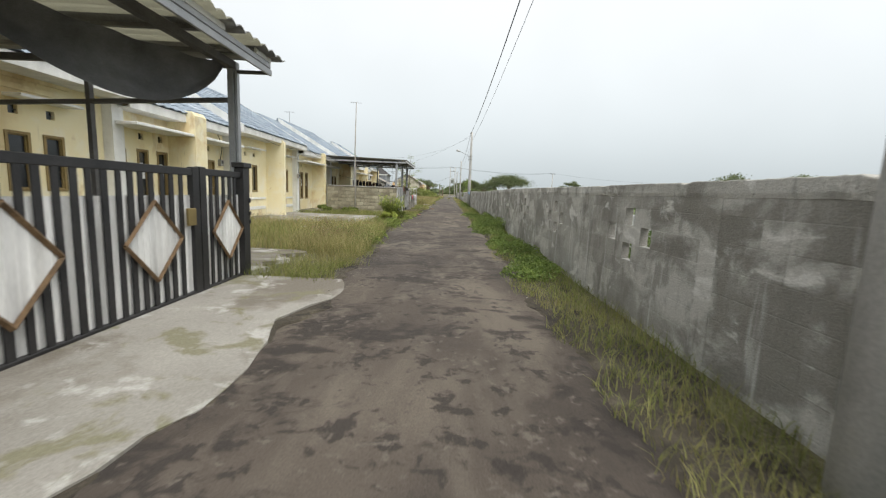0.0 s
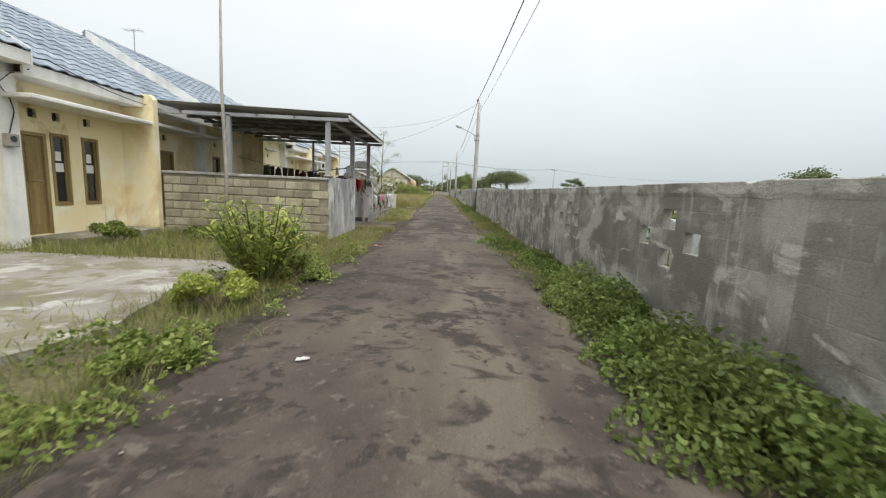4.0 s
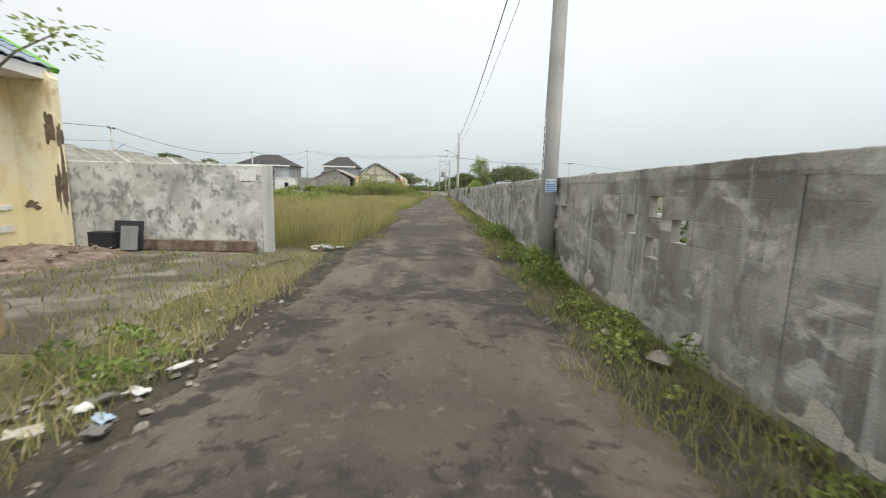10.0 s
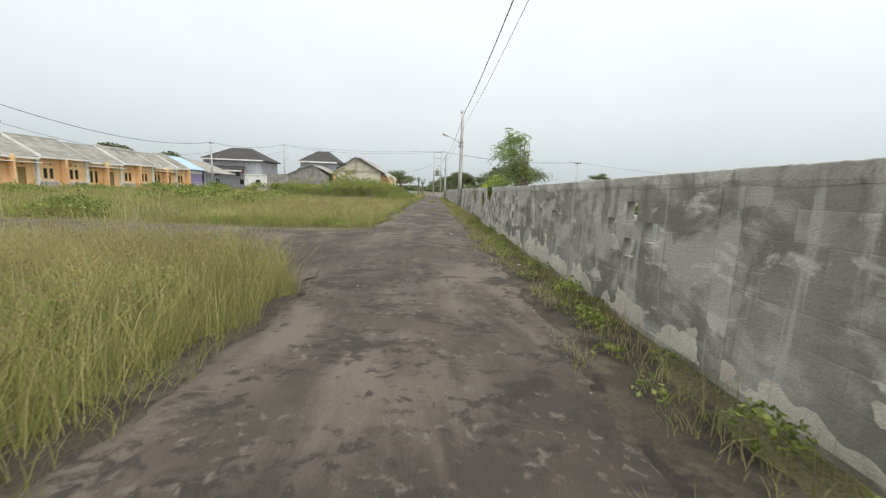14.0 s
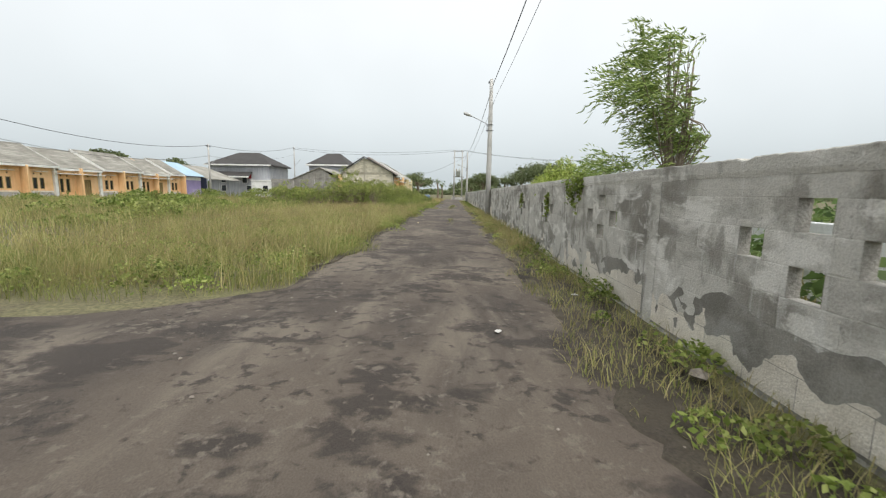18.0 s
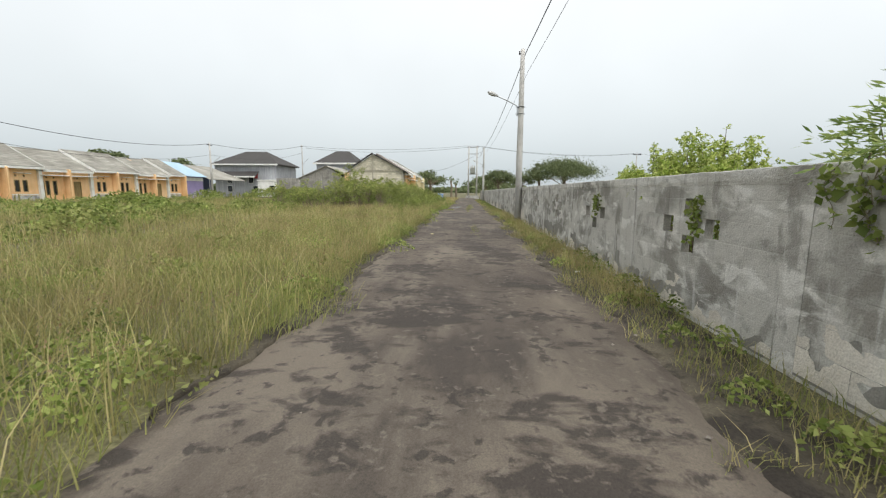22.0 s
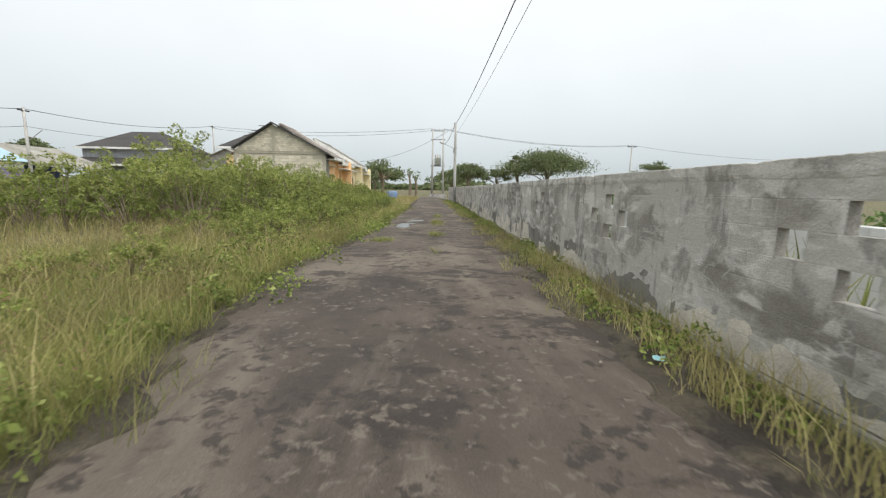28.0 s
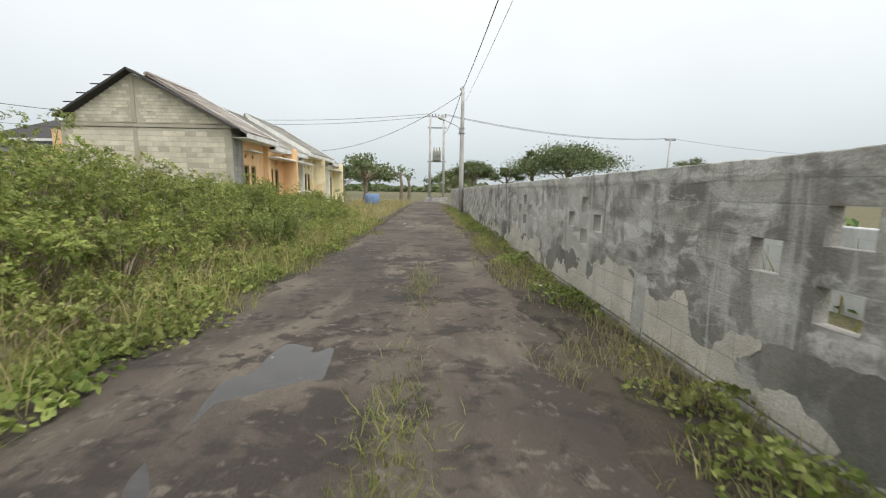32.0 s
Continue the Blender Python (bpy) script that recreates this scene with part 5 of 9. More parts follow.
house(-7.5, 19.45, 25.0, "PB", CREAM, TILE_BLUE, "cream terraced house behind a carport and block wall", True)
stained = house(-7.5, 25.0, 30.7, "BP", CREAM, TILE_BLUE, "cream terraced house with blue roof behind a bamboo fence", True)
last = house(-7.5, 30.7, 35.7, "PB", CREAM, TILE_BLUE, "cream end house with a white grille door and green roof trim", True, grille=True, end_wall=CREAM, shift=0.38)
BRICK_DARK = surf("exposed_dark_brick", [(0.09, 0.065, 0.045), (0.17, 0.125, 0.09), (0.24, 0.19, 0.15)], 5.0, 0.95, 0.6, 40, 0.3)
for cx, cz, rx, rz, sd in ((0.62, 2.05, 0.1, 0.26, 3), (0.69, 1.05, 0.05, 0.36, 8), (0.2, 0.75, 0.12, 0.08, 12)):
    part("peeled_patch", Geo().prism(outline(cx, cz, rx, rz, 30, 0.6, sd), "y", 4.842, 4.853), BRICK_DARK, last, "dark patch where plaster has peeled")
part("peeled_patch", Geo().prism(outline(4.93, 1.95, 0.05, 0.3, 26, 0.6, 5), "x", 0.717, 0.724), BRICK_DARK, last)
part("peeled_patch", Geo().prism(outline(4.93, 1.05, 0.045, 0.4, 26, 0.6, 6), "x", 0.717, 0.724), BRICK_DARK, last)
g = Geo()
ridge_z = 3.07 + 3.52 * SLOPE
g.slab((0.66, 5.0, 3.1), (0.66, 5.14, 3.1), (-2.9, 5.14, ridge_z + 0.05), (-2.9, 5.0, ridge_z + 0.05), 0.09)
part("roof_edge_trim", g, plain("bright_green_trim", (0.16, 0.5, 0.06)), last, "bright green roof edge trim")

RUST_STAIN = surf("rusty_brown_wall_stain", [(0.42, 0.27, 0.11), (0.58, 0.41, 0.2), (0.7, 0.55, 0.3)], 6.0, 0.9, 0.2, 50, 0.2)
for cx, cz, rx, rz, sd in ((0.3, 1.1, 0.07, 0.16, 31), (0.48, 0.85, 0.1, 0.1, 32), (0.2, 1.7, 0.04, 0.12, 33), (0.55, 1.3, 0.05, 0.22, 34), (0.12, 2.55, 0.06, 0.12, 35), (0.4, 0.55, 0.14, 0.06, 36), (0.62, 1.9, 0.03, 0.2, 37)):
    part("stain", Geo().prism(outline(cx, cz, rx, rz, 34, 0.6, sd), "y", 5.543, 5.549), RUST_STAIN, stained, "rusty brown stain on the plaster")
for cz, rz, sd in ((2.5, 0.22, 41), (1.75, 0.13, 42), (0.75, 0.28, 43)):
    part("peeled_patch", Geo().prism(outline(5.62, cz, 0.05, rz, 26, 0.6, sd), "x", 0.718, 0.725), BRICK_DARK, stained, "dark patch where plaster has peeled")

# air conditioner on the end house
ac = thing("air_conditioner", (-7.42, 33.09, 2.08), "white outdoor air conditioner unit on wall brackets", "air conditioner")
part("case", Geo().box((0, 0, 0), (0.27, 0.72, 0.48), 0.02), WHITE_STEEL, ac)
for k in range(5):
    part("ring", Geo().tube([(0.275, 0.46 + 0.045 * (k + 0.4) * math.cos(t), 0.24 + 0.045 * (k + 0.4) * math.sin(t)) for t in np.linspace(0, 6.2832, 21)], 0.006, 5, False), BLACK_STEEL, ac)
part("fan", Geo().tube([(0.272, 0.46, 0.24), (0.278, 0.46, 0.24)], 0.05, 12), BLACK_STEEL, ac)
for y in (0.1, 0.6):
    part("bracket", Geo().box((-0.075, y, -0.03), (0.27, y + 0.03, 0.0)).box((-0.075, y, -0.2), (-0.05, y + 0.03, 0.0)), STEEL, ac)

# window shutter propped open
sh = thing("shutter", (-7.43, 34.12, 1.0), "brown wooden window shutter leaning outward", "shutter", turn=-28)
part("frame", Geo().box((0, 0, 0), (0.03, 0.05, 0.95)).box((0, 0.35, 0), (0.03, 0.4, 0.95)).box((0, 0.05, 0), (0.03, 0.35, 0.05)).box((0, 0.05, 0.9), (0.03, 0.35, 0.95)), WOOD, sh)
part("pane", Geo().box((0.01, 0.05, 0.05), (0.02, 0.35, 0.9)), GLASS_AND_SHADE, sh)

# meter boxes and service wires on pillars
for mx, y, zz in ((-7.5, 10.55, 1.75), (-7.28, 16.66, 1.6), (-7.5, 32.6, 1.75)):
    m = thing("meter_box", (mx, y, zz), "small grey electricity meter box beside the pillar", "meter box", "meter boxes")
    part("box", Geo().box((0, -0.08, 0), (0.09, 0.1, 0.2), 0.01), plain("meter_grey", (0.35, 0.33, 0.3)), m)
    part("dial", Geo().tube([(0.09, 0.01, 0.12), (0.1, 0.01, 0.12)], 0.05, 12), GLASS_AND_SHADE, m)
    pts = [(0.02, 0.02, 0.2), (0.03, 0.12, 0.55), (0.02, 0.08, 0.75), (0.02, -0.08, 0.95), (0.1, 0.05, 1.13), (0.3, 0.15, 1.22)]
    part("cord", Geo().tube(pts, 0.009, 5), CABLE, m)
for a, b in (((-7.0, 11.2, 3.1), (-6.95, 17.1, 3.05)), ((-6.95, 17.1, 3.05), (-6.9, 22.0, 3.1))):
    wire("service_wire", a, b, 0.3, 0.008, label="thin black wire slung along the eaves")
wire("service_wire", (1.55, 34.87, 6.4), (-6.9, 33.3, 3.2), 0.7, 0.005, label="thin black service wire from pole to eaves")
wire("service_wire", (1.55, 34.87, 6.3), (-6.9, 21.7, 3.2), 0.9, 0.004, label="thin black service wire from pole to eaves")

# ---- gate and carport at the start ----
GATE_BROWN = surf("rusty_brown_steel", [(0.085, 0.055, 0.03), (0.15, 0.095, 0.05), (0.2, 0.135, 0.075)], 6.0, 0.75, 0.3, 60, 0.3)
GATE_SHEET = surf("dirty_white_gate_sheet", [(0.56, 0.555, 0.53), (0.74, 0.74, 0.72), (0.8, 0.8, 0.78)], 3.0, 0.55, 0.1, 50, 0.12, stretch=(3, 3, 0.3), streak=0.35)
gate = thing("metal_gate", (-2.85, -3.03, -0.07), "black barred sliding gate backed with white sheet, diamond panels", "gate")
gate.scale = (1.0, 1.059, 1.059)
for lo, hi in (((-0.025, 0, 0.05), (0.025, 5.42, 0.11)), ((-0.025, 0, 1.265), (0.025, 4.5, 1.335)), ((-0.03, 4.72, 1.275), (0.03, 5.42, 1.345)), ((-0.03, 4.5, 0.02), (0.03, 4.6, 1.35)), ((-0.03, 4.62, 0.02), (0.03, 4.72, 1.36))):
    part("rail", Geo().box(lo, hi, 0.006), BLACK_STEEL, gate)


def ribbed(y0, y1, z0, z1, x, rib=0.075):
    """An upright sheet with shallow ribs, its face towards +x."""
    n = max(2, int((y1 - y0) / rib * 4))
    vs, fs = [], []
    for k in range(n + 1):
        y = y0 + (y1 - y0) * k / n
        d = 0.004 * (1, 1, -1, -1)[k % 4]
        vs += [(x + d, y, z0), (x + d, y, z1), (x + d - 0.003, y, z0), (x + d - 0.003, y, z1)]
    for k in range(n):
        a, b = 4 * k, 4 * k + 4
        fs += [(a, b, b + 1, a + 1), (a + 2, a + 3, b + 3, b + 2), (a + 1, b + 1, b + 3, a + 3), (a, a + 2, b + 2, b)]
    return Geo().add(vs, fs)


part("sheet", ribbed(0.0, 5.42, 0.1, 1.075, -0.014), GATE_SHEET, gate, "white ribbed backing sheet, streaked with dirt")
BARM = [Geo().box((-0.008, -0.026, 0.03), (0.008, 0.026, 1.28), 0.004).mesh("bar", BLACK_STEEL), Geo().box((-0.008, -0.022, 0.04), (0.008, 0.023, 1.3), 0.004).mesh("bar", BLACK_STEEL)]
gate_rng = random.Random(77)
for k in range(44):
    y = 0.06 + k * 0.122
    if 4.44 < y < 4.78:
        continue
    b = part("bar", BARM[k % 2], None, gate)
    b.matrix_local = pose(0.012, y + gate_rng.uniform(-0.006, 0.006), 0, gate_rng.uniform(-0.35, 0.35), 0, 0)
for yc, h, w in ((1.52, 0.35, 0.34), (2.755, 0.37, 0.34), (3.952, 0.345, 0.34), (5.117, 0.325, 0.303)):
    zc = 0.68
    d = part("diamond_panel", Geo().prism([(yc - w, zc), (yc, zc + h), (yc + w, zc), (yc, zc - h)], "x", 0.026, 0.03), GATE_SHEET, gate, "white diamond panel with a rusty brown frame")
    for q in range(9):
        yy = yc - w * 0.8 + q * w * 0.2
        hh = h * (1 - abs(yy - yc) / w) * 0.94
        part("rib", Geo().box((0.03, yy - 0.007, zc - hh), (0.035, yy + 0.007, zc + hh)), GATE_SHEET, d)
    c = [(0.038, yc - w, zc), (0.038, yc, zc + h), (0.038, yc + w, zc), (0.038, yc, zc - h)]
    for q in range(4):
        part("frame_bar", Geo().tube([c[q], c[(q + 1) % 4]], 0.021, 4), GATE_BROWN, d)
part("latch", Geo().box((0.025, 4.385, 0.78), (0.05, 4.505, 0.95), 0.006), plain("brass_latch", (0.3, 0.23, 0.1), 0.5, 0.5), gate, "dull brass latch plate")
part("end_post", Geo().box((-0.06, 5.43, 0), (0.06, 5.57, 1.4), 0.01), BLACK_STEEL, gate)
part("post_cap", Geo().box((-0.08, 5.41, 1.4), (0.08, 5.6, 1.46), 0.008), BLACK_STEEL, gate)
for z in (0.72, 0.82, 0.98):
    part("hinge", Geo().tube([(0.06, 5.56, z), (0.06, 5.56, z + 0.05)], 0.02, 8), BLACK_STEEL, gate)

# steel with the roof's shade put into its colour; the black bracket shares it
DARK_SHADED_STEEL = surf("dark_and_shaded_steel", [(0.09, 0.085, 0.08), (0.16, 0.155, 0.15)], 3.0, 0.6, 0.1, 60, 0.2)
cp = thing("carport", (-3.23, 3.38, -0.06), "steel carport with a corrugated roof and sagging black shade net", "carport", "carports")
cp.scale = (1.05, 1.05, 1.05)
post = part("post", Geo().box((-0.055, -0.05, 0.0), (0.02, 0.05, 2.79), 0.006), STEEL, cp)
part("flange", Geo().box((0.03, -0.02, 0.0), (0.058, 0.05, 2.79), 0.004).box((0.02, 0.0, 0.0), (0.03, 0.05, 2.79)), STEEL, post)
part("post", Geo().box((-1.975, -0.035, 0.0), (-1.915, 0.035, 2.7), 0.006), DARK_SHADED_STEEL, cp)
part("post", Geo().box((-0.05, -5.7, 0.0), (0.05, -5.6, 2.7), 0.006), STEEL, cp)
part("beam", Geo().box((-0.05, -5.8, 2.7), (0.04, 0.06, 2.8), 0.006), DARK_SHADED_STEEL, cp)
for y in (-0.04, -2.9, -5.75):
    part("beam", Geo().box((-3.6, y, 2.71), (-0.05, y + 0.06, 2.8), 0.006), DARK_SHADED_STEEL, cp)
part("tie_bar", Geo().slab((-3.6, -0.03, 2.17), (-3.6, 0.03, 2.17), (-0.05, 0.03, 2.335), (-0.05, -0.03, 2.335), 0.055), DARK_SHADED_STEEL, cp)
part("bracket", Geo().box((0.06, -0.02, 2.65), (0.46, 0.03, 2.69), 0.004), DARK_SHADED_STEEL, cp)
lip = part("edge_channel", Geo().box((0.46, -5.8, 2.645), (0.49, 0.06, 2.72), 0.004).box((0.44, -5.8, 2.745), (0.475, 0.06, 2.8)), STEEL, cp, "galvanised channel along the roof edge")
# dark bar in the gap paints the groove's shade
part("channel_groove", Geo().box((0.45, -5.8, 2.72), (0.47, 0.06, 2.745)), DARK_SHADED_STEEL, lip)
for y0, y1 in ((-5.8, -3.9), (-3.88, -1.95), (-1.93, -1.05), (-0.35, 0.06)):
    part("edge_plate", Geo().box((0.45, y0, 2.805), (0.48, y1, 2.87), 0.004), WHITE_STEEL, cp, "pale edge plate")
# purlins coloured dark for the shade under the roof
for k in range(8):
    y = -5.4 + k * 0.72
    part("purlin", Geo().box((-3.6, y, 2.805), (0.44, y + 0.045, 2.85)), DARK_SHADED_STEEL, cp)


def corrugated(x0, z0, x1, z1, y0, y1, pitch=0.19):
    vs, fs = [], []
    n = max(1, round((y1 - y0) / pitch)) * 4
    for k in range(n + 1):
        y = y0 + (y1 - y0) * k / n
        w = 0.022 * (1, 0.4, -1, 0.4)[k % 4]
        vs += [(x0, y, z0 + w), (x1, y, z1 + w), (x0, y, z0 + w - 0.012), (x1, y, z1 + w - 0.012)]
    for k in range(n):
        a, b = 4 * k, 4 * k + 4
        fs += [(a, a + 1, b + 1, b), (a + 2, b + 2, b + 3, a + 3), (a, b, b + 2, a + 2), (a + 1, a + 3, b + 3, b + 1)]
    fs += [(0, 2, 3, 1), (4 * n, 4 * n + 1, 4 * n + 3, 4 * n + 2)]
    return Geo().add(vs, fs)


def milky(name, col):
    """A thin weathered plastic sheet that lets daylight through, blurred."""
    m = surf(name, [tuple(c * 0.7 for c in col), col], 2.0, 0.5, 0.1, 40, 0.25, stretch=(1, 4, 1))
    nt = m.node_tree
    mix, tl = nt.nodes.new("ShaderNodeMixShader"), nt.nodes.new("ShaderNodeBsdfTranslucent")
    tl.inputs["Color"].default_value = (*col, 1)
    mix.inputs[0].default_value = 0.6
    nt.links.new(nt.nodes["Principled BSDF"].outputs[0], mix.inputs[1])
    nt.links.new(tl.outputs[0], mix.inputs[2])
    nt.links.new(mix.outputs[0], nt.nodes["Material Output"].inputs["Surface"])
    return m


ROOF_LIGHT = milky("milky_plastic_roof_sheet", (0.56, 0.55, 0.47))
for y0, y1, clear in ((-5.95, -1.71, 0), (-1.71, -1.14, 1), (-1.14, -0.76, 0), (-0.76, -0.38, 1), (-0.38, 0.25, 0)):
    part("roof_sheet", corrugated(0.6, 2.885, -3.65, 2.93, y0, y1), ROOF_LIGHT if clear else ZINC, cp, "milky plastic sheet let into the roof" if clear else "")
# the net hangs like a hammock from the end post to the roof beam
vs, fs = [], []
NU, NW = 40, 12
for i in range(NU + 1):
    u = i / NU
    s = math.sin(math.pi * u ** 0.57)
    for j in range(NW + 1):
        w = j / NW
        fold = 0.012 * math.sin(w * 19 + u * 9) + 0.014 * math.sin(u * 31 + w * 7)
        belly = 0.18 * math.sin(math.pi * w) * s
        vs.append((-0.07 - 1.344 * u - belly * 0.5 + fold * 0.4, -0.05 - 2.457 * u - 0.4 * s * w + belly, 2.76 + 0.08 * u - s * (0.06 + 0.66 * w) + fold * s * (1 - w)))
for i in range(NU):
    for j in range(NW):
        a = i * (NW + 1) + j
        fs.append((a, a + NW + 1, a + NW + 2, a + 1))
net = Geo().add(vs, fs)
net.add([(p[0] - 0.006, p[1] + 0.004, p[2] + 0.006) for p in vs], [tuple(reversed(q)) for q in fs])
part("shade_net", net, SHADE_NET, cp, "sagging black shade net", smooth=True)

# ---- second carport, its walls and laundry ----
c2 = thing("carport", (-2.85, 19.5, 0), "steel carport with a sloping corrugated roof over a walled yard", "carport", "carports")
part("roof_sheet", corrugated(0.36, 2.83, -4.0, 2.92, 0.0, 5.45), ZINC, c2)
for x, y in ((-0.18, 2.68), (-0.16, 5.2)):
    post = part("post", Geo().box((x - 0.06, y - 0.05, 1.35), (x + 0.015, y + 0.05, 2.7), 0.006), STEEL, c2)
    part("flange", Geo().box((x + 0.025, y - 0.05, 1.35), (x + 0.06, y + 0.05, 2.7), 0.004).box((x + 0.015, y - 0.02, 1.35), (x + 0.025, y + 0.05, 2.7)), STEEL, post)
part("post", Geo().box((-0.25, 0.1, 1.3), (-0.15, 0.2, 2.7), 0.008), STEEL, c2)
part("post", Geo().box((-2.47, 0.03, 1.3), (-2.38, 0.12, 2.72), 0.008), STEEL, c2)
part("post", Geo().box((-2.15, 5.2, 1.3), (-2.08, 5.27, 2.72), 0.008), STEEL, c2)
for y in (0.03, 2.6, 5.2):
    part("beam", Geo().box((-4.0, y, 2.66), (0.3, y + 0.06, 2.74), 0.006), STEEL, c2)
part("beam", Geo().box((-0.22, 0.09, 2.665), (-0.14, 5.2, 2.735), 0.006), STEEL, c2)
# rafters and purlins take the darker steel, under-roof shade in its colour
for k in range(7):
    y = 0.35 + k * 0.75
    part("rafter", Geo().box((-4.0, y, 2.74), (0.32, y + 0.045, 2.795)), DARK_SHADED_STEEL, c2)
for x in (-0.9, -1.75, -2.6, -3.45):
    part("purlin", Geo().box((x - 0.05, 0.02, 2.69), (x, 5.4, 2.739)), DARK_SHADED_STEEL, c2)
bulb = part("lamp_holder", Geo().tube([(-2.9, 4.2, 2.8), (-2.9, 4.2, 2.72)], 0.025, 8), WHITE_STEEL, c2)
part("bulb", Geo().tube([(-2.9, 4.2, 2.72), (-2.9, 4.2, 2.69), (-2.9, 4.2, 2.63), (-2.9, 4.2, 2.58)], [0.025, 0.05, 0.055, 0.02], 12), WHITE, bulb, "white unlit bulb", smooth=True)
part("edge_plate", Geo().box((0.3, 0.0, 2.72), (0.33, 5.4, 2.8)), WHITE_STEEL, c2)
wire("slack_cord", (-2.95, 24.62, 2.62), (-6.9, 27.4, 3.12), 0.35, 0.006, label="slack black cord tied from carport post to eaves")
wire("slack_cord", (-2.98, 24.66, 2.55), (-4.6, 25.9, 2.72), 0.3, 0.005, label="slack black cord tied from carport post to eaves")

DARK_CEMENT = surf("dark_damp_cement_and_slots", [(0.05, 0.05, 0.047), (0.1, 0.1, 0.095), (0.17, 0.17, 0.16)], 5.0, 0.95, 0.7, 40, 0.3)
GARDEN_MORTAR = surf("dirty_garden_mortar", [(0.2, 0.175, 0.125), (0.33, 0.3, 0.225)], 4.0, 0.95, 0.5, 50, 0.3)
bw = thing("block_wall", (0, 19.42, 0), "low garden wall of bare pale concrete blocks", "wall", kind="structure")
part("mortar", Geo().box((-6.72, 0.02, -0.1), (-3.0, 0.088, 1.33)), GARDEN_MORTAR, bw)
rng = random.Random(3)
BM = Geo().box((-0.182, 0.0, -0.083), (0.182, 0.1, 0.083), 0.012).mesh("block", BLOCK_GARDEN)
BH = Geo().box((-0.088, 0.0, -0.083), (0.088, 0.1, 0.083), 0.012).mesh("block", BLOCK_GARDEN)
for row in range(7):
    z = 0.06 + row * 0.187
    x = -6.72 + (0.1 if row % 2 else 0.195)
    first = row % 2 == 1
    while x < -3.14:
        b = part("block", BH if first else BM, None, bw)
        b.matrix_local = pose(x, rng.uniform(-0.006, 0.004), z, 0, 0, rng.uniform(-0.6, 0.6))
        x += 0.295 if first else 0.395
        first = False
part("cap", Geo().box((-6.74, -0.015, 1.33), (-2.98, 0.11, 1.39), 0.012), COPING, bw, "rough mortar cap")
yw = thing("yard_wall", (-2.85, 19.52, 0), "grey mottled cement yard wall with a gap for a gate", "wall", kind="structure")
part("wall_stretch", Geo().box((-0.22, 0.0, -0.1), (-0.12, 2.4, 1.41), 0.015), RENDER_GREY, yw)
# strips 3 mm proud; each slot's darkness is put into their colour, no recess cut
for y in (0.43, 0.85):
    part("slot", Geo().box((-0.125, y, 0.78), (-0.117, y + 0.05, 1.13)), DARK_CEMENT, yw, "dark upright strip drawn as a slot in the wall")
top_rng = random.Random(27)
for y, r in ((0.02, 0.14), (0.16, 0.1), (2.5, 0.12)):
    part("rubble_cap", Geo().rock((-0.17, y, 1.43), (0.11, r, 0.09), top_rng), RUBBLE, yw)
part("wall_stretch", Geo().box((-4.4, 5.08, -0.1), (0.01, 5.24, 1.4), 0.02), RENDER_GREY, yw)
part("pier", Geo().box((-0.27, 2.4, -0.1), (-0.1, 2.8, 1.45), 0.04), RENDER_GREY, yw)
part("broken_patch", Geo().prism(outline(-0.14, 1.33, 0.13, 0.1, 30, 0.55, 9), "y", 5.068, 5.082), DARK_CEMENT, yw, "dark broken patch where the post stands")
part("footing", Geo().prism([(-4.4 + 0.165 * k, 5.03 + 0.018 * math.sin(k * 1.7)) for k in range(27)] + [(-0.11, 5.079), (-4.4, 5.079)], "z", -0.1, 0.14), DARK_CEMENT, yw, "dark crumbling footing along the wall")
cap_rng = random.Random(19)
for k in range(7):
    part("rubble_cap", Geo().rock((-0.12 - 0.07 * k, 5.14, 1.42), (0.07, 0.06, 0.06 * cap_rng.uniform(0.5, 1.3)), cap_rng), RUBBLE, yw)
crack_rng = random.Random(41)
for k in range(9):
    y, z = crack_rng.uniform(0.2, 2.3), crack_rng.uniform(0.75, 1.35)
    run = [(-0.12, y, z)]
    for q in range(7):
        y, z = y + crack_rng.uniform(-0.06, 0.06), z - crack_rng.uniform(0.0, 0.09)
        run.append((-0.12, y, z))
    part("crack", Geo().tube(run, [0.001, 0.0018, 0.0022, 0.0018, 0.0024, 0.0015, 0.0012, 0.0006], 5), GLASS_AND_SHADE, yw)


def picket_fence(at, length, h, step, label, turn=0.0, rails=(0.22, 0.62), broad=1.0):
    f = thing("bamboo_fence", at, label, "fence", "bamboo fences", turn=turn)
    rng = random.Random(int(at[1] * 10))
    pm = [Geo().prism([(y * broad, z) for y, z in ((-0.02, -0.02), (0.02, -0.02), (0.022, h - 0.03), (0.014, h + 0.005), (q, h + 0.02), (-0.014, h + 0.004), (-0.021, h - 0.03))], "x", -0.006, 0.006).mesh("picket", BAMBOO) for q in (0.0, 0.006)]
    k, y = 0, 0.03
    while y < length:
        p = part("picket", pm[k % 2], None, f)
        p.matrix_local = pose(rng.uniform(-0.01, 0.01), y, rng.uniform(-0.03, 0.03), rng.uniform(-2.5, 2.5), rng.uniform(-2, 2), 0)
        y += step * rng.uniform(0.8, 1.2)
        k += 1
    for z in rails:
        part("rail", Geo().tube([(0.02, 0, z), (0.025, length * 0.5, z + 0.015), (0.02, length, z)], 0.017, 6), BAMBOO, f)
    for y in np.arange(0.0, length + 0.01, max(0.8, length / 3.0)):
        part("stake", Geo().tube([(-0.035, y, -0.15), (-0.03, y, h + 0.05)], 0.025, 7), BAMBOO, f)
    return f


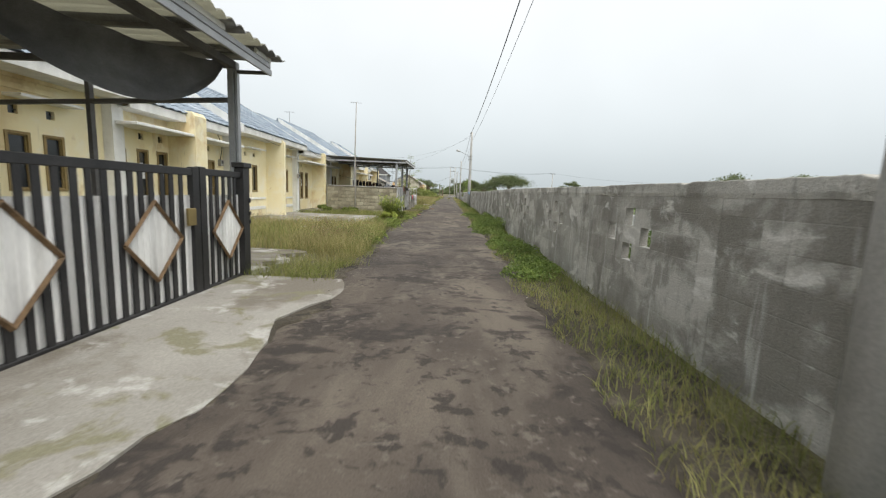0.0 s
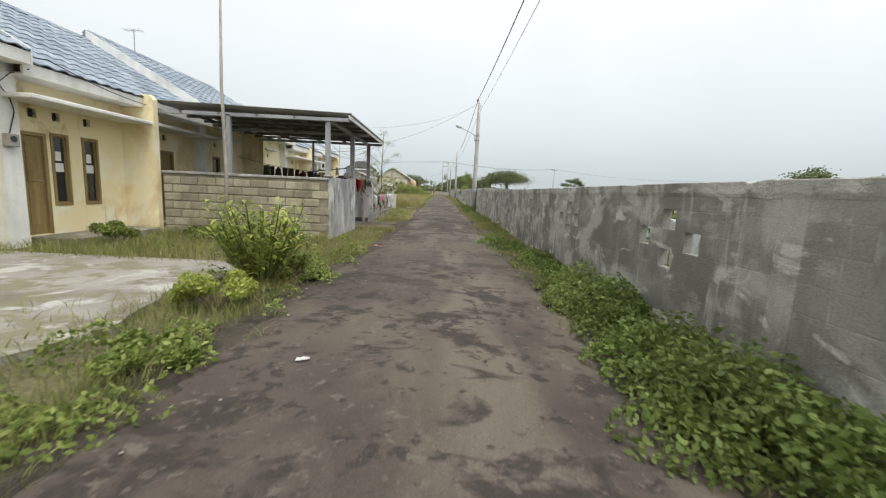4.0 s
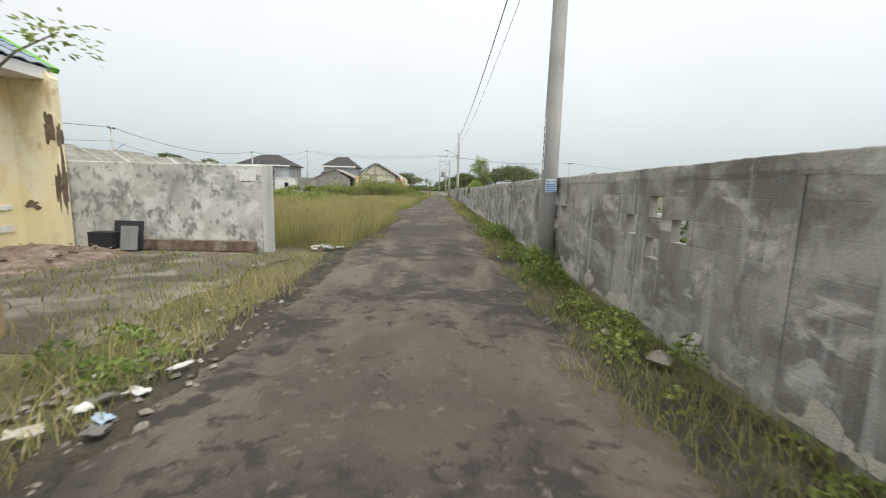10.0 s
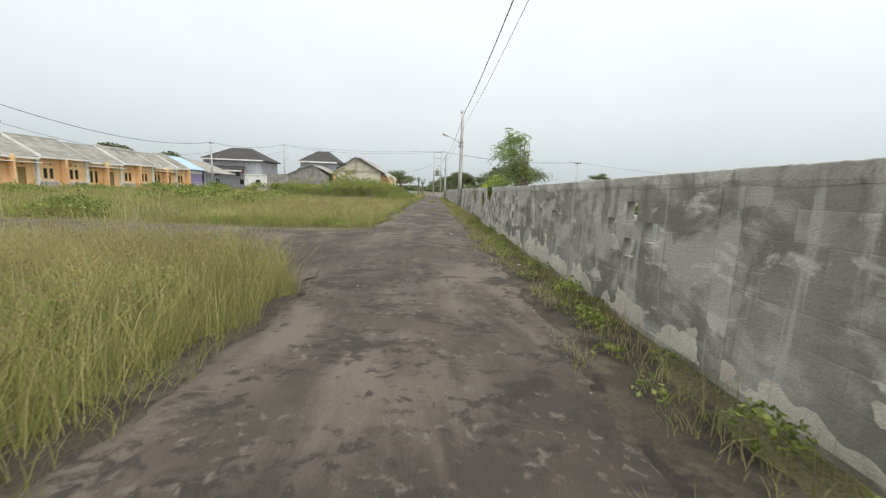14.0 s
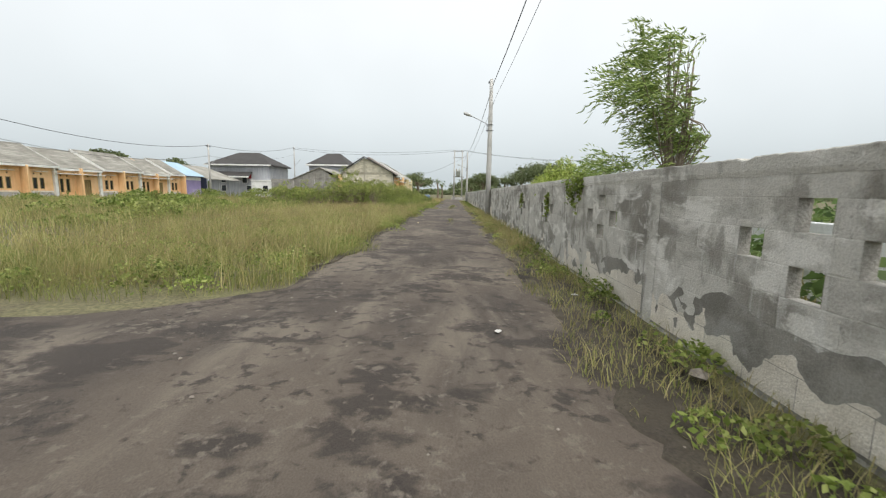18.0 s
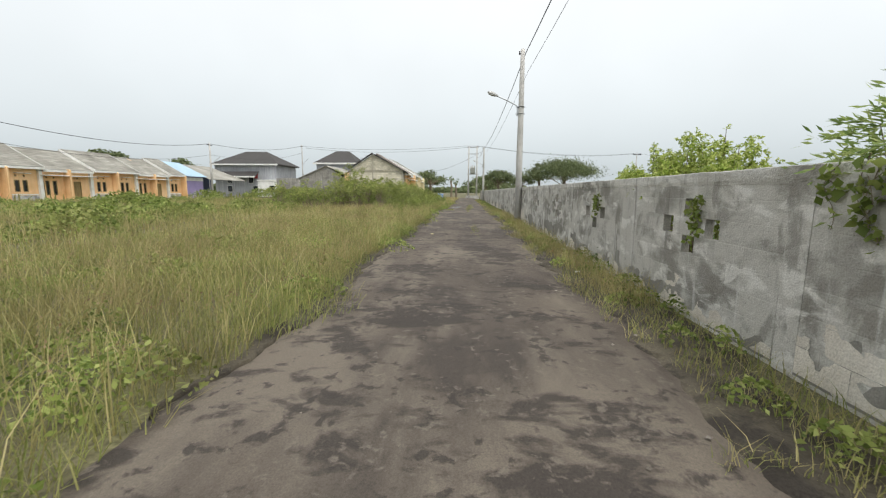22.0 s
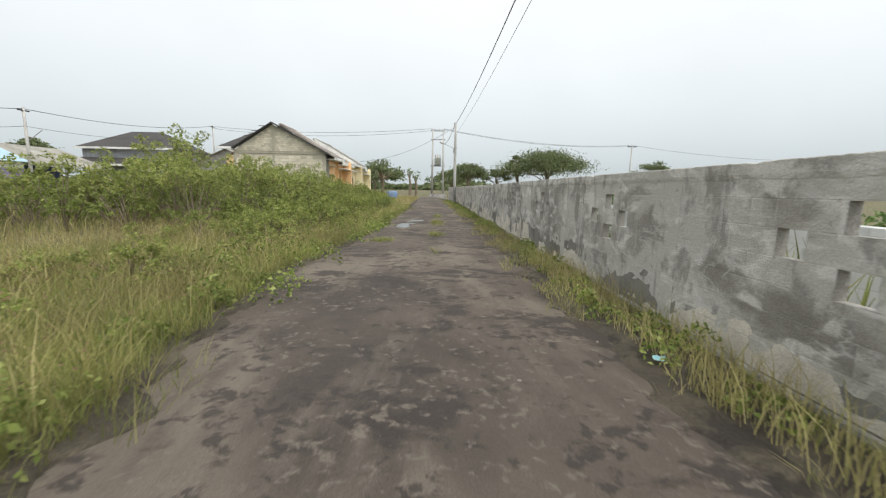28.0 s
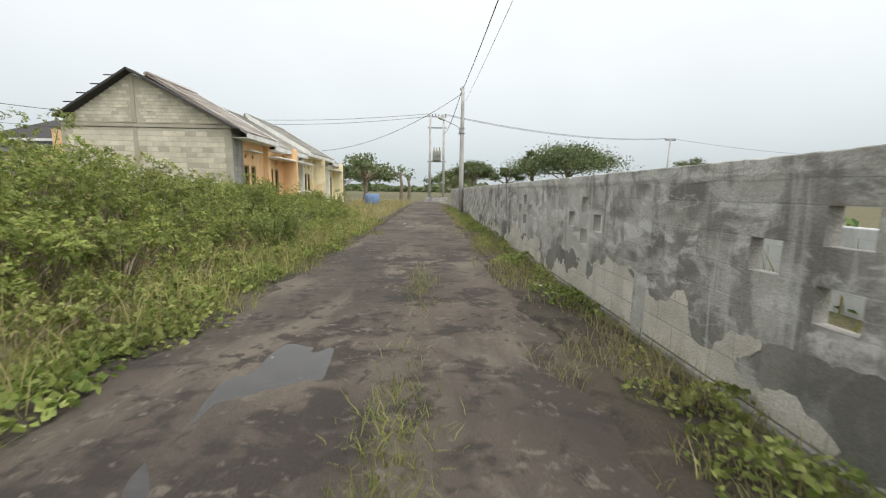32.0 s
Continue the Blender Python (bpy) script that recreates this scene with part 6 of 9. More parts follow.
picket_fence((-2.85, 24.72, 0.04), 4.8, 0.88, 0.085, "grey weathered bamboo picket fence along the lane")
picket_fence((-3.9, 24.72, 0.04), 4.9, 0.95, 0.1, "grey weathered bamboo picket fence behind another")
picket_fence((-3.38, 23.72, 0.06), 1.5, 0.72, 0.115, "low bamboo picket gate standing open across the yard", turn=90, rails=(0.1, 0.43, 0.61), broad=1.15)


def cloth(at, w, h, col, label, category, seed, over=0.3, turn=0.0, mat=None):
    """A limp garment hung over a rail along y: a folded, wavy sheet of real thickness."""
    rng = random.Random(seed)
    vs, fs, n, m = [], [], 9, 10
    for i in range(n):
        for j in range(m):
            u, t = i / (n - 1), j / (m - 1)
            y = (u - 0.5) * w * (1 - 0.25 * t * rng.uniform(0.6, 1.2)) + 0.03 * math.sin(seed + t * 5)
            s = -over + (1 + over) * t
            z = -abs(s) * h * (1 + 0.12 * math.sin(u * 4.1 + seed * 1.7)) - 0.05 * abs(s) * math.sin(u * 13 + seed) + rng.uniform(-0.012, 0.012) * (1 if t in (0, 1) else 0)
            x = (0.028 if s > 0 else -0.028) + (0.03 * math.sin(u * 13 + seed + 2 * t) + 0.014 * math.sin(u * 29 + seed * 3)) * abs(s)
            if abs(s) < 0.08:
                x, z = x * 0.4, 0.012
            vs.append((x, y, z))
    for i in range(n - 1):
        for j in range(m - 1):
            a = i * m + j
            fs.append((a, a + m, a + m + 1, a + 1))
    me = Geo().add(vs, fs).raw("cloth", mat or plain("cloth_" + str(seed), col, 0.9))
    me.polygons.foreach_set("use_smooth", [True] * len(me.polygons))
    ob = new(category.replace(" ", "_"), me)
    ob.matrix_world = pose(*at, 0, 0, turn)
    so = ob.modifiers.new("thick", "SOLIDIFY")
    so.thickness = 0.005
    return tagged(ob, label, category, "laundry")


F = -2.83
for y, w, h, col, lab, cat, sd in ((25.3, 0.48, 0.4, (0.55, 0.55, 0.48), "pale towel hung over the bamboo fence", "towel", 1), (25.78, 0.46, 0.3, (0.06, 0.09, 0.16), "dark blue shorts hung on the bamboo fence", "shorts", 2),
                                   (26.5, 0.5, 0.42, (0.3, 0.28, 0.23), "khaki shirt hung on the bamboo fence", "shirt", 3), (27.0, 0.5, 0.24, (0.75, 0.1, 0.12), "red cloth hung over the bamboo fence", "cloth", 4),
                                   (27.32, 0.3, 0.36, (0.22, 0.23, 0.25), "grey cloth hung over the bamboo fence", "cloth", 5)):
    cloth((F, y, 0.92), w, h, col, lab, cat, sd)
single("bamboo_pole", Geo().tube([(-5.1, 24.3, 1.63), (-4.2, 24.3, 1.76), (-3.1, 24.3, 1.9)], [0.022, 0.02, 0.016], 7), BAMBOO, "brown bamboo pole tied up for hanging laundry", "pole")
for a, b, sag in (((-3.95, 24.3, 1.8), (-3.9, 24.2, 2.68), 0.02), ((-3.8, 24.3, 1.82), (-3.5, 24.0, 1.5), 0.06), ((-3.3, 24.3, 1.87), (-3.02, 24.6, 2.5), 0.1)):
    wire("slack_cord", a, b, sag, 0.006, label="thin cord tied to the laundry pole")


def garment(x, z, w, h, col, label, seed, shape="shirt", y=23.9, turn=0.0):
    """A garment hung in the plane of x and z: body, and sleeves or legs, rippled in soft folds."""
    rng = random.Random(seed)
    vs, fs = [], []

    def panel(x0, x1, z0, x2, x3, z1, n=12, m=12, off=0.0, round_top=0.0):
        base, ph = len(vs), rng.uniform(0, 6)
        for i in range(n + 1):
            for j in range(m + 1):
                u, t = i / n, j / m
                px = (x0 + (x1 - x0) * u) * (1 - t) + (x2 + (x3 - x2) * u) * t
                pz = z0 + (z1 - z0) * t - round_top * (2 * u - 1) ** 2 * (1 - t) + 0.025 * t * math.sin(u * 7 + ph)
                py = off + (0.018 + 0.022 * t) * math.sin(u * 15 + ph + 1.2 * t) + 0.012 * math.sin(u * 31 + 3 * t + ph) + 0.05 * (1 - (2 * u - 1) ** 2) * -1
                vs.append((px, py, pz))
        for i in range(n):
            for j in range(m):
                a = base + i * (m + 1) + j
                fs.append((a, a + 1, a + m + 2, a + m + 1))

    if shape == "shirt":
        panel(-0.42 * w, 0.42 * w, 0.0, -0.46 * w, 0.46 * w, -h, round_top=0.1)
        panel(-0.46 * w, -0.2 * w, -0.06, -0.62 * w, -0.4 * w, -0.78 * h, 6, 10, -0.03, 0.03)
        panel(0.2 * w, 0.46 * w, -0.06, 0.4 * w, 0.6 * w, -0.74 * h, 6, 10, -0.03, 0.03)
    elif shape == "legs":
        panel(-0.45 * w, 0.45 * w, 0.0, -0.5 * w, 0.5 * w, -0.4 * h, round_top=0.01)
        panel(-0.5 * w, 0.02 * w, -0.36 * h, -0.6 * w, -0.06 * w, -h, 7, 10)
        panel(-0.02 * w, 0.5 * w, -0.36 * h, 0.1 * w, 0.58 * w, -0.94 * h, 7, 10, 0.01)
    elif shape == "drape":
        panel(-0.5 * w, 0.5 * w, 0.0, -0.05 * w, 0.42 * w, -h, 16, 14, 0.0, 0.03)
        panel(-0.42 * w, 0.1 * w, 0.01, -0.3 * w, 0.05 * w, -0.45 * h, 8, 10, -0.03, 0.02)
        panel(-0.5 * w, 0.4 * w, 0.005, -0.4 * w, 0.4 * w, -0.4 * h, 8, 8, 0.09)
    else:
        panel(-0.5 * w, 0.5 * w, 0.0, -0.46 * w, 0.5 * w, -h, round_top=0.01)
    me = Geo().add(vs, fs).raw("garment", surf("cloth_%d" % seed, [tuple(c * 0.7 for c in col), tuple(min(0.85, c * 1.15) for c in col)], 4.0, 0.92, 0.25, 220, 0.15))
    me.polygons.foreach_set("use_smooth", [True] * len(me.polygons))
    ob = new("garment", me)
    ob.matrix_world = pose(x, y, z, 0, 0, turn)
    so = ob.modifiers.new("thick", "SOLIDIFY")
    so.thickness = 0.006
    return tagged(ob, label, "garment", "laundry")


for x, z, w, h, col, lab, sd, shape, y, turn in (
        (-4.42, 1.5, 0.34, 0.8, (0.07, 0.045, 0.04), "dark brown shirt hung among laundry", 51, "shirt", 24.12, -20),
        (-4.26, 1.53, 0.26, 0.62, (0.55, 0.57, 0.66), "pale blue shirt on a hanger", 52, "shirt", 24.0, -35),
        (-4.07, 1.55, 0.33, 0.78, (0.66, 0.66, 0.72), "pale grey long-sleeved shirt on a hanger", 11, "shirt", 23.9, -15),
        (-3.93, 1.3, 0.4, 0.55, (0.14, 0.13, 0.14), "dark grey trousers hung behind shirts", 53, "legs", 24.14, 10),
        (-3.77, 1.57, 0.4, 0.62, (0.055, 0.055, 0.068), "black hooded jacket on a hanger", 12, "shirt", 23.92, 12),
        (-3.7, 1.25, 0.3, 0.5, (0.03, 0.03, 0.04), "black trousers hung under a jacket", 14, "legs", 24.04, -8),
        (-3.635, 1.42, 0.14, 0.3, (0.13, 0.2, 0.27), "faded blue cloth pegged to a hanger", 13, "sheet", 23.84, 0),
        (-3.52, 1.43, 0.15, 0.36, (0.04, 0.09, 0.13), "dark teal shorts pegged to a hanger", 54, "legs", 23.83, 8),
        (-3.63, 1.13, 0.07, 0.13, (0.6, 0.38, 0.04), "small yellow cloth hung among laundry", 55, "sheet", 23.87, 0),
        (-3.42, 1.42, 0.16, 0.42, (0.025, 0.025, 0.035), "black shorts pegged beside red ones", 56, "legs", 23.95, 0),
        (-3.36, 1.46, 0.17, 0.5, (0.36, 0.02, 0.025), "red shirt pegged to a hanger", 15, "sheet", 23.82, -10),
        (-3.24, 1.46, 0.18, 0.42, (0.42, 0.025, 0.03), "red shorts pegged to a hanger", 16, "legs", 23.84, 12),
        (-3.14, 1.45, 0.14, 0.24, (0.45, 0.03, 0.03), "small red cloth pegged to a hanger", 57, "sheet", 23.78, 20),
        (-3.06, 1.44, 0.2, 0.45, (0.25, 0.2, 0.14), "light brown trousers pegged to a hanger", 17, "legs", 23.86, 10),
        (-2.99, 1.45, 0.1, 0.3, (0.03, 0.03, 0.03), "black sock pegged at the end of the row", 58, "sheet", 23.9, 25)):
    garment(x, z, w, h, col, lab, sd, shape, y, turn)
wire("laundry_line", (-7.3, 24.1, 2.05), (-4.6, 24.1, 1.66), 0.08, 0.006, label="thin line strung below the carport for laundry")
row_rng = random.Random(88)
for k in range(9):
    x = -6.35 + 0.21 * k
    tone = row_rng.choice(((0.05, 0.05, 0.06), (0.09, 0.05, 0.05), (0.06, 0.07, 0.1), (0.12, 0.1, 0.09)))
    garment(x, 1.85 - 0.1 * (x + 6.35) - 0.05, 0.2, row_rng.uniform(0.35, 0.6), tone, "dark garment hung in a row under the carport", 60 + k, row_rng.choice(("shirt", "legs", "sheet")), 24.1, row_rng.uniform(-30, 30))
garment(-2.77, 0.955, 0.42, 0.58, (0.7, 0.69, 0.72), "white shirt draped over the bamboo fence", 6, "drape", 28.6, 90)
RED_PLASTIC = plain("red_plastic", (0.5, 0.05, 0.02), 0.4)
for x, y in ((-3.4, 23.88), (-3.08, 23.86), (-3.62, 23.9)):
    g = Geo().tube([(x - 0.17, y, 1.47), (x, y, 1.5), (x + 0.17, y, 1.47)], 0.008, 6).tube([(x, y, 1.5), (x - 0.02, y + 0.1, 1.56), (x - 0.01, 24.28, 1.86 + 0.12 * (x + 3.1))], 0.003, 5)
    single("clothes_hanger", g, RED_PLASTIC, "red plastic peg hanger on the laundry pole", "hanger", "hangers")
plank = single("plank", Geo().box((-0.04, -0.02, 0.0), (0.035, 0.02, 0.85), 0.006), BAMBOO, "wooden plank leaning on the grey wall", "plank", at=(-3.1, 24.46, 0.0))
plank.rotation_euler = (radians(-5.5), radians(-4.5), 0)

# antenna mast before the block wall
mast = thing("antenna_mast", (-5.15, 19.1, 0), "thin pale bamboo antenna mast with a small aerial", "antenna mast")
part("pole", Geo().tube([(0, 0, -0.1), (0.03, 0, 1.6), (-0.02, 0, 3.2), (0.02, 0, 5.6)], [0.045, 0.04, 0.032, 0.02], 8), BAMBOO, mast, smooth=True)
aer = Geo().tube([(-0.28, 0, 5.62), (0.3, 0.05, 5.58)], 0.008, 5)
for q in range(6):
    x = -0.25 + q * 0.1
    aer.tube([(x, -0.14, 5.62), (x, 0.16, 5.61)], 0.005, 4)
part("aerial", aer, STEEL, mast)
for x, y in ((-10.5, 24.0), (-10.8, 6.0)):
    a2 = thing("roof_antenna", (x, y, 4.4), "thin steel television antenna above the roof", "antenna", "roof antennas")
    part("pole", Geo().tube([(0, 0, -0.2), (0, 0, 1.5)], 0.014, 6), STEEL, a2)
    h = Geo().tube([(-0.3, 0, 1.45), (0.3, 0, 1.45)], 0.008, 5)
    for q in range(5):
        h.tube([(-0.25 + q * 0.12, -0.16, 1.45), (-0.25 + q * 0.12, 0.16, 1.45)], 0.006, 4)
    part("aerial", h, STEEL, a2)

# whitewashed end wall with rubbish before it
ww = thing("whitewashed_wall", (-3.22, 35.75, 0.04), "stained whitewashed garden wall beside the lane", "wall", kind="structure")
part("wall_stretch", Geo().box((-4.2, 0.0, -0.1), (0.0, 0.13, 1.5), 0.012), STAINED_WHITE, ww)
part("end_strip", Geo().box((-0.13, -0.012, -0.1), (0.012, 0.142, 1.52), 0.012), WALL_END, ww, "white painted wall end")
part("notice", Geo().box((-0.53, -0.012, 1.22), (-0.24, -0.002, 1.42), 0.002), CHALK, ww, "plain white notice board")
foot_edge = [(-2.55, -0.02)] + [(-2.55 + 0.1 * k, -0.17 + 0.025 * math.sin(k * 1.9) + 0.02 * math.sin(k * 0.63)) for k in range(24)] + [(-0.25, -0.02)]
part("kerb", Geo().prism(foot_edge, "z", -0.05, 0.13), MUD_KERB, ww, "crumbling mud-stained footing along the wall")
for x, y, w, h, c, lab in ((-5.6, 35.4, 0.5, 0.5, (0.04, 0.04, 0.045), "dark board leaning on the whitewashed wall"), (-5.5, 35.28, 0.28, 0.42, (0.25, 0.26, 0.26), "grey board leaning on another board"), (-5.95, 35.25, 0.4, 0.3, (0.03, 0.03, 0.032), "black crate beside leaning boards")):
    b = single("board", Geo().box((-w / 2, 0, 0), (w / 2, 0.03 if h > 0.35 else 0.25, h), 0.006), plain("board_%d" % int(w * 100), c), lab, "board", at=(x, y, 0.02))
    b.rotation_euler = (radians(-10 if h > 0.35 else 0), 0, 0)


# ---- orange terrace across the field ----
for k in range(11):
    ya = 104.3 - 5.3 * (k + 1)
    house(-38.3, ya, ya + 5.3, "BP" if k % 2 else "PB", ORANGE, TILE_GREY, "orange terraced house with a grey tiled roof across the field", False, detail=False,
          group="orange terraced houses", plinth=RENDER_GREY, end_wall=ORANGE if k == 0 else None)
ext = thing("extension", (-38.0, 104.4, 0), "lilac house extension with a sky blue sheet roof", "house extension")
part("wall", Geo().box((-6, 0.0, -0.1), (-0.1, 0.15, 3.0)), LILAC, ext)
part("wall", Geo().box((-0.25, 0.15, -0.1), (-0.1, 4.0, 3.0)), LILAC, ext)
part("band", Geo().box((-0.1, 0.05, 2.4), (-0.05, 4.0, 2.85)), WHITE, ext)
part("roof", Geo().slab((0.5, -0.1, 3.0), (0.5, 4.2, 3.0), (-3.6, 4.2, 5.0), (-3.6, -0.1, 5.0), 0.06), BLUE_SHEET, ext, "sky blue roof sheet")
for q in range(3):
    part("fence_bar", Geo().box((1.0, 0.2, 0.4 + q * 0.3), (1.03, 4.0, 0.44 + q * 0.3)), WHITE_STEEL, ext)
shed = thing("shed", (-38.4, 108.8, 0), "open shed with a grey sheet roof and dark inside", "shed")
part("roof", Geo().slab((1.2, 0, 2.7), (1.2, 9.5, 2.7), (-5.0, 9.5, 5.0), (-5.0, 0, 5.0), 0.06), TILE_GREY, shed)
part("back_wall", Geo().box((-5.0, 0, -0.1), (-4.85, 9.5, 4.6)), plain("dark_blue_wall", (0.06, 0.08, 0.16)), shed)
for y in (0.1, 3.2, 6.3, 9.3):
    part("post", Geo().box((0.9, y, 0), (1.0, y + 0.1, 2.7)), STEEL, shed)


def storeys(name, at, w, d, h, roof_h, label, over=0.6, paint=None, seed=0):
    """A two-storey house that faces -y, with a hipped roof in two tiers, windows and a low annex."""
    paint = paint or surf(name + "_paint%d" % seed, [(0.3, 0.31, 0.33), (0.4, 0.41, 0.43)], 0.5, 0.85, 0.1, 40, 0.08, streak=0.15)
    e = thing(name, at, label, "house", "far houses")
    part("body", Geo().box((0, 0, -0.1), (w, d, h)), paint, e)

    def hip(z0, hh, o, inset):
        a = [(-o, -o, z0), (w + o, -o, z0), (w + o, d + o, z0), (-o, d + o, z0)]
        b = [(w * inset, d * 0.5, z0 + hh), (w * (1 - inset), d * 0.5, z0 + hh)]
        vs = a + b + [(p[0], p[1], p[2] - 0.18) for p in a]
        return Geo().add(vs, [(0, 1, 5, 4), (1, 2, 5), (2, 3, 4, 5), (3, 0, 4), (0, 6, 7, 1), (1, 7, 8, 2), (2, 8, 9, 3), (3, 9, 6, 0), (9, 8, 7, 6)])
    part("roof", hip(h, roof_h, over, 0.32), TILE_DARK, e, "charcoal hipped roof")
    part("eave_board", Geo().box((-over - 0.03, -over - 0.05, h - 0.25), (w + over + 0.03, -over - 0.01, h + 0.02)), WHITE, e)
    lean = part("lower_roof", Geo().slab((-0.4, -1.6, h * 0.62), (w * 0.72, -1.6, h * 0.62), (w * 0.72, 0.02, h * 0.62 + 0.95), (-0.4, 0.02, h * 0.62 + 0.95), 0.12), TILE_DARK, e)
    part("eave_board", Geo().box((-0.43, -1.65, h * 0.62 - 0.25), (w * 0.72, -1.61, h * 0.62 + 0.02)), WHITE, lean)
    for x, z in ((w * 0.2, h * 0.42), (w * 0.55, h * 0.42), (w * 0.2, 0.9), (w * 0.62, 0.9)):
        f = part("window", Geo().box((x - 0.06, -0.05, z - 0.06), (x + 0.96, 0.0, z + 1.16)), WHITE, e)
        part("pane", Geo().box((x, -0.07, z), (x + 0.9, -0.052, z + 1.1)), GLASS_AND_SHADE, f)
    return e


h1 = storeys("two_storey_house", (-48.5, 127.9, 0), 12.0, 9.0, 6.1, 2.7, "grey two-storey house with a charcoal hipped roof", seed=1)
part("panel", Geo().box((7.6, -0.06, 3.4), (8.4, -0.01, 4.6)), plain("dark_red_panel", (0.35, 0.04, 0.05)), h1, "dark red wall panel")
an = thing("annex", (-38.5, 124.6, 0), "white flat-roofed annex with a dark window", "annex")
part("body", Geo().box((0, 0, 0), (4.6, 3.2, 2.9)), WHITE, an)
part("window", Geo().box((2.2, -0.04, 0.9), (3.1, 0.0, 2.0)), GLASS_AND_SHADE, an)
part("parapet", Geo().box((-0.1, -0.1, 2.9), (4.7, 3.3, 3.1), 0.01), WHITE, an)
storeys("two_storey_house", (-26.2, 121.2, 0), 6.8, 8.0, 5.9, 2.3, "narrow two-storey house with a charcoal roof behind block walls", over=0.4, seed=2)

# unfinished block gables and long wall before the far houses
BLOCK_FAR = surf("grey_block_wall_far", [(0.2, 0.19, 0.175), (0.3, 0.29, 0.265), (0.38, 0.365, 0.34)], 1.2, 0.95, 0.3, 50, 0.2, joints=("X", 0.42, 0.2, 0.3), streak=0.2)
BLOCK_FAR_Y = surf("grey_block_wall_side", [(0.2, 0.19, 0.175), (0.3, 0.29, 0.265), (0.38, 0.365, 0.34)], 1.2, 0.95, 0.3, 50, 0.2, joints=("Y", 0.42, 0.2, 0.3), streak=0.2)
lw = thing("long_block_wall", (-29.0, 112.0, 0), "long bare block wall of an unfinished building", "wall", kind="structure")
part("wall_stretch", Geo().box((0, 0, -0.1), (10.5, 0.15, 3.0)), BLOCK_FAR, lw)
part("gable", Geo().prism([(3.6, 3.0), (10.5, 3.0), (8.0, 4.7), (7.4, 4.7)], "y", 0.0, 0.15), BLOCK_FAR, lw)
part("roof", Geo().slab((3.3, -0.2, 3.0), (3.3, 9, 3.0), (7.7, 9, 4.9), (7.7, -0.2, 4.9), 0.06).slab((12.0, -0.2, 3.0), (12.0, 9, 3.0), (7.7, 9, 4.9), (7.7, -0.2, 4.9), 0.06), TILE_GREY, lw)
for x in (3.4, 6.8, 10.4):
    part("column", Geo().box((x, -0.03, -0.1), (x + 0.2, 0.0, 3.0)), COPING, lw)

# ---- terrace at the end of the lane, with a bare block gable ----
gh = thing("gable_wall", (-13.5, 96.85, 0.15), "bare block gable end wall with cement columns and beam", "wall", kind="structure")
MORTAR_CREAM = surf("pale_cement_mortar", [(0.4, 0.37, 0.29), (0.52, 0.48, 0.385)], 2.0, 0.95, 0.4, 60, 0.16)
part("mortar", Geo().box((0.0, 0.004, -0.3), (6.05, 0.14, 3.15)), MORTAR_CREAM, gh)
rng = random.Random(8)
BF = Geo().box((-0.195, 0.0, -0.088), (0.195, 0.1, 0.088), 0.008).mesh("block", BLOCK_CREAM)
for row in range(16):
    z = 0.3 + row * 0.19
    if z > 3.0:
        break
    x = 0.2 + (0.2 if row % 2 else 0)
    while x < 6.0:
        if z > 0.9:
            b = part("block", BF, None, gh)
            b.matrix_local = pose(x, rng.uniform(-0.006, 0.006), z, 0, 0, 0)
        x += 0.4
GABLE_BEAM = surf("weathered_cement_beam", [(0.36, 0.33, 0.26), (0.48, 0.45, 0.37)], 2.0, 0.95, 0.4, 50, 0.2)
part("beam", Geo().box((-0.02, -0.02, 3.17), (6.07, 0.14, 3.3), 0.01), GABLE_BEAM, gh)
for x in (0.0, 2.55, 5.85):
    part("column", Geo().box((x, -0.025, -0.3), (x + 0.15, 0.012, 3.15), 0.01), GABLE_BEAM, gh)
part("column", Geo().box((2.55, -0.025, 3.32), (2.7, 0.012, 4.95), 0.01), GABLE_BEAM, gh)
part("gable", Geo().prism([(0.0, 3.32), (6.05, 3.32), (2.63, 5.06)], "y", 0.006, 0.14), MORTAR_CREAM, gh)
for row in range(14):
    z = 3.41 + row * 0.122
    w0, w1 = (z - 3.32) / 1.74 * 2.63, 6.05 - (z - 3.32) / 1.74 * 3.42
    x = w0 + 0.16
    while x < w1 - 0.12:
        if not 2.45 < x < 2.85:
            b = part("block", BF, None, gh)
            b.matrix_local = pose(x, rng.uniform(-0.008, 0.008), z, 0, 0, 0) @ Matrix.Diagonal((0.62, 1, 0.6, 1))
        x += 0.26
part("side_wall", Geo().box((5.9, 0.14, -0.3), (6.05, 0.95, 3.3)), BLOCK_FAR_Y, gh)
for k in range(5):
    x = 0.1 + k * 0.5
    z = 3.43 + 0.631 * (x + 0.3)
    part("rafter_stub", Geo().box((x - 0.28, -0.2, z - 0.035), (x + 0.1, -0.16, z)), TILE_DARK, gh, "dark batten end sticking out past the roof")
rake = Geo().slab((6.35, -0.25, 3.2), (6.35, 0.2, 3.2), (2.63, 0.2, 5.2), (2.63, -0.25, 5.2), 0.07).slab((-0.05, -0.25, 3.51), (-0.05, 0.2, 3.51), (2.63, 0.2, 5.2), (2.63, -0.25, 5.2), 0.07)
part("roof_edge", rake, TILE_DARK, gh)
t1 = house(-7.5, 97.0, 102.4, "BP", ORANGE, TILE_RUST, "orange end house with a rusty brown tiled roof", False, z=0.15, group="end terrace houses", plinth=RENDER_GREY, post_paint=ORANGE)
t2 = house(-7.5, 102.4, 107.8, "PB", CREAM, TILE_GREY, "cream terraced house with a weathered grey tiled roof", False, z=0.15, group="end terrace houses", plinth=RENDER_GREY)
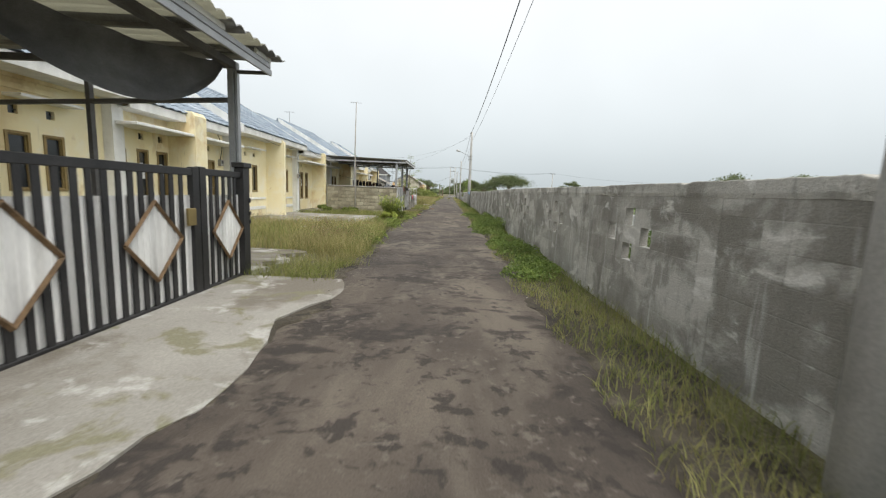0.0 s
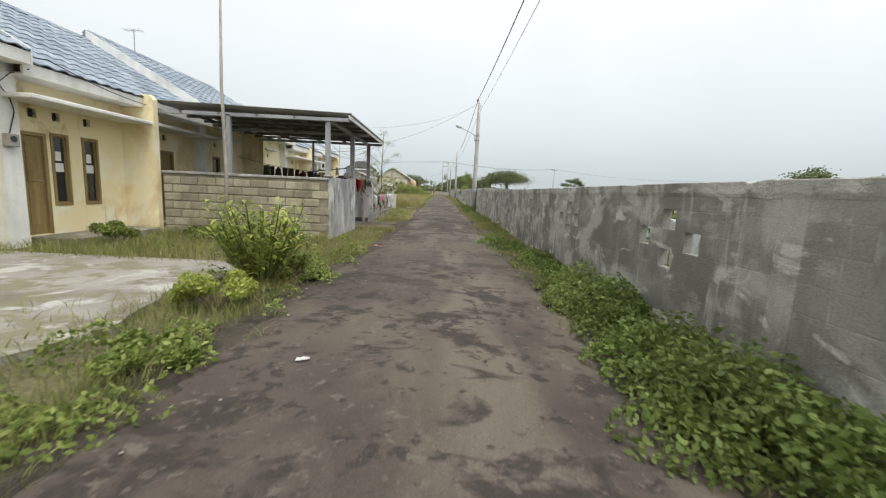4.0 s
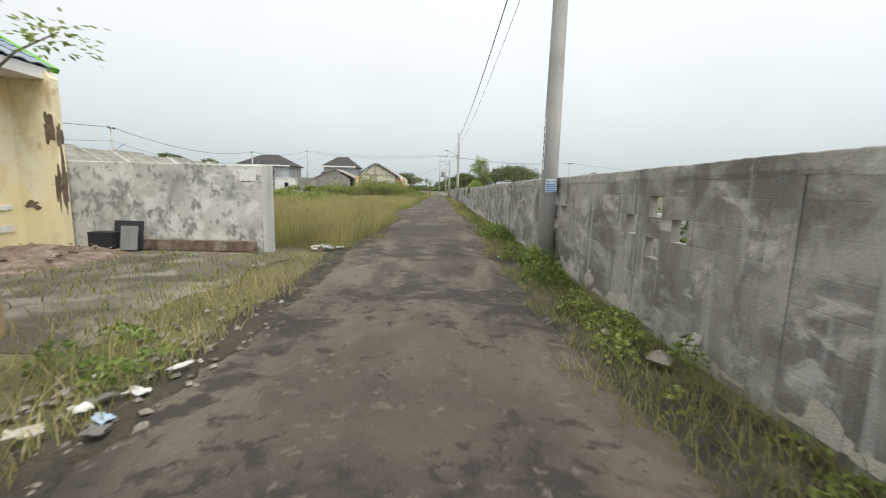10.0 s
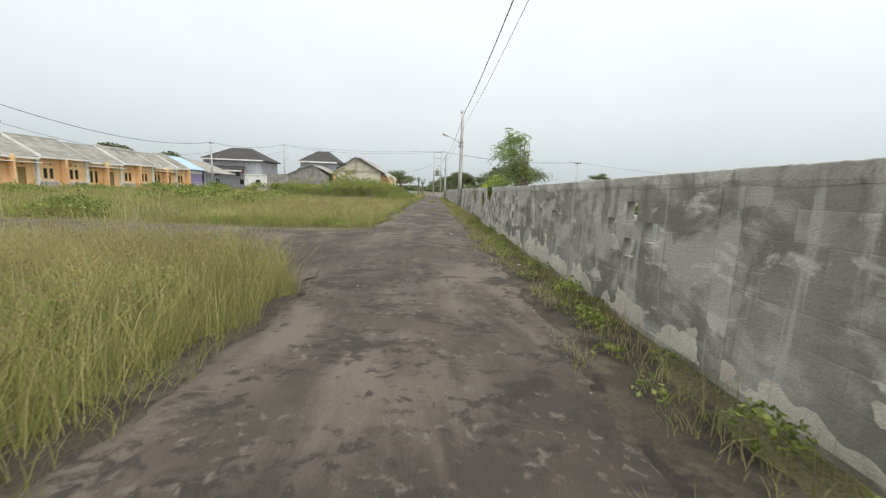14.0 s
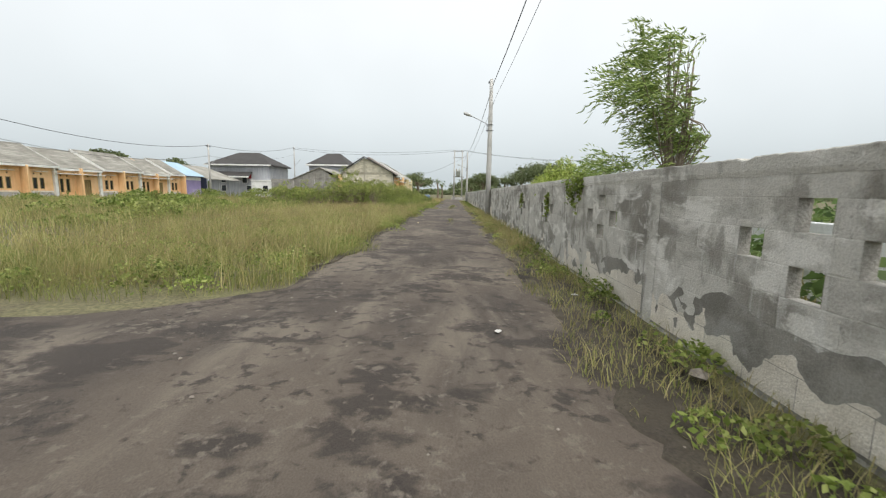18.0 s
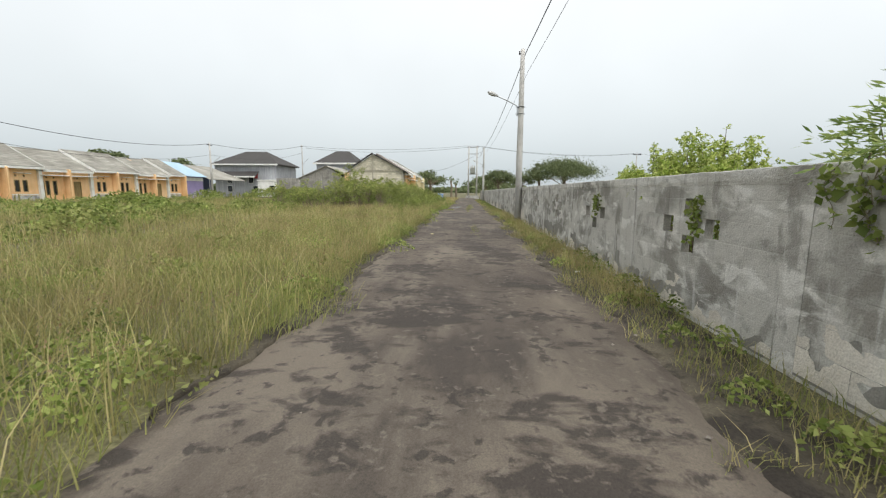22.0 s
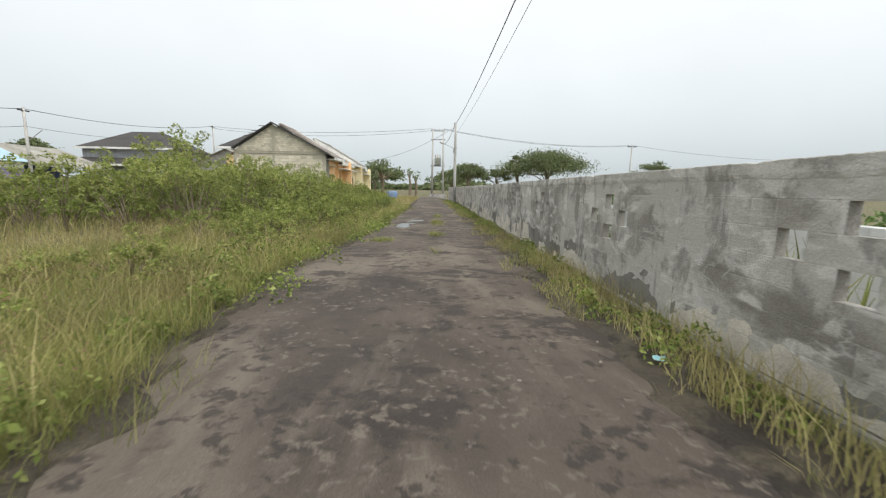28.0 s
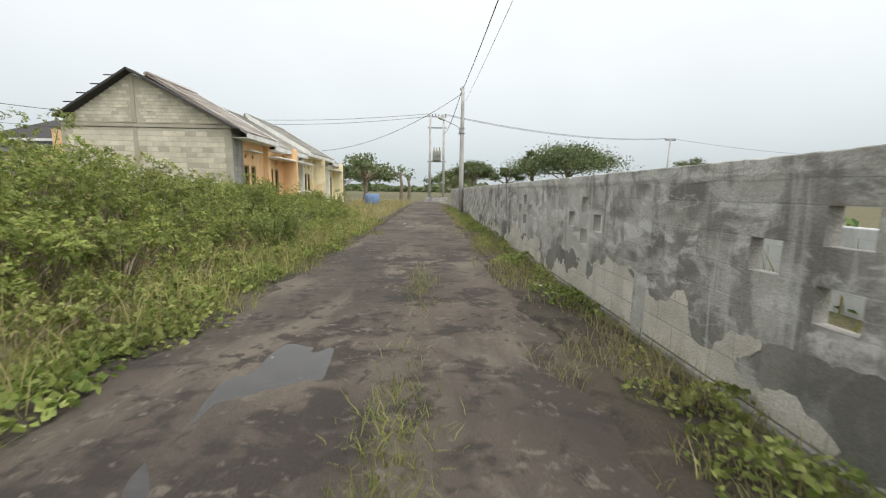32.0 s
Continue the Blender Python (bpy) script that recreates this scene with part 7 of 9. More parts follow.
t3 = house(-7.5, 107.8, 113.2, "BP", CREAM, TILE_GREY, "cream terraced house with a weathered grey tiled roof", False, z=0.15, group="end terrace houses", detail=False, end_wall=CREAM)
wires_box = single("water_tank", Geo().tube([(-4.4, 112.0, 0.0), (-4.4, 112.0, 0.25), (-4.4, 112.0, 0.8), (-4.4, 112.0, 0.9)], [0.5, 0.55, 0.55, 0.4], 16), plain("blue_grey_plastic", (0.16, 0.24, 0.4)), "blue grey plastic tank lying by the grass", "tank", smooth=True)

# ---- far poles, transformer and wires ----
FAR = ((-35.3, 73.3, 7.1), (-35.2, 106.0, 7.5), (-34.3, 135.2, 10.4), (-34.8, 41.0, 7.2))
for x, y, h in FAR:
    e = thing("power_pole", (x, y, 0), "grey concrete power pole across the field", "power pole", "far power poles")
    part("shaft", Geo().tube([(0, 0, -0.3), (0, 0, h)], [0.16, 0.1], 10), POLE_CONC, e, smooth=True)
    part("lamp_arm", Geo().tube([(0.1, 0, h * 0.62), (0.8, 0.1, h * 0.7), (1.3, 0.1, h * 0.75)], 0.03, 6), STEEL, e)
    part("cross_arm", Geo().box((-0.06, -0.5, h - 0.35), (0.06, 0.5, h - 0.25)), BLACK_STEEL, e)
tr = thing("transformer_station", (0.6, 126.0, 0.2), "two tall concrete poles carrying a grey transformer", "transformer")
for x in (-0.75, 0.75):
    part("pole", Geo().tube([(x, 0, -0.3), (x * 0.96, 0, 9.05)], [0.16, 0.1], 12), POLE_CONC, tr, smooth=True)
for z in (4.05, 7.6, 8.75):
    part("cross_beam", Geo().box((-1.0, -0.06, z), (1.0, 0.06, z + 0.14)), STEEL, tr)
part("tank", Geo().box((-0.45, -0.35, 4.2), (0.45, 0.35, 5.25), 0.05), plain("transformer_grey", (0.42, 0.44, 0.4)), tr, "grey transformer tank")
for k in range(7):
    part("fin", Geo().box((-0.42 + k * 0.13, -0.48, 4.3), (-0.4 + k * 0.13, -0.35, 5.1)), plain("transformer_fin", (0.4, 0.42, 0.38)), tr)
for k in range(3):
    part("bushing", Geo().tube([(-0.3 + k * 0.3, 0, 5.25), (-0.3 + k * 0.3, 0, 5.65)], [0.07, 0.03], 8), WOOD, tr)
for k in range(6):
    part("insulator", Geo().tube([(-0.85 + k * 0.34, 0, 8.89), (-0.85 + k * 0.34, 0, 9.1)], [0.05, 0.03], 7), BLACK_STEEL, tr)
part("ladder_plate", Geo().box((-1.2, -1.2, -0.25), (1.2, -0.9, 0.3)), COPING, tr)
tp = thing("power_pole", (35.6, 142.6, 0), "grey power pole with a crossarm beyond the wall", "power pole", "far power poles")
part("shaft", Geo().tube([(0, 0, -0.3), (0.2, 0, 9.5)], [0.17, 0.11], 10), POLE_CONC, tp, smooth=True)
part("cross_arm", Geo().box((-0.6, -0.06, 9.2), (1.0, 0.06, 9.35)), BLACK_STEEL, tp)
for q in (-0.5, 0.2, 0.9):
    part("insulator", Geo().tube([(q, 0, 9.35), (q, 0, 9.6)], [0.05, 0.03], 7), BLACK_STEEL, tp)
for a, b, s in ((FAR[3], FAR[0], 0.9), (FAR[0], FAR[1], 1.3), (FAR[1], FAR[2], 0.8)):
    wire("overhead_wire", (a[0], a[1], a[2] - 0.15), (b[0], b[1], b[2] - 0.15), s, 0.025)
    wire("overhead_wire", (a[0], a[1], a[2] - 1.6), (b[0], b[1], b[2] - 1.6), s * 1.1, 0.016)
wire("overhead_wire", (-34.3, 135.2, 10.2), (-0.2, 126.0, 9.3), 0.7, 0.02)
wire("overhead_wire", (-34.3, 135.2, 9.9), (-0.1, 126.0, 9.05), 0.9, 0.02)
wire("overhead_wire", (1.4, 126.0, 9.3), (35.2, 142.6, 9.5), 0.9, 0.02)
wire("overhead_wire", (1.4, 126.0, 9.2), (36.2, 142.6, 9.5), 1.0, 0.02)
wire("overhead_wire", (36.0, 142.6, 9.5), (90.0, 150.0, 8.5), 1.2, 0.02)
wire("overhead_wire", (1.58, 103.6, 6.5), (1.4, 126.0, 7.3), 0.4, 0.02)
wire("overhead_wire", (1.58, 103.6, 6.3), (-7.0, 108.0, 3.6), 0.6, 0.012)


# ---- vegetation ----
def scatter(x0, x1, y0, y1, per, rng, patch=0.0, scale=0.6, keep=None):
    """Random points on the ground, `per` to a square metre, thinned in patches."""
    n = int((x1 - x0) * (y1 - y0) * per)
    p = np.stack([rng.uniform(x0, x1, n), rng.uniform(y0, y1, n), np.full(n, -0.03)], 1)
    if patch:
        w = np.sin(p[:, 0] * scale * 2.1 + 1.3 * np.sin(p[:, 1] * scale)) + np.sin(p[:, 1] * scale * 1.7 + 2.0 * np.sin(p[:, 0] * scale * 1.3))
        p = p[rng.uniform(-1, 1, len(p)) * 1.2 + w * patch > -0.35]
    if keep is not None:
        p = p[keep(p[:, 0], p[:, 1])]
    return p


def grow(name, pts, h, w, lean, mat, seed, label, category="grass", wind=(0.0, 0.0)):
    rng = np.random.default_rng(seed)
    me = blades(name, pts, h, w, lean, mat, rng, wind)
    return tagged(new(name, me), label, category, kind="stuff")


R = np.random.default_rng(42)
left_edge = np.vectorize(lambda y: edge(y, -1))
right_edge = np.vectorize(lambda y: edge(y, 1))


def off_lane(x, y):
    return (x < left_edge(y) - 0.02) | (x > right_edge(y) + 0.02)


def off_branch(x, y):
    fl = np.clip(1 - np.abs(x + 1.7) / 2.4, 0, None) ** 2 * 2.2
    return (y < 46.6 - fl) | (y > 51.5 + fl * 0.7)


def off_slabs(x, y):
    on = ((x > -7.4) & (x < -1.6) & (y < 2.65)) | ((x > -7.3) & (x < -2.9) & (y > 3.0) & (y < 4.8)) | ((x > -7.4) & (x < -3.25) & (y > 10.8) & (y < 15.8))
    return ~on & (x > -7.3)


def yard(x, y):
    return off_lane(x, y) & off_slabs(x, y)


# grass before the terrace
grow("tall_grass", scatter(-6.9, -1.75, 4.9, 10.7, 540, R, 0.5, 0.8, yard), 0.33, 0.006, 0.65, GRASS_DRY, 1, "tall dry yellowing grass before the terrace")
grow("tall_grass", scatter(-6.9, -1.75, 4.9, 10.7, 420, R, 0.5, 1.1, yard), 0.3, 0.008, 0.6, GRASS_GREEN, 2, "green and yellow grass before the terrace")
grow("verge_grass", scatter(-3.4, -1.6, 2.3, 19.3, 900, R, 0.6, 1.3, yard), 0.17, 0.007, 0.8, GRASS_GREEN, 3, "short green grass along the lane")
grow("verge_grass", scatter(-7.1, -2.9, 15.6, 19.4, 600, R, 0.5, 1.0, yard), 0.2, 0.009, 0.7, GRASS_GREEN, 4, "short grass before the house and block wall")
grow("slab_weeds", scatter(-5.6, -3.0, 10.6, 13.6, 60, R, -0.9, 1.9), 0.2, 0.01, 0.6, GRASS_GREEN, 5, "grass tufts growing through the concrete slab")
grow("verge_grass", scatter(-2.8, -1.6, 19.4, 22.5, 520, R, 0.6, 1.5, off_lane), 0.14, 0.011, 0.8, GRASS_GREEN, 6, "trodden grass before the yard wall")
grow("verge_grass", scatter(-2.75, -1.55, 25.0, 31.2, 330, R, 0.7, 1.3, off_lane), 0.15, 0.008, 0.9, GRASS_GREEN, 7, "short green grass along the bamboo fence")
grow("dry_grass", scatter(-2.75, -1.6, 25.0, 33.5, 380, R, 0.2, 1.6, off_lane), 0.18, 0.007, 0.9, GRASS_DRY, 71, "dry yellowing grass along the bamboo fence")
grow("verge_grass", scatter(-3.1, -1.9, 31.2, 35.4, 420, R, -0.1, 2.4, off_lane), 0.09, 0.008, 0.9, GRASS_GREEN, 28, "patches of trodden grass beside the muddy yard")
grow("dry_grass", scatter(1.15, 1.68, 56.0, 76.0, 620, R, 0.3, 1.4), 0.3, 0.006, 0.75, GRASS_DRY, 72, "dry pale grass standing along the wall foot")
grow("verge_grass", scatter(-5.9, -2.7, 29.6, 35.3, 200, R, -0.5, 2.2), 0.11, 0.011, 0.8, GRASS_GREEN, 8, "thin grass in the side yard")
# the field
near1 = lambda x, y: off_lane(x, y) & off_branch(x, y)
grow("tall_grass", scatter(-9.5, -1.55, 36.2, 46.8, 760, R, 0.5, 0.5, near1), 0.6, 0.005, 0.75, GRASS_DRY, 9, "tall dry grass leaning over the field edge", wind=(0.12, -0.05))
grow("tall_grass", scatter(-9.5, -1.55, 36.2, 46.8, 420, R, 0.4, 0.7, near1), 0.55, 0.006, 0.7, GRASS_GREEN, 10, "green grass among the dry grass")
grow("tall_grass", scatter(-34.0, -9.5, 36.2, 46.6, 110, R, 0.5, 0.4), 0.6, 0.016, 0.65, GRASS_DRY, 11, "tall dry grass of the open field")
grow("tall_grass", scatter(-8.5, -1.55, 51.6, 76.0, 640, R, 0.6, 0.5, near1), 0.28, 0.0055, 0.75, GRASS_GREEN, 12, "green and straw-coloured grass along the lane")
grow("tall_grass", scatter(-8.5, -1.6, 52.2, 92.0, 170, R, 0.3, 0.4, near1), 0.46, 0.007, 0.7, GRASS_DRY, 13, "dry seed-head grass along the lane", wind=(0.1, 0.0))
grow("tall_grass", scatter(-34.5, -8.5, 51.6, 96.0, 58, R, 0.5, 0.35), 0.38, 0.018, 0.7, GRASS_GREEN, 14, "mixed green grass of the open field")
grow("tall_grass", scatter(-34.5, -8.5, 51.6, 96.0, 28, R, 0.4, 0.3), 0.55, 0.016, 0.55, GRASS_DRY, 15, "tall dry grass of the open field")
grow("tall_grass", scatter(-7.0, -1.7, 92.0, 122.0, 55, R, 0.5, 0.5, off_lane), 0.4, 0.016, 0.6, GRASS_DRY, 16, "dry grass before the end terrace")
grow("field_grass", scatter(-80, -34.5, 30, 130, 1.2, R, 0.3, 0.2), 0.8, 0.12, 0.6, GRASS_GREEN, 17, "rough grass round the far houses")
# ragged grass hanging over the lane's west edge
def west(x, y):
    n = np.array([noise.noise(Vector((a * 1.3, b * 0.8, 3.0))) + 0.6 * noise.noise(Vector((a * 4.0, b * 2.7, 5.0))) for a, b in zip(x, y)])
    return (n > (x - left_edge(y) + 0.1) * 1.6 - 0.2) & off_branch(x, y)


grow("verge_grass", scatter(-2.8, -1.3, 36.0, 96.0, 420, R, 0, 1.0, west), 0.2, 0.006, 1.0, GRASS_GREEN, 34, "ragged grass creeping over the lane edge", wind=(0.25, 0.0))
grow("verge_grass", scatter(-2.6, -1.3, 2.5, 19.0, 420, R, 0, 1.0, west), 0.14, 0.006, 1.0, GRASS_GREEN, 35, "ragged grass creeping over the lane edge", wind=(0.25, 0.0))
# east verge, inside the wall
def east(x, y):
    """Ragged tufts: thick against the wall, thinning out over the edge of the lane."""
    n = np.array([noise.noise(Vector((a * 1.3, b * 0.9, 7.0))) + 0.6 * noise.noise(Vector((a * 4.0, b * 3.1, 2.0))) for a, b in zip(x, y)])
    return n > (right_edge(y) + 0.22 - x) * 1.3 - 0.35


grow("verge_grass", scatter(0.7, 1.73, -6.0, 36.0, 800, R, 0, 1.2, east), 0.13, 0.006, 0.9, GRASS_GREEN, 18, "short green grass at the foot of the wall")
grow("verge_grass", scatter(0.65, 1.73, 36.0, 110.0, 330, R, 0.5, 1.1, east), 0.16, 0.005, 0.9, GRASS_DRY, 19, "straw-coloured grass tufts at the foot of the wall")
grow("verge_grass", scatter(0.65, 1.73, 36.0, 110.0, 480, R, 0.5, 0.9, east), 0.13, 0.006, 0.9, GRASS_GREEN, 20, "green grass at the foot of the wall")
grow("rough_grass", scatter(2.1, 9.0, -4.0, 112.0, 20, R, 0.4, 0.5), 0.7, 0.02, 0.5, GRASS_GREEN, 21, "rough grass on the far side of the wall")
def tuft_spots(spots):
    p = np.concatenate([np.stack([R.normal(x, sx, n), R.normal(y, sy, n), np.full(n, 0.005)], 1) for x, y, sx, sy, n in spots])
    return p


grow("lane_tuft", tuft_spots(((-0.2, 82.7, 0.11, 0.55, 700), (-0.3, 79.1, 0.1, 0.3, 330), (-1.5, 77.85, 0.13, 0.12, 420), (-0.15, 86.0, 0.1, 0.6, 300), (-0.35, 76.2, 0.05, 0.2, 60), (-0.2, 64.5, 0.06, 0.9, 120))),
     0.1, 0.007, 1.0, GRASS_GREEN, 22, "low grass tufts along the middle of the lane")


def seed_heads(x0, x1, y0, y1, per, h, seed, label):
    """Tiny brown heads at the tips of the tall grass, in drifts."""
    rng = np.random.default_rng(seed)
    p = scatter(x0, x1, y0, y1, per, rng, 0.9, 0.9, near1)
    n = len(p)
    p = np.repeat(p, 4, 0) + rng.normal(0, 0.018, (n * 4, 3))
    p[:, 2] = np.repeat(h * rng.uniform(0.65, 1.15, n), 4) + rng.uniform(-0.05, 0.05, n * 4)
    return tagged(new("seed_heads", leaves("seed_heads", p, 0.011, SEED_HEAD, rng, 2.4, -0.6, 0.5)), label, "grass", kind="stuff")


seed_heads(-9.0, -1.9, 36.5, 46.5, 60, 0.6, 71, "brown seed heads over the tall dry grass")
seed_heads(-8.0, -1.9, 52.5, 76.0, 34, 0.42, 72, "brown seed heads over the field grass")
seed_heads(-6.5, -2.0, 5.0, 10.5, 45, 0.36, 73, "brown seed heads over the grass before the terrace")


def weeds(name, spots, leaf, per, mat, seed, label, category="weeds", long=1.7, droop=0.15, flat=0.5):
    """Low leafy plants: domes of small leaves round each spot (x, y, radius, height)."""
    rng = np.random.default_rng(seed)
    pts = []
    for x, y, r, h in spots:
        n = int(per * r * r * (0.6 + h))
        a, q = rng.uniform(0, 2 * np.pi, n), np.sqrt(rng.uniform(0, 1, n))
        z = h * (1 - q ** 2) * rng.uniform(0.35, 1.0, n) ** 0.6 + 0.02
        pts.append(np.stack([x + r * q * np.cos(a), y + r * q * np.sin(a), z], 1))
    me = leaves(name, np.concatenate(pts), leaf, mat, rng, long, droop, flat)
    return tagged(new(name, me), label, category, kind="stuff")


rr = random.Random(21)
spots = []
for k in range(150):
    y = rr.uniform(3.0, 21.0)
    spots.append((rr.uniform(1.05, 1.66) - max(0, 0.3 * math.sin(y * 0.7)), y, rr.uniform(0.12, 0.34), rr.uniform(0.06, 0.22)))
spots += [(rr.uniform(1.05, 1.55), rr.uniform(10.8, 15.0), rr.uniform(0.25, 0.42), rr.uniform(0.25, 0.5)) for k in range(30)]
spots += [(rr.uniform(1.15, 1.6), rr.choice((rr.uniform(37.6, 39.8), rr.uniform(33.0, 35.6))), rr.uniform(0.2, 0.36), rr.uniform(0.2, 0.4)) for k in range(22)]
weeds("creeping_weeds", spots, 0.03, 3600, LEAF_LUSH, 1, "lush green creeping weeds at the foot of the wall")
spots = [(rr.uniform(1.15, 1.66), rr.uniform(21, 108), rr.uniform(0.08, 0.22), rr.uniform(0.06, 0.24)) for k in range(300)]
weeds("creeping_weeds", spots, 0.028, 4200, LEAF_SHRUB, 2, "scattered green weeds at the foot of the wall")
spots = [(rr.uniform(-3.2, -1.8), rr.uniform(5.5, 19.0), rr.uniform(0.1, 0.28), rr.uniform(0.08, 0.25)) for k in range(70)]
weeds("creeping_weeds", spots, 0.028, 4000, LEAF_SHRUB, 3, "green weeds among the grass along the lane")
spots = [(rr.uniform(-2.7, -1.8), rr.uniform(25.0, 31.6), rr.uniform(0.08, 0.2), rr.uniform(0.05, 0.18)) for k in range(30)]
weeds("creeping_weeds", spots, 0.028, 4000, LEAF_LUSH, 4, "green weeds along the bamboo fence")
spots = [(rr.uniform(-8.0, -1.9), rr.uniform(52.0, 73.0), rr.uniform(0.15, 0.6), rr.uniform(0.1, 0.34)) for k in range(130)]
weeds("field_weeds", spots, 0.03, 1500, LEAF_SHRUB, 5, "low green weeds among the field grass")
spots = [(rr.uniform(-8.0, -2.2), rr.uniform(37.0, 46.0), rr.uniform(0.15, 0.4), rr.uniform(0.2, 0.45)) for k in range(40)]
weeds("field_weeds", spots, 0.05, 1000, LEAF_SHRUB, 6, "low green weeds among the tall grass")
spots = [(rr.uniform(-2.75, -2.0), rr.uniform(79.0, 96.0), rr.uniform(0.15, 0.35), rr.uniform(0.06, 0.18)) for k in range(130)]
weeds("creeping_vine", spots, 0.055, 1300, LEAF_SHRUB, 7, "broad-leaved creeping vine spilling onto the lane", long=1.15)
spots = [(rr.uniform(-34.0, -10.0), rr.uniform(53.0, 95.0), rr.uniform(0.5, 1.5), rr.uniform(0.3, 0.75)) for k in range(110)]
weeds("field_shrubs", spots, 0.075, 420, LEAF_SHRUB, 8, "patches of low green scrub in the field")
spots = [(rr.uniform(-33.0, -14.0), rr.uniform(37.5, 45.0), rr.uniform(0.8, 1.8), rr.uniform(0.5, 1.0)) for k in range(26)]
weeds("field_shrubs", spots, 0.11, 230, LEAF_SHRUB, 9, "dark green scrub in the field")
spots = [(rr.uniform(2.6, 7.0), rr.uniform(-2.0, 112.0), rr.uniform(0.3, 0.8), rr.uniform(0.5, 1.15)) for k in range(120)]
weeds("scrub", spots, 0.08, 420, LEAF_TREE, 10, "scrub growing beyond the wall")
spots = [(rr.uniform(2.1, 3.1), rr.uniform(51.5, 61.5), rr.uniform(0.3, 0.55), rr.uniform(0.7, 1.15)) for k in range(34)]
weeds("scrub", spots, 0.06, 900, LEAF_TREE, 11, "dense scrub close behind the wall")
spots = [(rr.uniform(4.75, 6.6), rr.uniform(-4.0, 112.0), rr.uniform(0.4, 0.9), rr.uniform(0.8, 1.35)) for k in range(230)]
weeds("scrub", spots, 0.085, 330, LEAF_TREE, 12, "dark green scrub behind the low whitewashed wall")


def shrub(at, r, h, leaf, n, mat, seed, label, group="", name="shrub", clumps=16, long=1.7, puff=0.34):
    """A bush: stems that fork from the base, each ending in an uneven clump of leaves."""
    rng = np.random.default_rng(seed)
    e = thing(name, at, label, "shrub", group)
    stems, pts = Geo(), []
    for k in range(clumps):
        a = rng.uniform(0, 2 * np.pi)
        q = math.sqrt(rng.uniform(0, 1))
        c = np.array([r * q * math.cos(a), r * q * math.sin(a), h * (1 - 0.55 * q * q) * rng.uniform(0.5, 0.92)])
        stems.tube([(c[0] * 0.1, c[1] * 0.1, -0.05), (c[0] * 0.5, c[1] * 0.5, c[2] * 0.55), tuple(c)], [0.022, 0.014, 0.005], 5)
        m = n // clumps
        d = rng.normal(0, 1, (m, 3))
        d /= np.linalg.norm(d, axis=1)[:, None]
        rad = r * puff * rng.uniform(0.75, 1.25)
        pts.append(c + d * (rad * rng.uniform(0.25, 1.0, m) ** 0.5)[:, None] * np.array([1, 1, 0.75]))
    pts = np.concatenate(pts)
    pts = pts[pts[:, 2] > 0.03]
    tagged(part("stem", stems, BARK, e), kind="stuff")
    part("foliage", leaves("foliage", pts, leaf, mat, rng, long, 0.1, 0.6), None, e)
    return e


LEAF_YOUNG = leafy("young_thicket_leaf", [(0.2, 0.26, 0.06), (0.3, 0.355, 0.09), (0.4, 0.44, 0.145), (0.42, 0.37, 0.17)])
LEAF_OLD = leafy("old_thicket_leaf", [(0.14, 0.185, 0.05), (0.22, 0.275, 0.075), (0.31, 0.36, 0.105)], dry=0.2)


def whorls(name, tips, out, leaf, count, mat, rng, open_=1.0):
    """Rosettes of leaves: at each tip `count` lozenges spread round the way the twig points."""
    n = len(tips)
    tips, out = np.repeat(tips, count, 0), np.repeat(out, count, 0)
    side = np.cross(out, rng.normal(0, 1, (n * count, 3)))
    side /= np.linalg.norm(side, axis=1)[:, None] + 1e-9
    d = out * rng.uniform(0.15, 0.9, n * count)[:, None] + side * open_ * rng.uniform(0.5, 1.1, n * count)[:, None]
    d /= np.linalg.norm(d, axis=1)[:, None]
    w = np.cross(d, out + 0.3 * rng.normal(0, 1, (n * count, 3)))
    w /= np.linalg.norm(w, axis=1)[:, None] + 1e-9
    m = leaf * rng.uniform(0.6, 1.25, n * count)[:, None]
    base = tips - out * (leaf * rng.uniform(0, 1.1, n * count))[:, None]
    mid = base + d * m * 0.55
    end = base + d * m + np.array([0, 0, -1]) * m * 0.18
    v = np.stack([base, mid + w * m * 0.23, end, mid - w * m * 0.23], 1).reshape(-1, 3)
    return quads(name, v, mat)


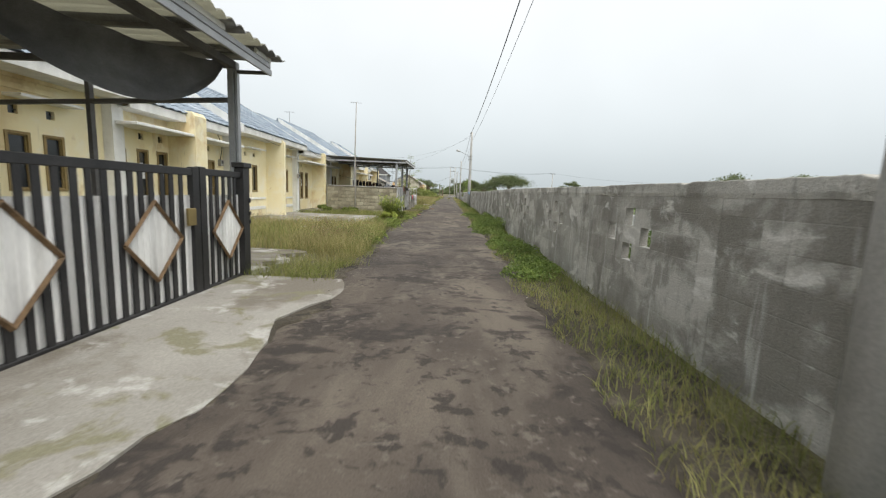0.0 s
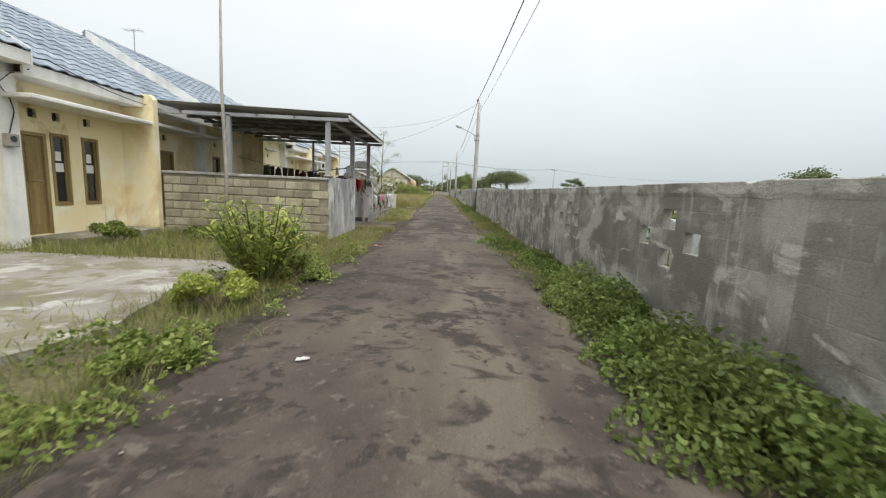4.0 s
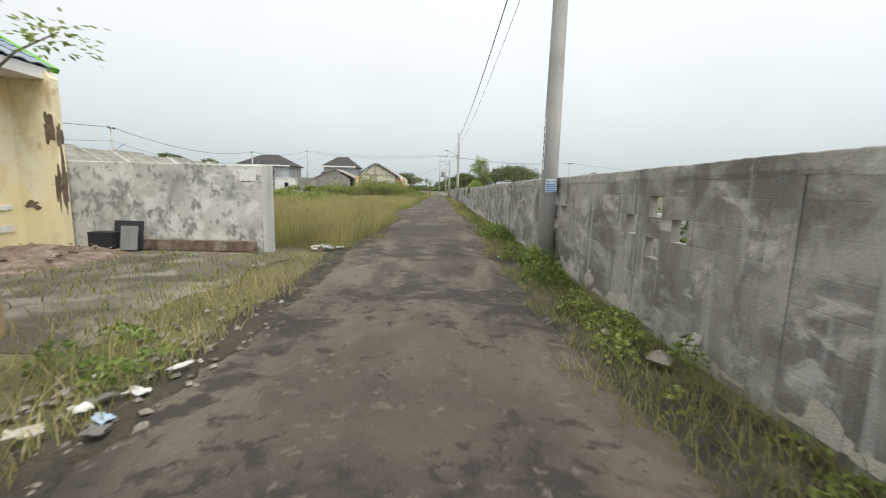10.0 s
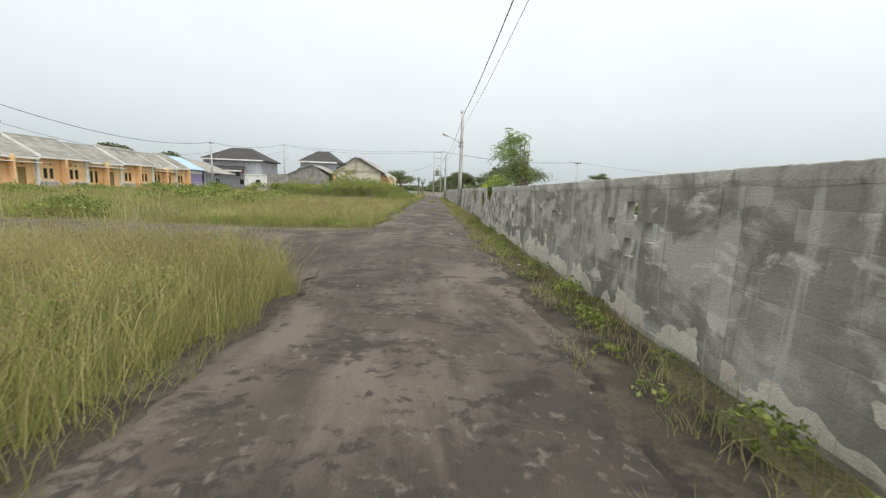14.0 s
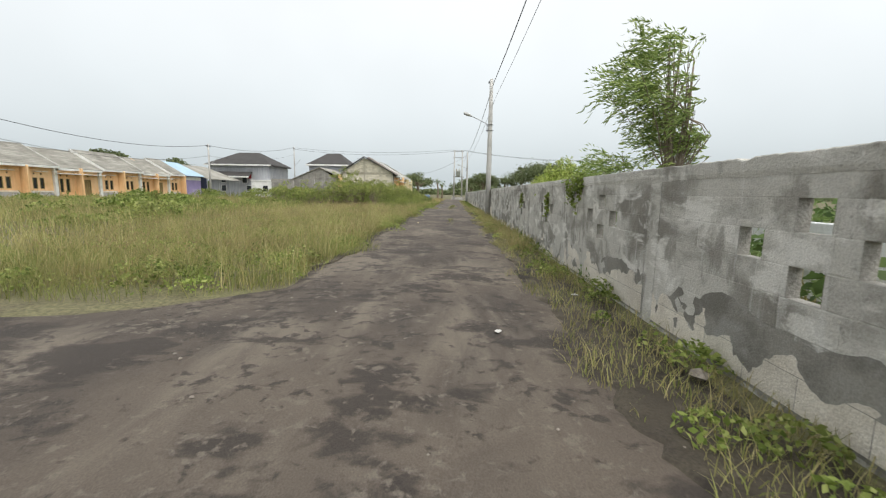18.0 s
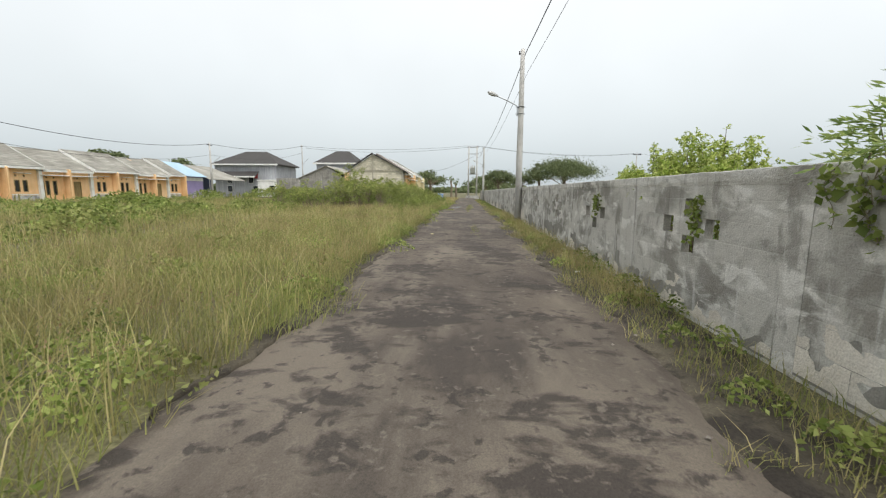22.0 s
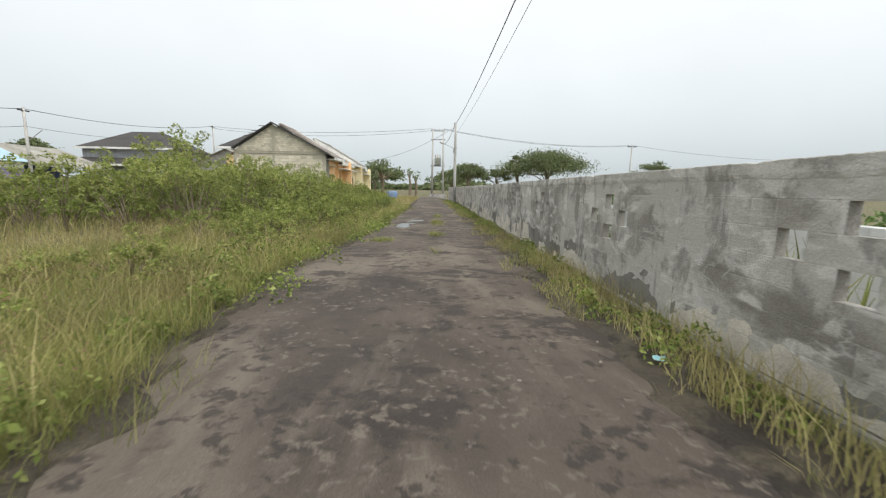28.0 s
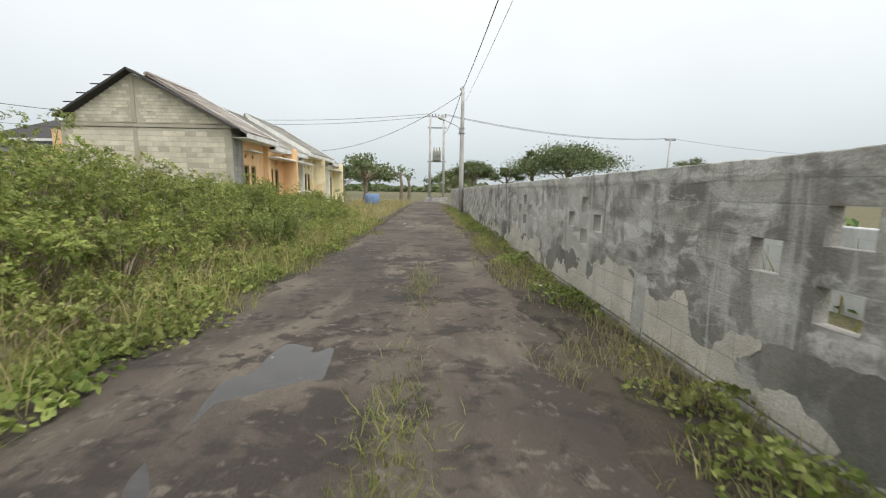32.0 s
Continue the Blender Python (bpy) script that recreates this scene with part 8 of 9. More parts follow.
def thicket_shrub(at, r, h, leaf, clumps, tips, seed, label, group="thicket shrubs"):
    """A dense bush: forking stems carry billowing clumps, each a shell of leafy twig tips, young and pale on top."""
    rng = np.random.default_rng(seed)
    e = thing("shrub", at, label, "shrub", group)
    stems = Geo()
    P, D = [], []
    for k in range(clumps):
        a, q = rng.uniform(0, 2 * np.pi), math.sqrt(rng.uniform(0, 1))
        c = np.array([r * q * math.cos(a), r * q * math.sin(a), h * (0.22 + 0.66 * rng.uniform(0, 1) ** 0.7) * (1 - 0.4 * q * q)])
        stems.tube([(c[0] * 0.1, c[1] * 0.1, -0.05), (c[0] * 0.55, c[1] * 0.5, c[2] * 0.55), tuple(c)], [0.02, 0.012, 0.004], 5)
        d = rng.normal(0, 1, (tips, 3)) + np.array([0.5 * c[0] / r, 0.5 * c[1] / r, 0.55])
        d /= np.linalg.norm(d, axis=1)[:, None]
        rad = min(r, h) * rng.uniform(0.22, 0.36)
        P.append(c + d * (rad * rng.uniform(0.55, 1.0, tips))[:, None] * np.array([1, 1, 0.8]))
        D.append(d)
    P, D = np.concatenate(P), np.concatenate(D)
    D = D + np.array([0, 0, 0.5])
    D /= np.linalg.norm(D, axis=1)[:, None]
    ok = P[:, 2] > 0.04
    P, D = P[ok], D[ok]
    young = (P[:, 2] > h * 0.45) & (rng.uniform(0, 1, len(P)) < 0.5) | (rng.uniform(0, 1, len(P)) < 0.14)
    tagged(part("stem", stems, BARK, e), kind="stuff")
    part("foliage", whorls("foliage", P[~young], D[~young], leaf, 8, LEAF_OLD, rng), None, e)
    part("young_foliage", whorls("young_foliage", P[young], D[young], leaf * 0.9, 8, LEAF_YOUNG, rng, 0.8), None, e, "pale yellow-green young leaves")
    return e


# thicket beside the lane
grow("tall_grass", scatter(-6.5, -1.75, 69.0, 80.0, 420, R, 0.4, 0.9, off_lane), 0.27, 0.005, 0.7, GRASS_GREEN, 31, "green grass before the thicket", wind=(0.1, 0.0))
grow("tall_grass", scatter(-2.9, -1.8, 80.0, 97.0, 260, R, 0.3, 0.8, off_lane), 0.18, 0.006, 0.7, GRASS_GREEN, 32, "green grass before the thicket")
grow("tall_grass", scatter(-3.4, -2.1, 74.0, 96.0, 70, R, -0.6, 0.9, off_lane), 0.42, 0.006, 0.6, GRASS_DRY, 36, "clumps of straw-coloured dead grass before the thicket")
spots = [(rr.uniform(-3.9, -1.95), rr.uniform(69.5, 97.0), rr.uniform(0.12, 0.4), rr.uniform(0.12, 0.4)) for k in range(170)]
weeds("field_weeds", spots, 0.032, 1500, LEAF_SHRUB, 33, "low leafy weeds before the thicket")
DENSE = "dense green leafy shrub of the lane-side thicket"
k = 0
for y in np.arange(79.4, 98.2, 1.25):
    for x in (-4.7, -6.2, -7.7, -9.3):
        hh = {-4.7: 2.1, -6.2: 2.55, -7.7: 2.8, -9.3: 3.0}[x] * (1.0 if y < 87 else (0.84 if y < 92 else 0.6))
        if y < 81.5:
            hh *= 0.8 if x < -5 else 0.55
        thicket_shrub((x + rr.uniform(-0.35, 0.35), y + rr.uniform(-0.4, 0.4), -0.03), 0.95, hh * rr.uniform(0.85, 1.1), 0.062 if x > -7 else 0.085, 26 if x > -7 else 20, 26 if x > -7 else 18, 100 + k, DENSE)
        k += 1
for q in range(27):
    y = 77.6 + q * 0.76
    thicket_shrub((-3.5 - rr.uniform(0.0, 0.5), y + rr.uniform(-0.3, 0.3), -0.03), 0.7, (0.85 if y < 79.5 else 1.2) * rr.uniform(0.8, 1.15), 0.055, 18, 22, 220 + q, "low spreading green shrub at the thicket edge")
for q in range(24):
    thicket_shrub((-2.75 - rr.uniform(0.0, 0.3), 79.5 + q * 0.72 + rr.uniform(-0.2, 0.2), -0.03), 0.42, rr.uniform(0.35, 0.6), 0.05, 10, 18, 620 + q, "low leafy shrub spilling towards the lane")
for q in range(16):
    thicket_shrub((rr.uniform(-6.3, -3.2), rr.uniform(73.5, 82.0), -0.03), rr.uniform(0.35, 0.55), rr.uniform(0.45, 0.85), 0.05, 11, 20, 260 + q, "small pale green bush in the grass before the thicket")
for x, y, h in ((-9.1, 84.3, 3.6), (-9.9, 85.3, 4.0), (-10.7, 84.7, 3.7)):
    thicket_shrub((x, y, -0.03), 0.95, h, 0.08, 26, 18, 350 + int(h * 10), "tall open-crowned shrub rising from the thicket")
for q, (x, y) in enumerate(((-10.6, 79.6), (-11.9, 80.4), (-13.2, 79.9), (-14.6, 81.5), (-11.0, 82.2), (-12.6, 82.6), (-11.6, 87.5), (-12.8, 90.5), (-11.2, 93.0), (-12.0, 95.8), (-10.4, 77.8))):
    thicket_shrub((x, y, -0.03), 1.15, 2.1 * rr.uniform(0.85, 1.1), 0.1, 16, 15, 300 + q, "dense green leafy shrub behind the thicket")
for x, y, h in ((-13.5, 84.0, 1.3), (-16.0, 92.0, 1.5), (-19.0, 95.0, 1.4), (-22.0, 99.0, 1.6), (-25.5, 100.0, 1.5), (-30.0, 97.0, 1.2), (-33.0, 90.0, 1.0), (-31.0, 60.0, 1.2), (-27.0, 57.0, 1.1), (-18.0, 72.0, 0.9), (-22.0, 76.0, 0.9), (-15.0, 66.0, 0.7)):
    shrub((x, y, -0.03), 1.7, h, 0.11, 1500, LEAF_SHRUB, int(x * y) & 999, "rounded green shrub in the field", "field shrubs", clumps=14)
# shrubs before the terrace
for x, y, r, h, m, lf in ((-2.55, 13.9, 0.36, 0.42, LEAF_STRAP, 0.026), (-2.2, 15.3, 0.3, 0.35, LEAF_SHRUB, 0.026), (-6.2, 17.3, 0.35, 0.5, LEAF_SHRUB, 0.03), (-5.2, 18.6, 0.4, 0.35, LEAF_SHRUB, 0.03), (-2.3, 12.6, 0.26, 0.26, LEAF_SHRUB, 0.024)):
    shrub((x, y, -0.02), r, h, lf, 3200, m, int(y * 10), "small green leafy bush in the grass", "small bushes", clumps=10)


def strap_plant(at, n, h, label, seed):
    """A clump of upright stems with long strap leaves."""
    rng = np.random.default_rng(seed)
    e = thing("strap_leaf_plant", at, label, "plant")
    v = []
    stems = Geo()
    for s in range(n):
        a, q = rng.uniform(0, 6.283), rng.uniform(0, 0.3)
        tip = np.array([(q + 0.28) * math.cos(a), (q + 0.28) * math.sin(a), h * rng.uniform(0.6, 1.0)])
        root = np.array([q * 0.6 * math.cos(a), q * 0.6 * math.sin(a), 0])
        stems.tube([tuple(root), tuple(tip)], [0.012, 0.005], 5)
        for f in range(13):
            t = 0.2 + 0.8 * f / 12
            p = root + (tip - root) * t
            b = rng.uniform(0, 6.283)
            d = np.array([math.cos(b), math.sin(b), rng.uniform(0.3, 0.9)])
            d /= np.linalg.norm(d)
            w = np.cross(d, [0, 0, 1.0])
            w /= np.linalg.norm(w)
            ll = rng.uniform(0.14, 0.26)
            v += [p, p + d * ll * 0.5 + w * 0.022, p + d * ll + np.array([0, 0, -0.05]), p + d * ll * 0.5 - w * 0.022]
    tagged(part("stem", stems, LEAF_LUSH, e), kind="stuff")
    part("foliage", quads("foliage", np.array(v), LEAF_STRAP if seed % 2 else LEAF_LUSH), None, e)
    return e


strap_plant((-2.55, 14.9, 0), 60, 1.0, "tall yellow-green strap-leaved plant clump beside the lane", 1)
strap_plant((-2.65, 15.4, 0), 26, 0.85, "dark green strap-leaved plant clump beside the lane", 2)
strap_plant((-2.75, 88.3, 0), 24, 0.9, "green strap-leaved plant in the thicket edge", 4)


def tree(name, at, trunk, limbs, label, mat, leaf, seed, spread=0.35, per=260, sweep=(0, 0, 0), long=2.2, category="tree", flat=0.45):
    """A tree: bent tapered trunk, limbs with twigs, and leaves in uneven sprays along the twigs."""
    rng = np.random.default_rng(seed)
    e = thing(name, at, label, category)
    pts, radii = trunk
    part("trunk", Geo().tube(pts, radii, 10), BARK, e, smooth=True)
    lv = []
    for start, tip, rad in limbs:
        s, t = Vector(start), Vector(tip)
        mid = s.lerp(t, 0.5) + Vector((0, 0, (t - s).length * 0.1))
        wood = Geo().tube([s, mid, t], [rad, rad * 0.65, rad * 0.25], 6)
        for q in range(7):
            f = 0.35 + 0.65 * q / 6
            b = np.array(s.lerp(mid, f * 2) if f < 0.5 else mid.lerp(t, f * 2 - 1))
            d = rng.normal(0, 1, 3) * spread + np.array(sweep) * spread
            wood.tube([tuple(b), tuple(b + d)], [rad * 0.3, 0.003], 4)
            m = per // 7
            u = rng.uniform(0.2, 1.05, m)[:, None]
            lv.append(b + d * u + rng.normal(0, spread * 0.16, (m, 3)))
        part("limb", wood, BARK, e, smooth=True)
    part("crown", leaves("crown", np.concatenate(lv), leaf, mat, rng, long, 0.25, flat), None, e)
    return e


# slender tree by the bamboo fence
def young_tree(name, at, trunk, limbs, label, mat, seed, leaf, long, per, reach, droop, low=None, ends=(0.55, 0.8, 1.0)):
    """A young tree: thin curved limbs, each ending in loose whorls of leaves."""
    rng = np.random.default_rng(seed)
    e = thing(name, at, label, "tree")
    pts, radii = trunk
    part("trunk", Geo().tube(pts, radii, 10), BARK, e, smooth=True)
    if low:
        part("painted_foot", Geo().tube(pts[:2], [radii[0] + 0.006, radii[1] + 0.006], 10), low, e, "tan lower trunk")
    quad = []
    for s, t, rad in limbs:
        s, t = Vector(s), Vector(t)
        mid = s.lerp(t, 0.55) + Vector((0, 0, (t - s).length * 0.08))
        part("limb", Geo().tube([s, mid, t], [rad, rad * 0.7, rad * 0.35], 6), BARK, e, smooth=True)
        for f in ends:
            c = np.array(mid.lerp(t, (f - 0.55) / 0.45))
            for g in range(per):
                a = rng.uniform(0, 6.283)
                d = np.array([math.cos(a), math.sin(a), rng.normal(-droop, 0.35)])
                d /= np.linalg.norm(d)
                p = c + d * reach * rng.uniform(0.05, 1.0) + rng.normal(0, reach * 0.2, 3)
                dd = d + np.array([0, 0, -droop * 0.6])
                dd /= np.linalg.norm(dd)
                w = np.cross(dd, [0.2, 0.3, 1.0])
                w /= np.linalg.norm(w)
                m = leaf * rng.uniform(0.7, 1.25)
                k = m / long * 0.5
                quad += [p, p + d * m * 0.45 + w * k, p + (d + dd) * m * 0.5, p + d * m * 0.45 - w * k]
    part("crown", quads("crown", np.array(quad), mat), None, e)
    return e


TAN = surf("tan_bare_trunk", [(0.3, 0.22, 0.13), (0.42, 0.32, 0.2)], 5.0, 0.85, 0.2, 50, 0.2, stretch=(1, 1, 0.4))
young_tree("slender_tree", (-3.5, 31.3, 0), ([(0, 0, -0.1), (0.0, 0, 1.05), (0.0, 0.02, 2.2), (0.05, 0, 3.3), (0.06, 0, 4.05)], [0.042, 0.034, 0.024, 0.014, 0.006]),
           [((0.0, 0, 1.95), (-0.42, 0.1, 2.45), 0.012), ((0.0, 0, 1.75), (0.7, 0.0, 2.2), 0.012), ((0.0, 0, 2.25), (-0.85, -0.1, 3.0), 0.013), ((0.0, 0, 2.3), (0.78, 0.1, 2.95), 0.012), ((0.03, 0, 2.7), (-0.35, 0.2, 3.35), 0.01),
            ((0.03, 0, 2.8), (0.4, -0.2, 3.5), 0.01), ((0.05, 0, 3.2), (0.02, 0.1, 4.0), 0.008), ((0.02, 0, 1.95), (0.28, -0.1, 2.6), 0.01), ((0.0, 0, 1.55), (-0.5, 0.05, 2.1), 0.009), ((0.0, 0, 2.4), (-0.55, 0.1, 2.75), 0.009)],
           "slender young tree with sparse feathery leaves and a tan trunk", LEAF_FEATHER, 5, 0.065, 1.9, 60, 0.24, 0.1, TAN, (0.88, 1.0))
young_tree("mango_sapling", (-3.42, 29.8, 0), ([(0, 0, -0.1), (0.02, 0, 0.55), (0.06, 0.02, 0.95)], [0.04, 0.035, 0.028]),
           [((0.05, 0, 0.85), (-0.95, 0.1, 1.35), 0.02), ((0.05, 0, 0.9), (-0.45, -0.1, 1.7), 0.02), ((0.05, 0, 0.95), (0.0, 0.1, 1.95), 0.02), ((0.05, 0, 0.9), (0.75, 0.05, 1.3), 0.018), ((0.05, 0, 0.9), (0.3, -0.1, 1.1), 0.014), ((0.04, 0, 0.8), (-0.5, 0.2, 1.1), 0.016), ((0.04, 0, 0.9), (-0.8, -0.1, 1.6), 0.016), ((0.04, 0, 0.9), (0.35, 0.1, 1.45), 0.014), ((0.05, 0, 0.9), (1.1, 0.05, 1.15), 0.014), ((0.05, 0, 0.9), (0.95, 0.1, 1.55), 0.014), ((0.05, 0, 0.95), (-0.2, 0, 2.05), 0.016), ((0.04, 0, 0.85), (-1.1, 0, 1.15), 0.015)],
           "mango sapling with long drooping leaves behind the fence", LEAF_MANGO, 6, 0.19, 3.1, 14, 0.09, 0.75)
# windswept trees behind the wall
def windswept(name, at, trunks, crown, sprays, label, seed, wind=(-1.0, 0.25, 0.0), thick=1.0):
    """A tree whose feathery leaves all trail downwind from its twigs; crown gives (x, z, half width, height) rows."""
    rng = np.random.default_rng(seed)
    e = thing(name, at, label, "tree")
    for pts in trunks:
        part("trunk", Geo().tube(pts, [thick * q for q in (0.035, 0.028, 0.02, 0.008)], 8), BARK, e, smooth=True)
    quad = []
    blow = np.array(wind)
    blow /= np.linalg.norm(blow)
    for q in range(sprays):
        cx, cz, hw = crown[rng.integers(len(crown))]
        a, r = rng.uniform(0, 6.283), math.sqrt(rng.uniform(0, 1))
        s = np.array([cx + hw * r * math.cos(a), hw * 0.8 * r * math.sin(a), cz + rng.uniform(-0.18, 0.18)])
        if q % 3 == 0:
            tr = trunks[rng.integers(len(trunks))]
            b = np.array(tr[1 + rng.integers(2)])
            part("limb", Geo().tube([tuple(b), tuple((b + s) / 2 + np.array([0.04, 0, 0.03])), tuple(s)], [0.011, 0.007, 0.003], 5), BARK, e)
        ln = rng.uniform(0.2, 0.42)
        dirn = blow + rng.normal(0, 0.28, 3) + np.array([0, 0, 0.12 * rng.normal()])
        dirn /= np.linalg.norm(dirn)
        for f in range(4):
            side = rng.normal(0, 0.22, 3)
            d1 = dirn + side
            d1 /= np.linalg.norm(d1)
            for g in range(9):
                t = (g + rng.uniform(0, 0.8)) / 9
                p = s + d1 * ln * t + np.array([0, 0, -0.12 * ln * t * t * 2])
                lf = d1 + rng.normal(0, 0.32, 3)
                lf /= np.linalg.norm(lf)
                w = np.cross(lf, rng.normal(0, 1, 3))
                w /= np.linalg.norm(w) + 1e-9
                m, k = rng.uniform(0.05, 0.1), rng.uniform(0.006, 0.012)
                quad += [p, p + lf * m * 0.45 + w * k, p + lf * m, p + lf * m * 0.45 - w * k]
    part("crown", quads("crown", np.array(quad), LEAF_FEATHER), None, e)
    return e


windswept("windswept_tree", (2.62, 52.95, 0), ([(0, 0, -0.1), (-0.04, 0, 1.3), (-0.08, 0.05, 2.0), (-0.12, 0.05, 3.0)], [(0.06, 0, -0.1), (0.05, 0, 1.3), (0.12, -0.05, 2.1), (0.16, 0, 2.8)], [(0.03, 0.05, -0.1), (0.03, 0.05, 1.3), (0.0, 0.1, 2.2), (0.05, 0.1, 3.1)]),
          ((-0.1, 3.05, 0.3), (-0.2, 2.85, 0.45), (-0.25, 2.65, 0.52), (-0.3, 2.5, 0.55), (-0.18, 2.35, 0.48), (-0.05, 2.2, 0.38), (0.0, 2.05, 0.32), (0.03, 1.9, 0.28), (0.08, 1.72, 0.27), (0.32, 1.75, 0.16)), 210,
          "windswept green tree with feathery leaves behind the wall", 7)
windswept("feathery_sapling", (2.3, 54.3, 0), ([(0, 0, -0.1), (0, 0, 1.0), (-0.05, 0, 1.4), (-0.1, 0, 1.75)], [(0.1, 0.2, -0.1), (0.1, 0.3, 1.0), (0.15, 0.4, 1.3), (0.15, 0.5, 1.6)]), ((-0.1, 1.62, 0.24), (0.0, 1.5, 0.34), (0.1, 1.4, 0.4)), 40,
          "feathery green sapling leaning over the wall", 8, thick=0.35)
windswept("feathery_sapling", (2.3, 53.45, 0), ([(0, 0, -0.1), (0, 0, 1.1), (-0.05, 0, 1.5), (-0.1, 0, 1.75)], [(0.1, 0.2, -0.1), (0.1, 0.2, 1.1), (0.15, 0.3, 1.35), (0.15, 0.3, 1.55)]), ((-0.1, 1.7, 0.16), (0.0, 1.6, 0.26), (0.05, 1.5, 0.3), (0.0, 1.4, 0.3)), 16,
          "feathery green sapling leaning over the wall", 9, thick=0.35)


def bright_bush(at, r, h, seed):
    """A bush of bright leaves: many shoots that end in full clumps, with a few loose sprays above them."""
    rng = np.random.default_rng(seed)
    e = thing("bush", at, "bright yellow-green bush growing over the wall", "bush", "bushes behind the wall")
    stems, P, D = Geo(), [], []
    for k in range(30):
        a, q = rng.uniform(0, 6.283), math.sqrt(rng.uniform(0, 1))
        loose = k % 5 == 0
        top = np.array([r * q * math.cos(a), r * q * math.sin(a) * 1.2, h * (1 - 0.25 * q * q) * (rng.uniform(0.98, 1.1) if loose else rng.uniform(0.6, 0.96))])
        root = np.array([top[0] * 0.25, top[1] * 0.25, -0.05])
        bend = (root + top) / 2 + rng.normal(0, 0.05, 3)
        stems.tube([tuple(root), tuple(bend), tuple(top)], [0.012, 0.008, 0.003], 5)
        n = 14 if loose else 46
        d = rng.normal(0, 1, (n, 3)) + np.array([0, 0, 0.3])
        d /= np.linalg.norm(d, axis=1)[:, None]
        run = np.array([0, 0, -0.3]) * rng.uniform(0, 1, n)[:, None] if loose else 0
        P.append(top + run + d * (rng.uniform(0.4, 1.0, n) * (0.07 if loose else 0.21))[:, None])
        D.append(d)
    tagged(part("stem", stems, BARK, e), kind="stuff")
    part("foliage", whorls("foliage", np.concatenate(P), np.concatenate(D), 0.045, 9, LEAF_BRIGHT, rng), None, e)
    return e


LEAF_BRIGHT = leafy("bright_yellow_green_leaf", [(0.19, 0.27, 0.055), (0.3, 0.38, 0.08), (0.42, 0.48, 0.125), (0.5, 0.54, 0.2)])
for q, (x, y, r, h) in enumerate(((2.36, 55.6, 0.34, 1.5), (2.38, 56.4, 0.46, 1.8), (2.36, 57.2, 0.48, 1.95), (2.34, 58.0, 0.44, 1.85), (2.34, 58.6, 0.36, 1.7))):
    bright_bush((x, y, 0), r, h, 400 + q)
for q, (y, z0, z1, wd) in enumerate(((54.1, 0.85, 1.5, 0.2), (53.85, 0.9, 1.5, 0.2), (58.75, 0.75, 1.2, 0.08), (55.7, 0.6, 1.2, 0.07))):
    rng2 = np.random.default_rng(500 + q)
    vine = thing("hanging_vine", (0, y, 0), "yellow-green vine hanging down the wall through its openings", "vine", "hanging vines")
    lv = []
    for k in range(7 if q < 2 else 6):
        y0, zt, zb = rng2.normal(0, wd), z1 - rng2.uniform(0, 0.15), z0 + rng2.uniform(0, 0.75) * (z1 - z0)
        run = [(1.735 - 0.02 * math.sin(f * 1.3 + k), y0 + 0.05 * math.sin(f * 0.9 + k * 2), zt + (zb - zt) * f / 6) for f in range(7)]
        part("stem", Geo().tube(run, 0.003, 4), BARK, vine)
        for f in range(17):
            c = run[int(rng2.integers(7))]
            lv.append(np.array(c) + rng2.normal(0, 1, 3) * np.array([0.012, 0.035, 0.035]) - np.array([0.012, 0, 0]))
    part("foliage", leaves("foliage", np.array(lv), 0.05 if q < 2 else 0.04, LEAF_YELLOW, rng2, 1.4, 0.5, 0.5), None, vine)


def far_tree(at, r, h, label, seed, mat=None, n=2600, flatc=0.5, leaf=0.5, name="tree", spread=0.19):
    """A distant tree with forked limbs and a broken crown of leaf sprays."""
    rng = np.random.default_rng(seed)
    e = thing(name, at, label, "tree", "far trees")
    part("trunk", Geo().tube([(0, 0, -0.3), (0.1 * r, 0, h * 0.3), (0, 0.05 * r, h * 0.6)], [0.05 * h, 0.035 * h, 0.02 * h], 8), BARK, e)
    pts = []
    for k in range(15):
        a, q = rng.uniform(0, 6.283), math.sqrt(rng.uniform(0.02, 1))
        c = np.array([r * q * math.cos(a), r * q * math.sin(a), h * (0.62 + 0.36 * (1 - q * q) * flatc * 2 * rng.uniform(0.6, 1.0))])
        wood = Geo().tube([(0, 0, h * rng.uniform(0.3, 0.55)), tuple(c * np.array([0.5, 0.5, 0.85])), tuple(c)], [0.015 * h, 0.01 * h, 0.003 * h], 5)
        m = n // 15
        d = rng.normal(0, 1, (m, 3)) * np.array([1, 1, 0.42])
        pts.append(c + d * r * spread)
        part("limb", wood, BARK, e)
    part("crown", leaves("crown", np.concatenate(pts), leaf * 0.7, mat or LEAF_FAR, rng, 1.6, 0.1, 0.6), None, e)
    return e


far_tree((20.8, 143.5, 0), 6.6, 7.6, "wide umbrella-shaped tree beyond the wall", 1, n=19000, flatc=0.5, leaf=0.27, spread=0.23)
far_tree((15.6, 144.5, 0), 1.5, 8.3, "slim open tree beside the umbrella-shaped tree", 2, n=1500, leaf=0.27)
far_tree((7.1, 152.7, 0), 3.8, 6.2, "broad green tree near the lane end", 3, n=7500, leaf=0.27)
far_tree((12.1, 146.0, 0), 2.2, 5.2, "small green tree near the lane end", 4, n=2600, leaf=0.25)
far_tree((-7.0, 124.5, 0), 2.5, 5.2, "small open-crowned tree at the lane end", 5, n=900, leaf=0.28)
far_tree((-9.6, 126.0, 0), 1.9, 4.0, "small open-crowned tree at the lane end", 6, n=620, leaf=0.28)
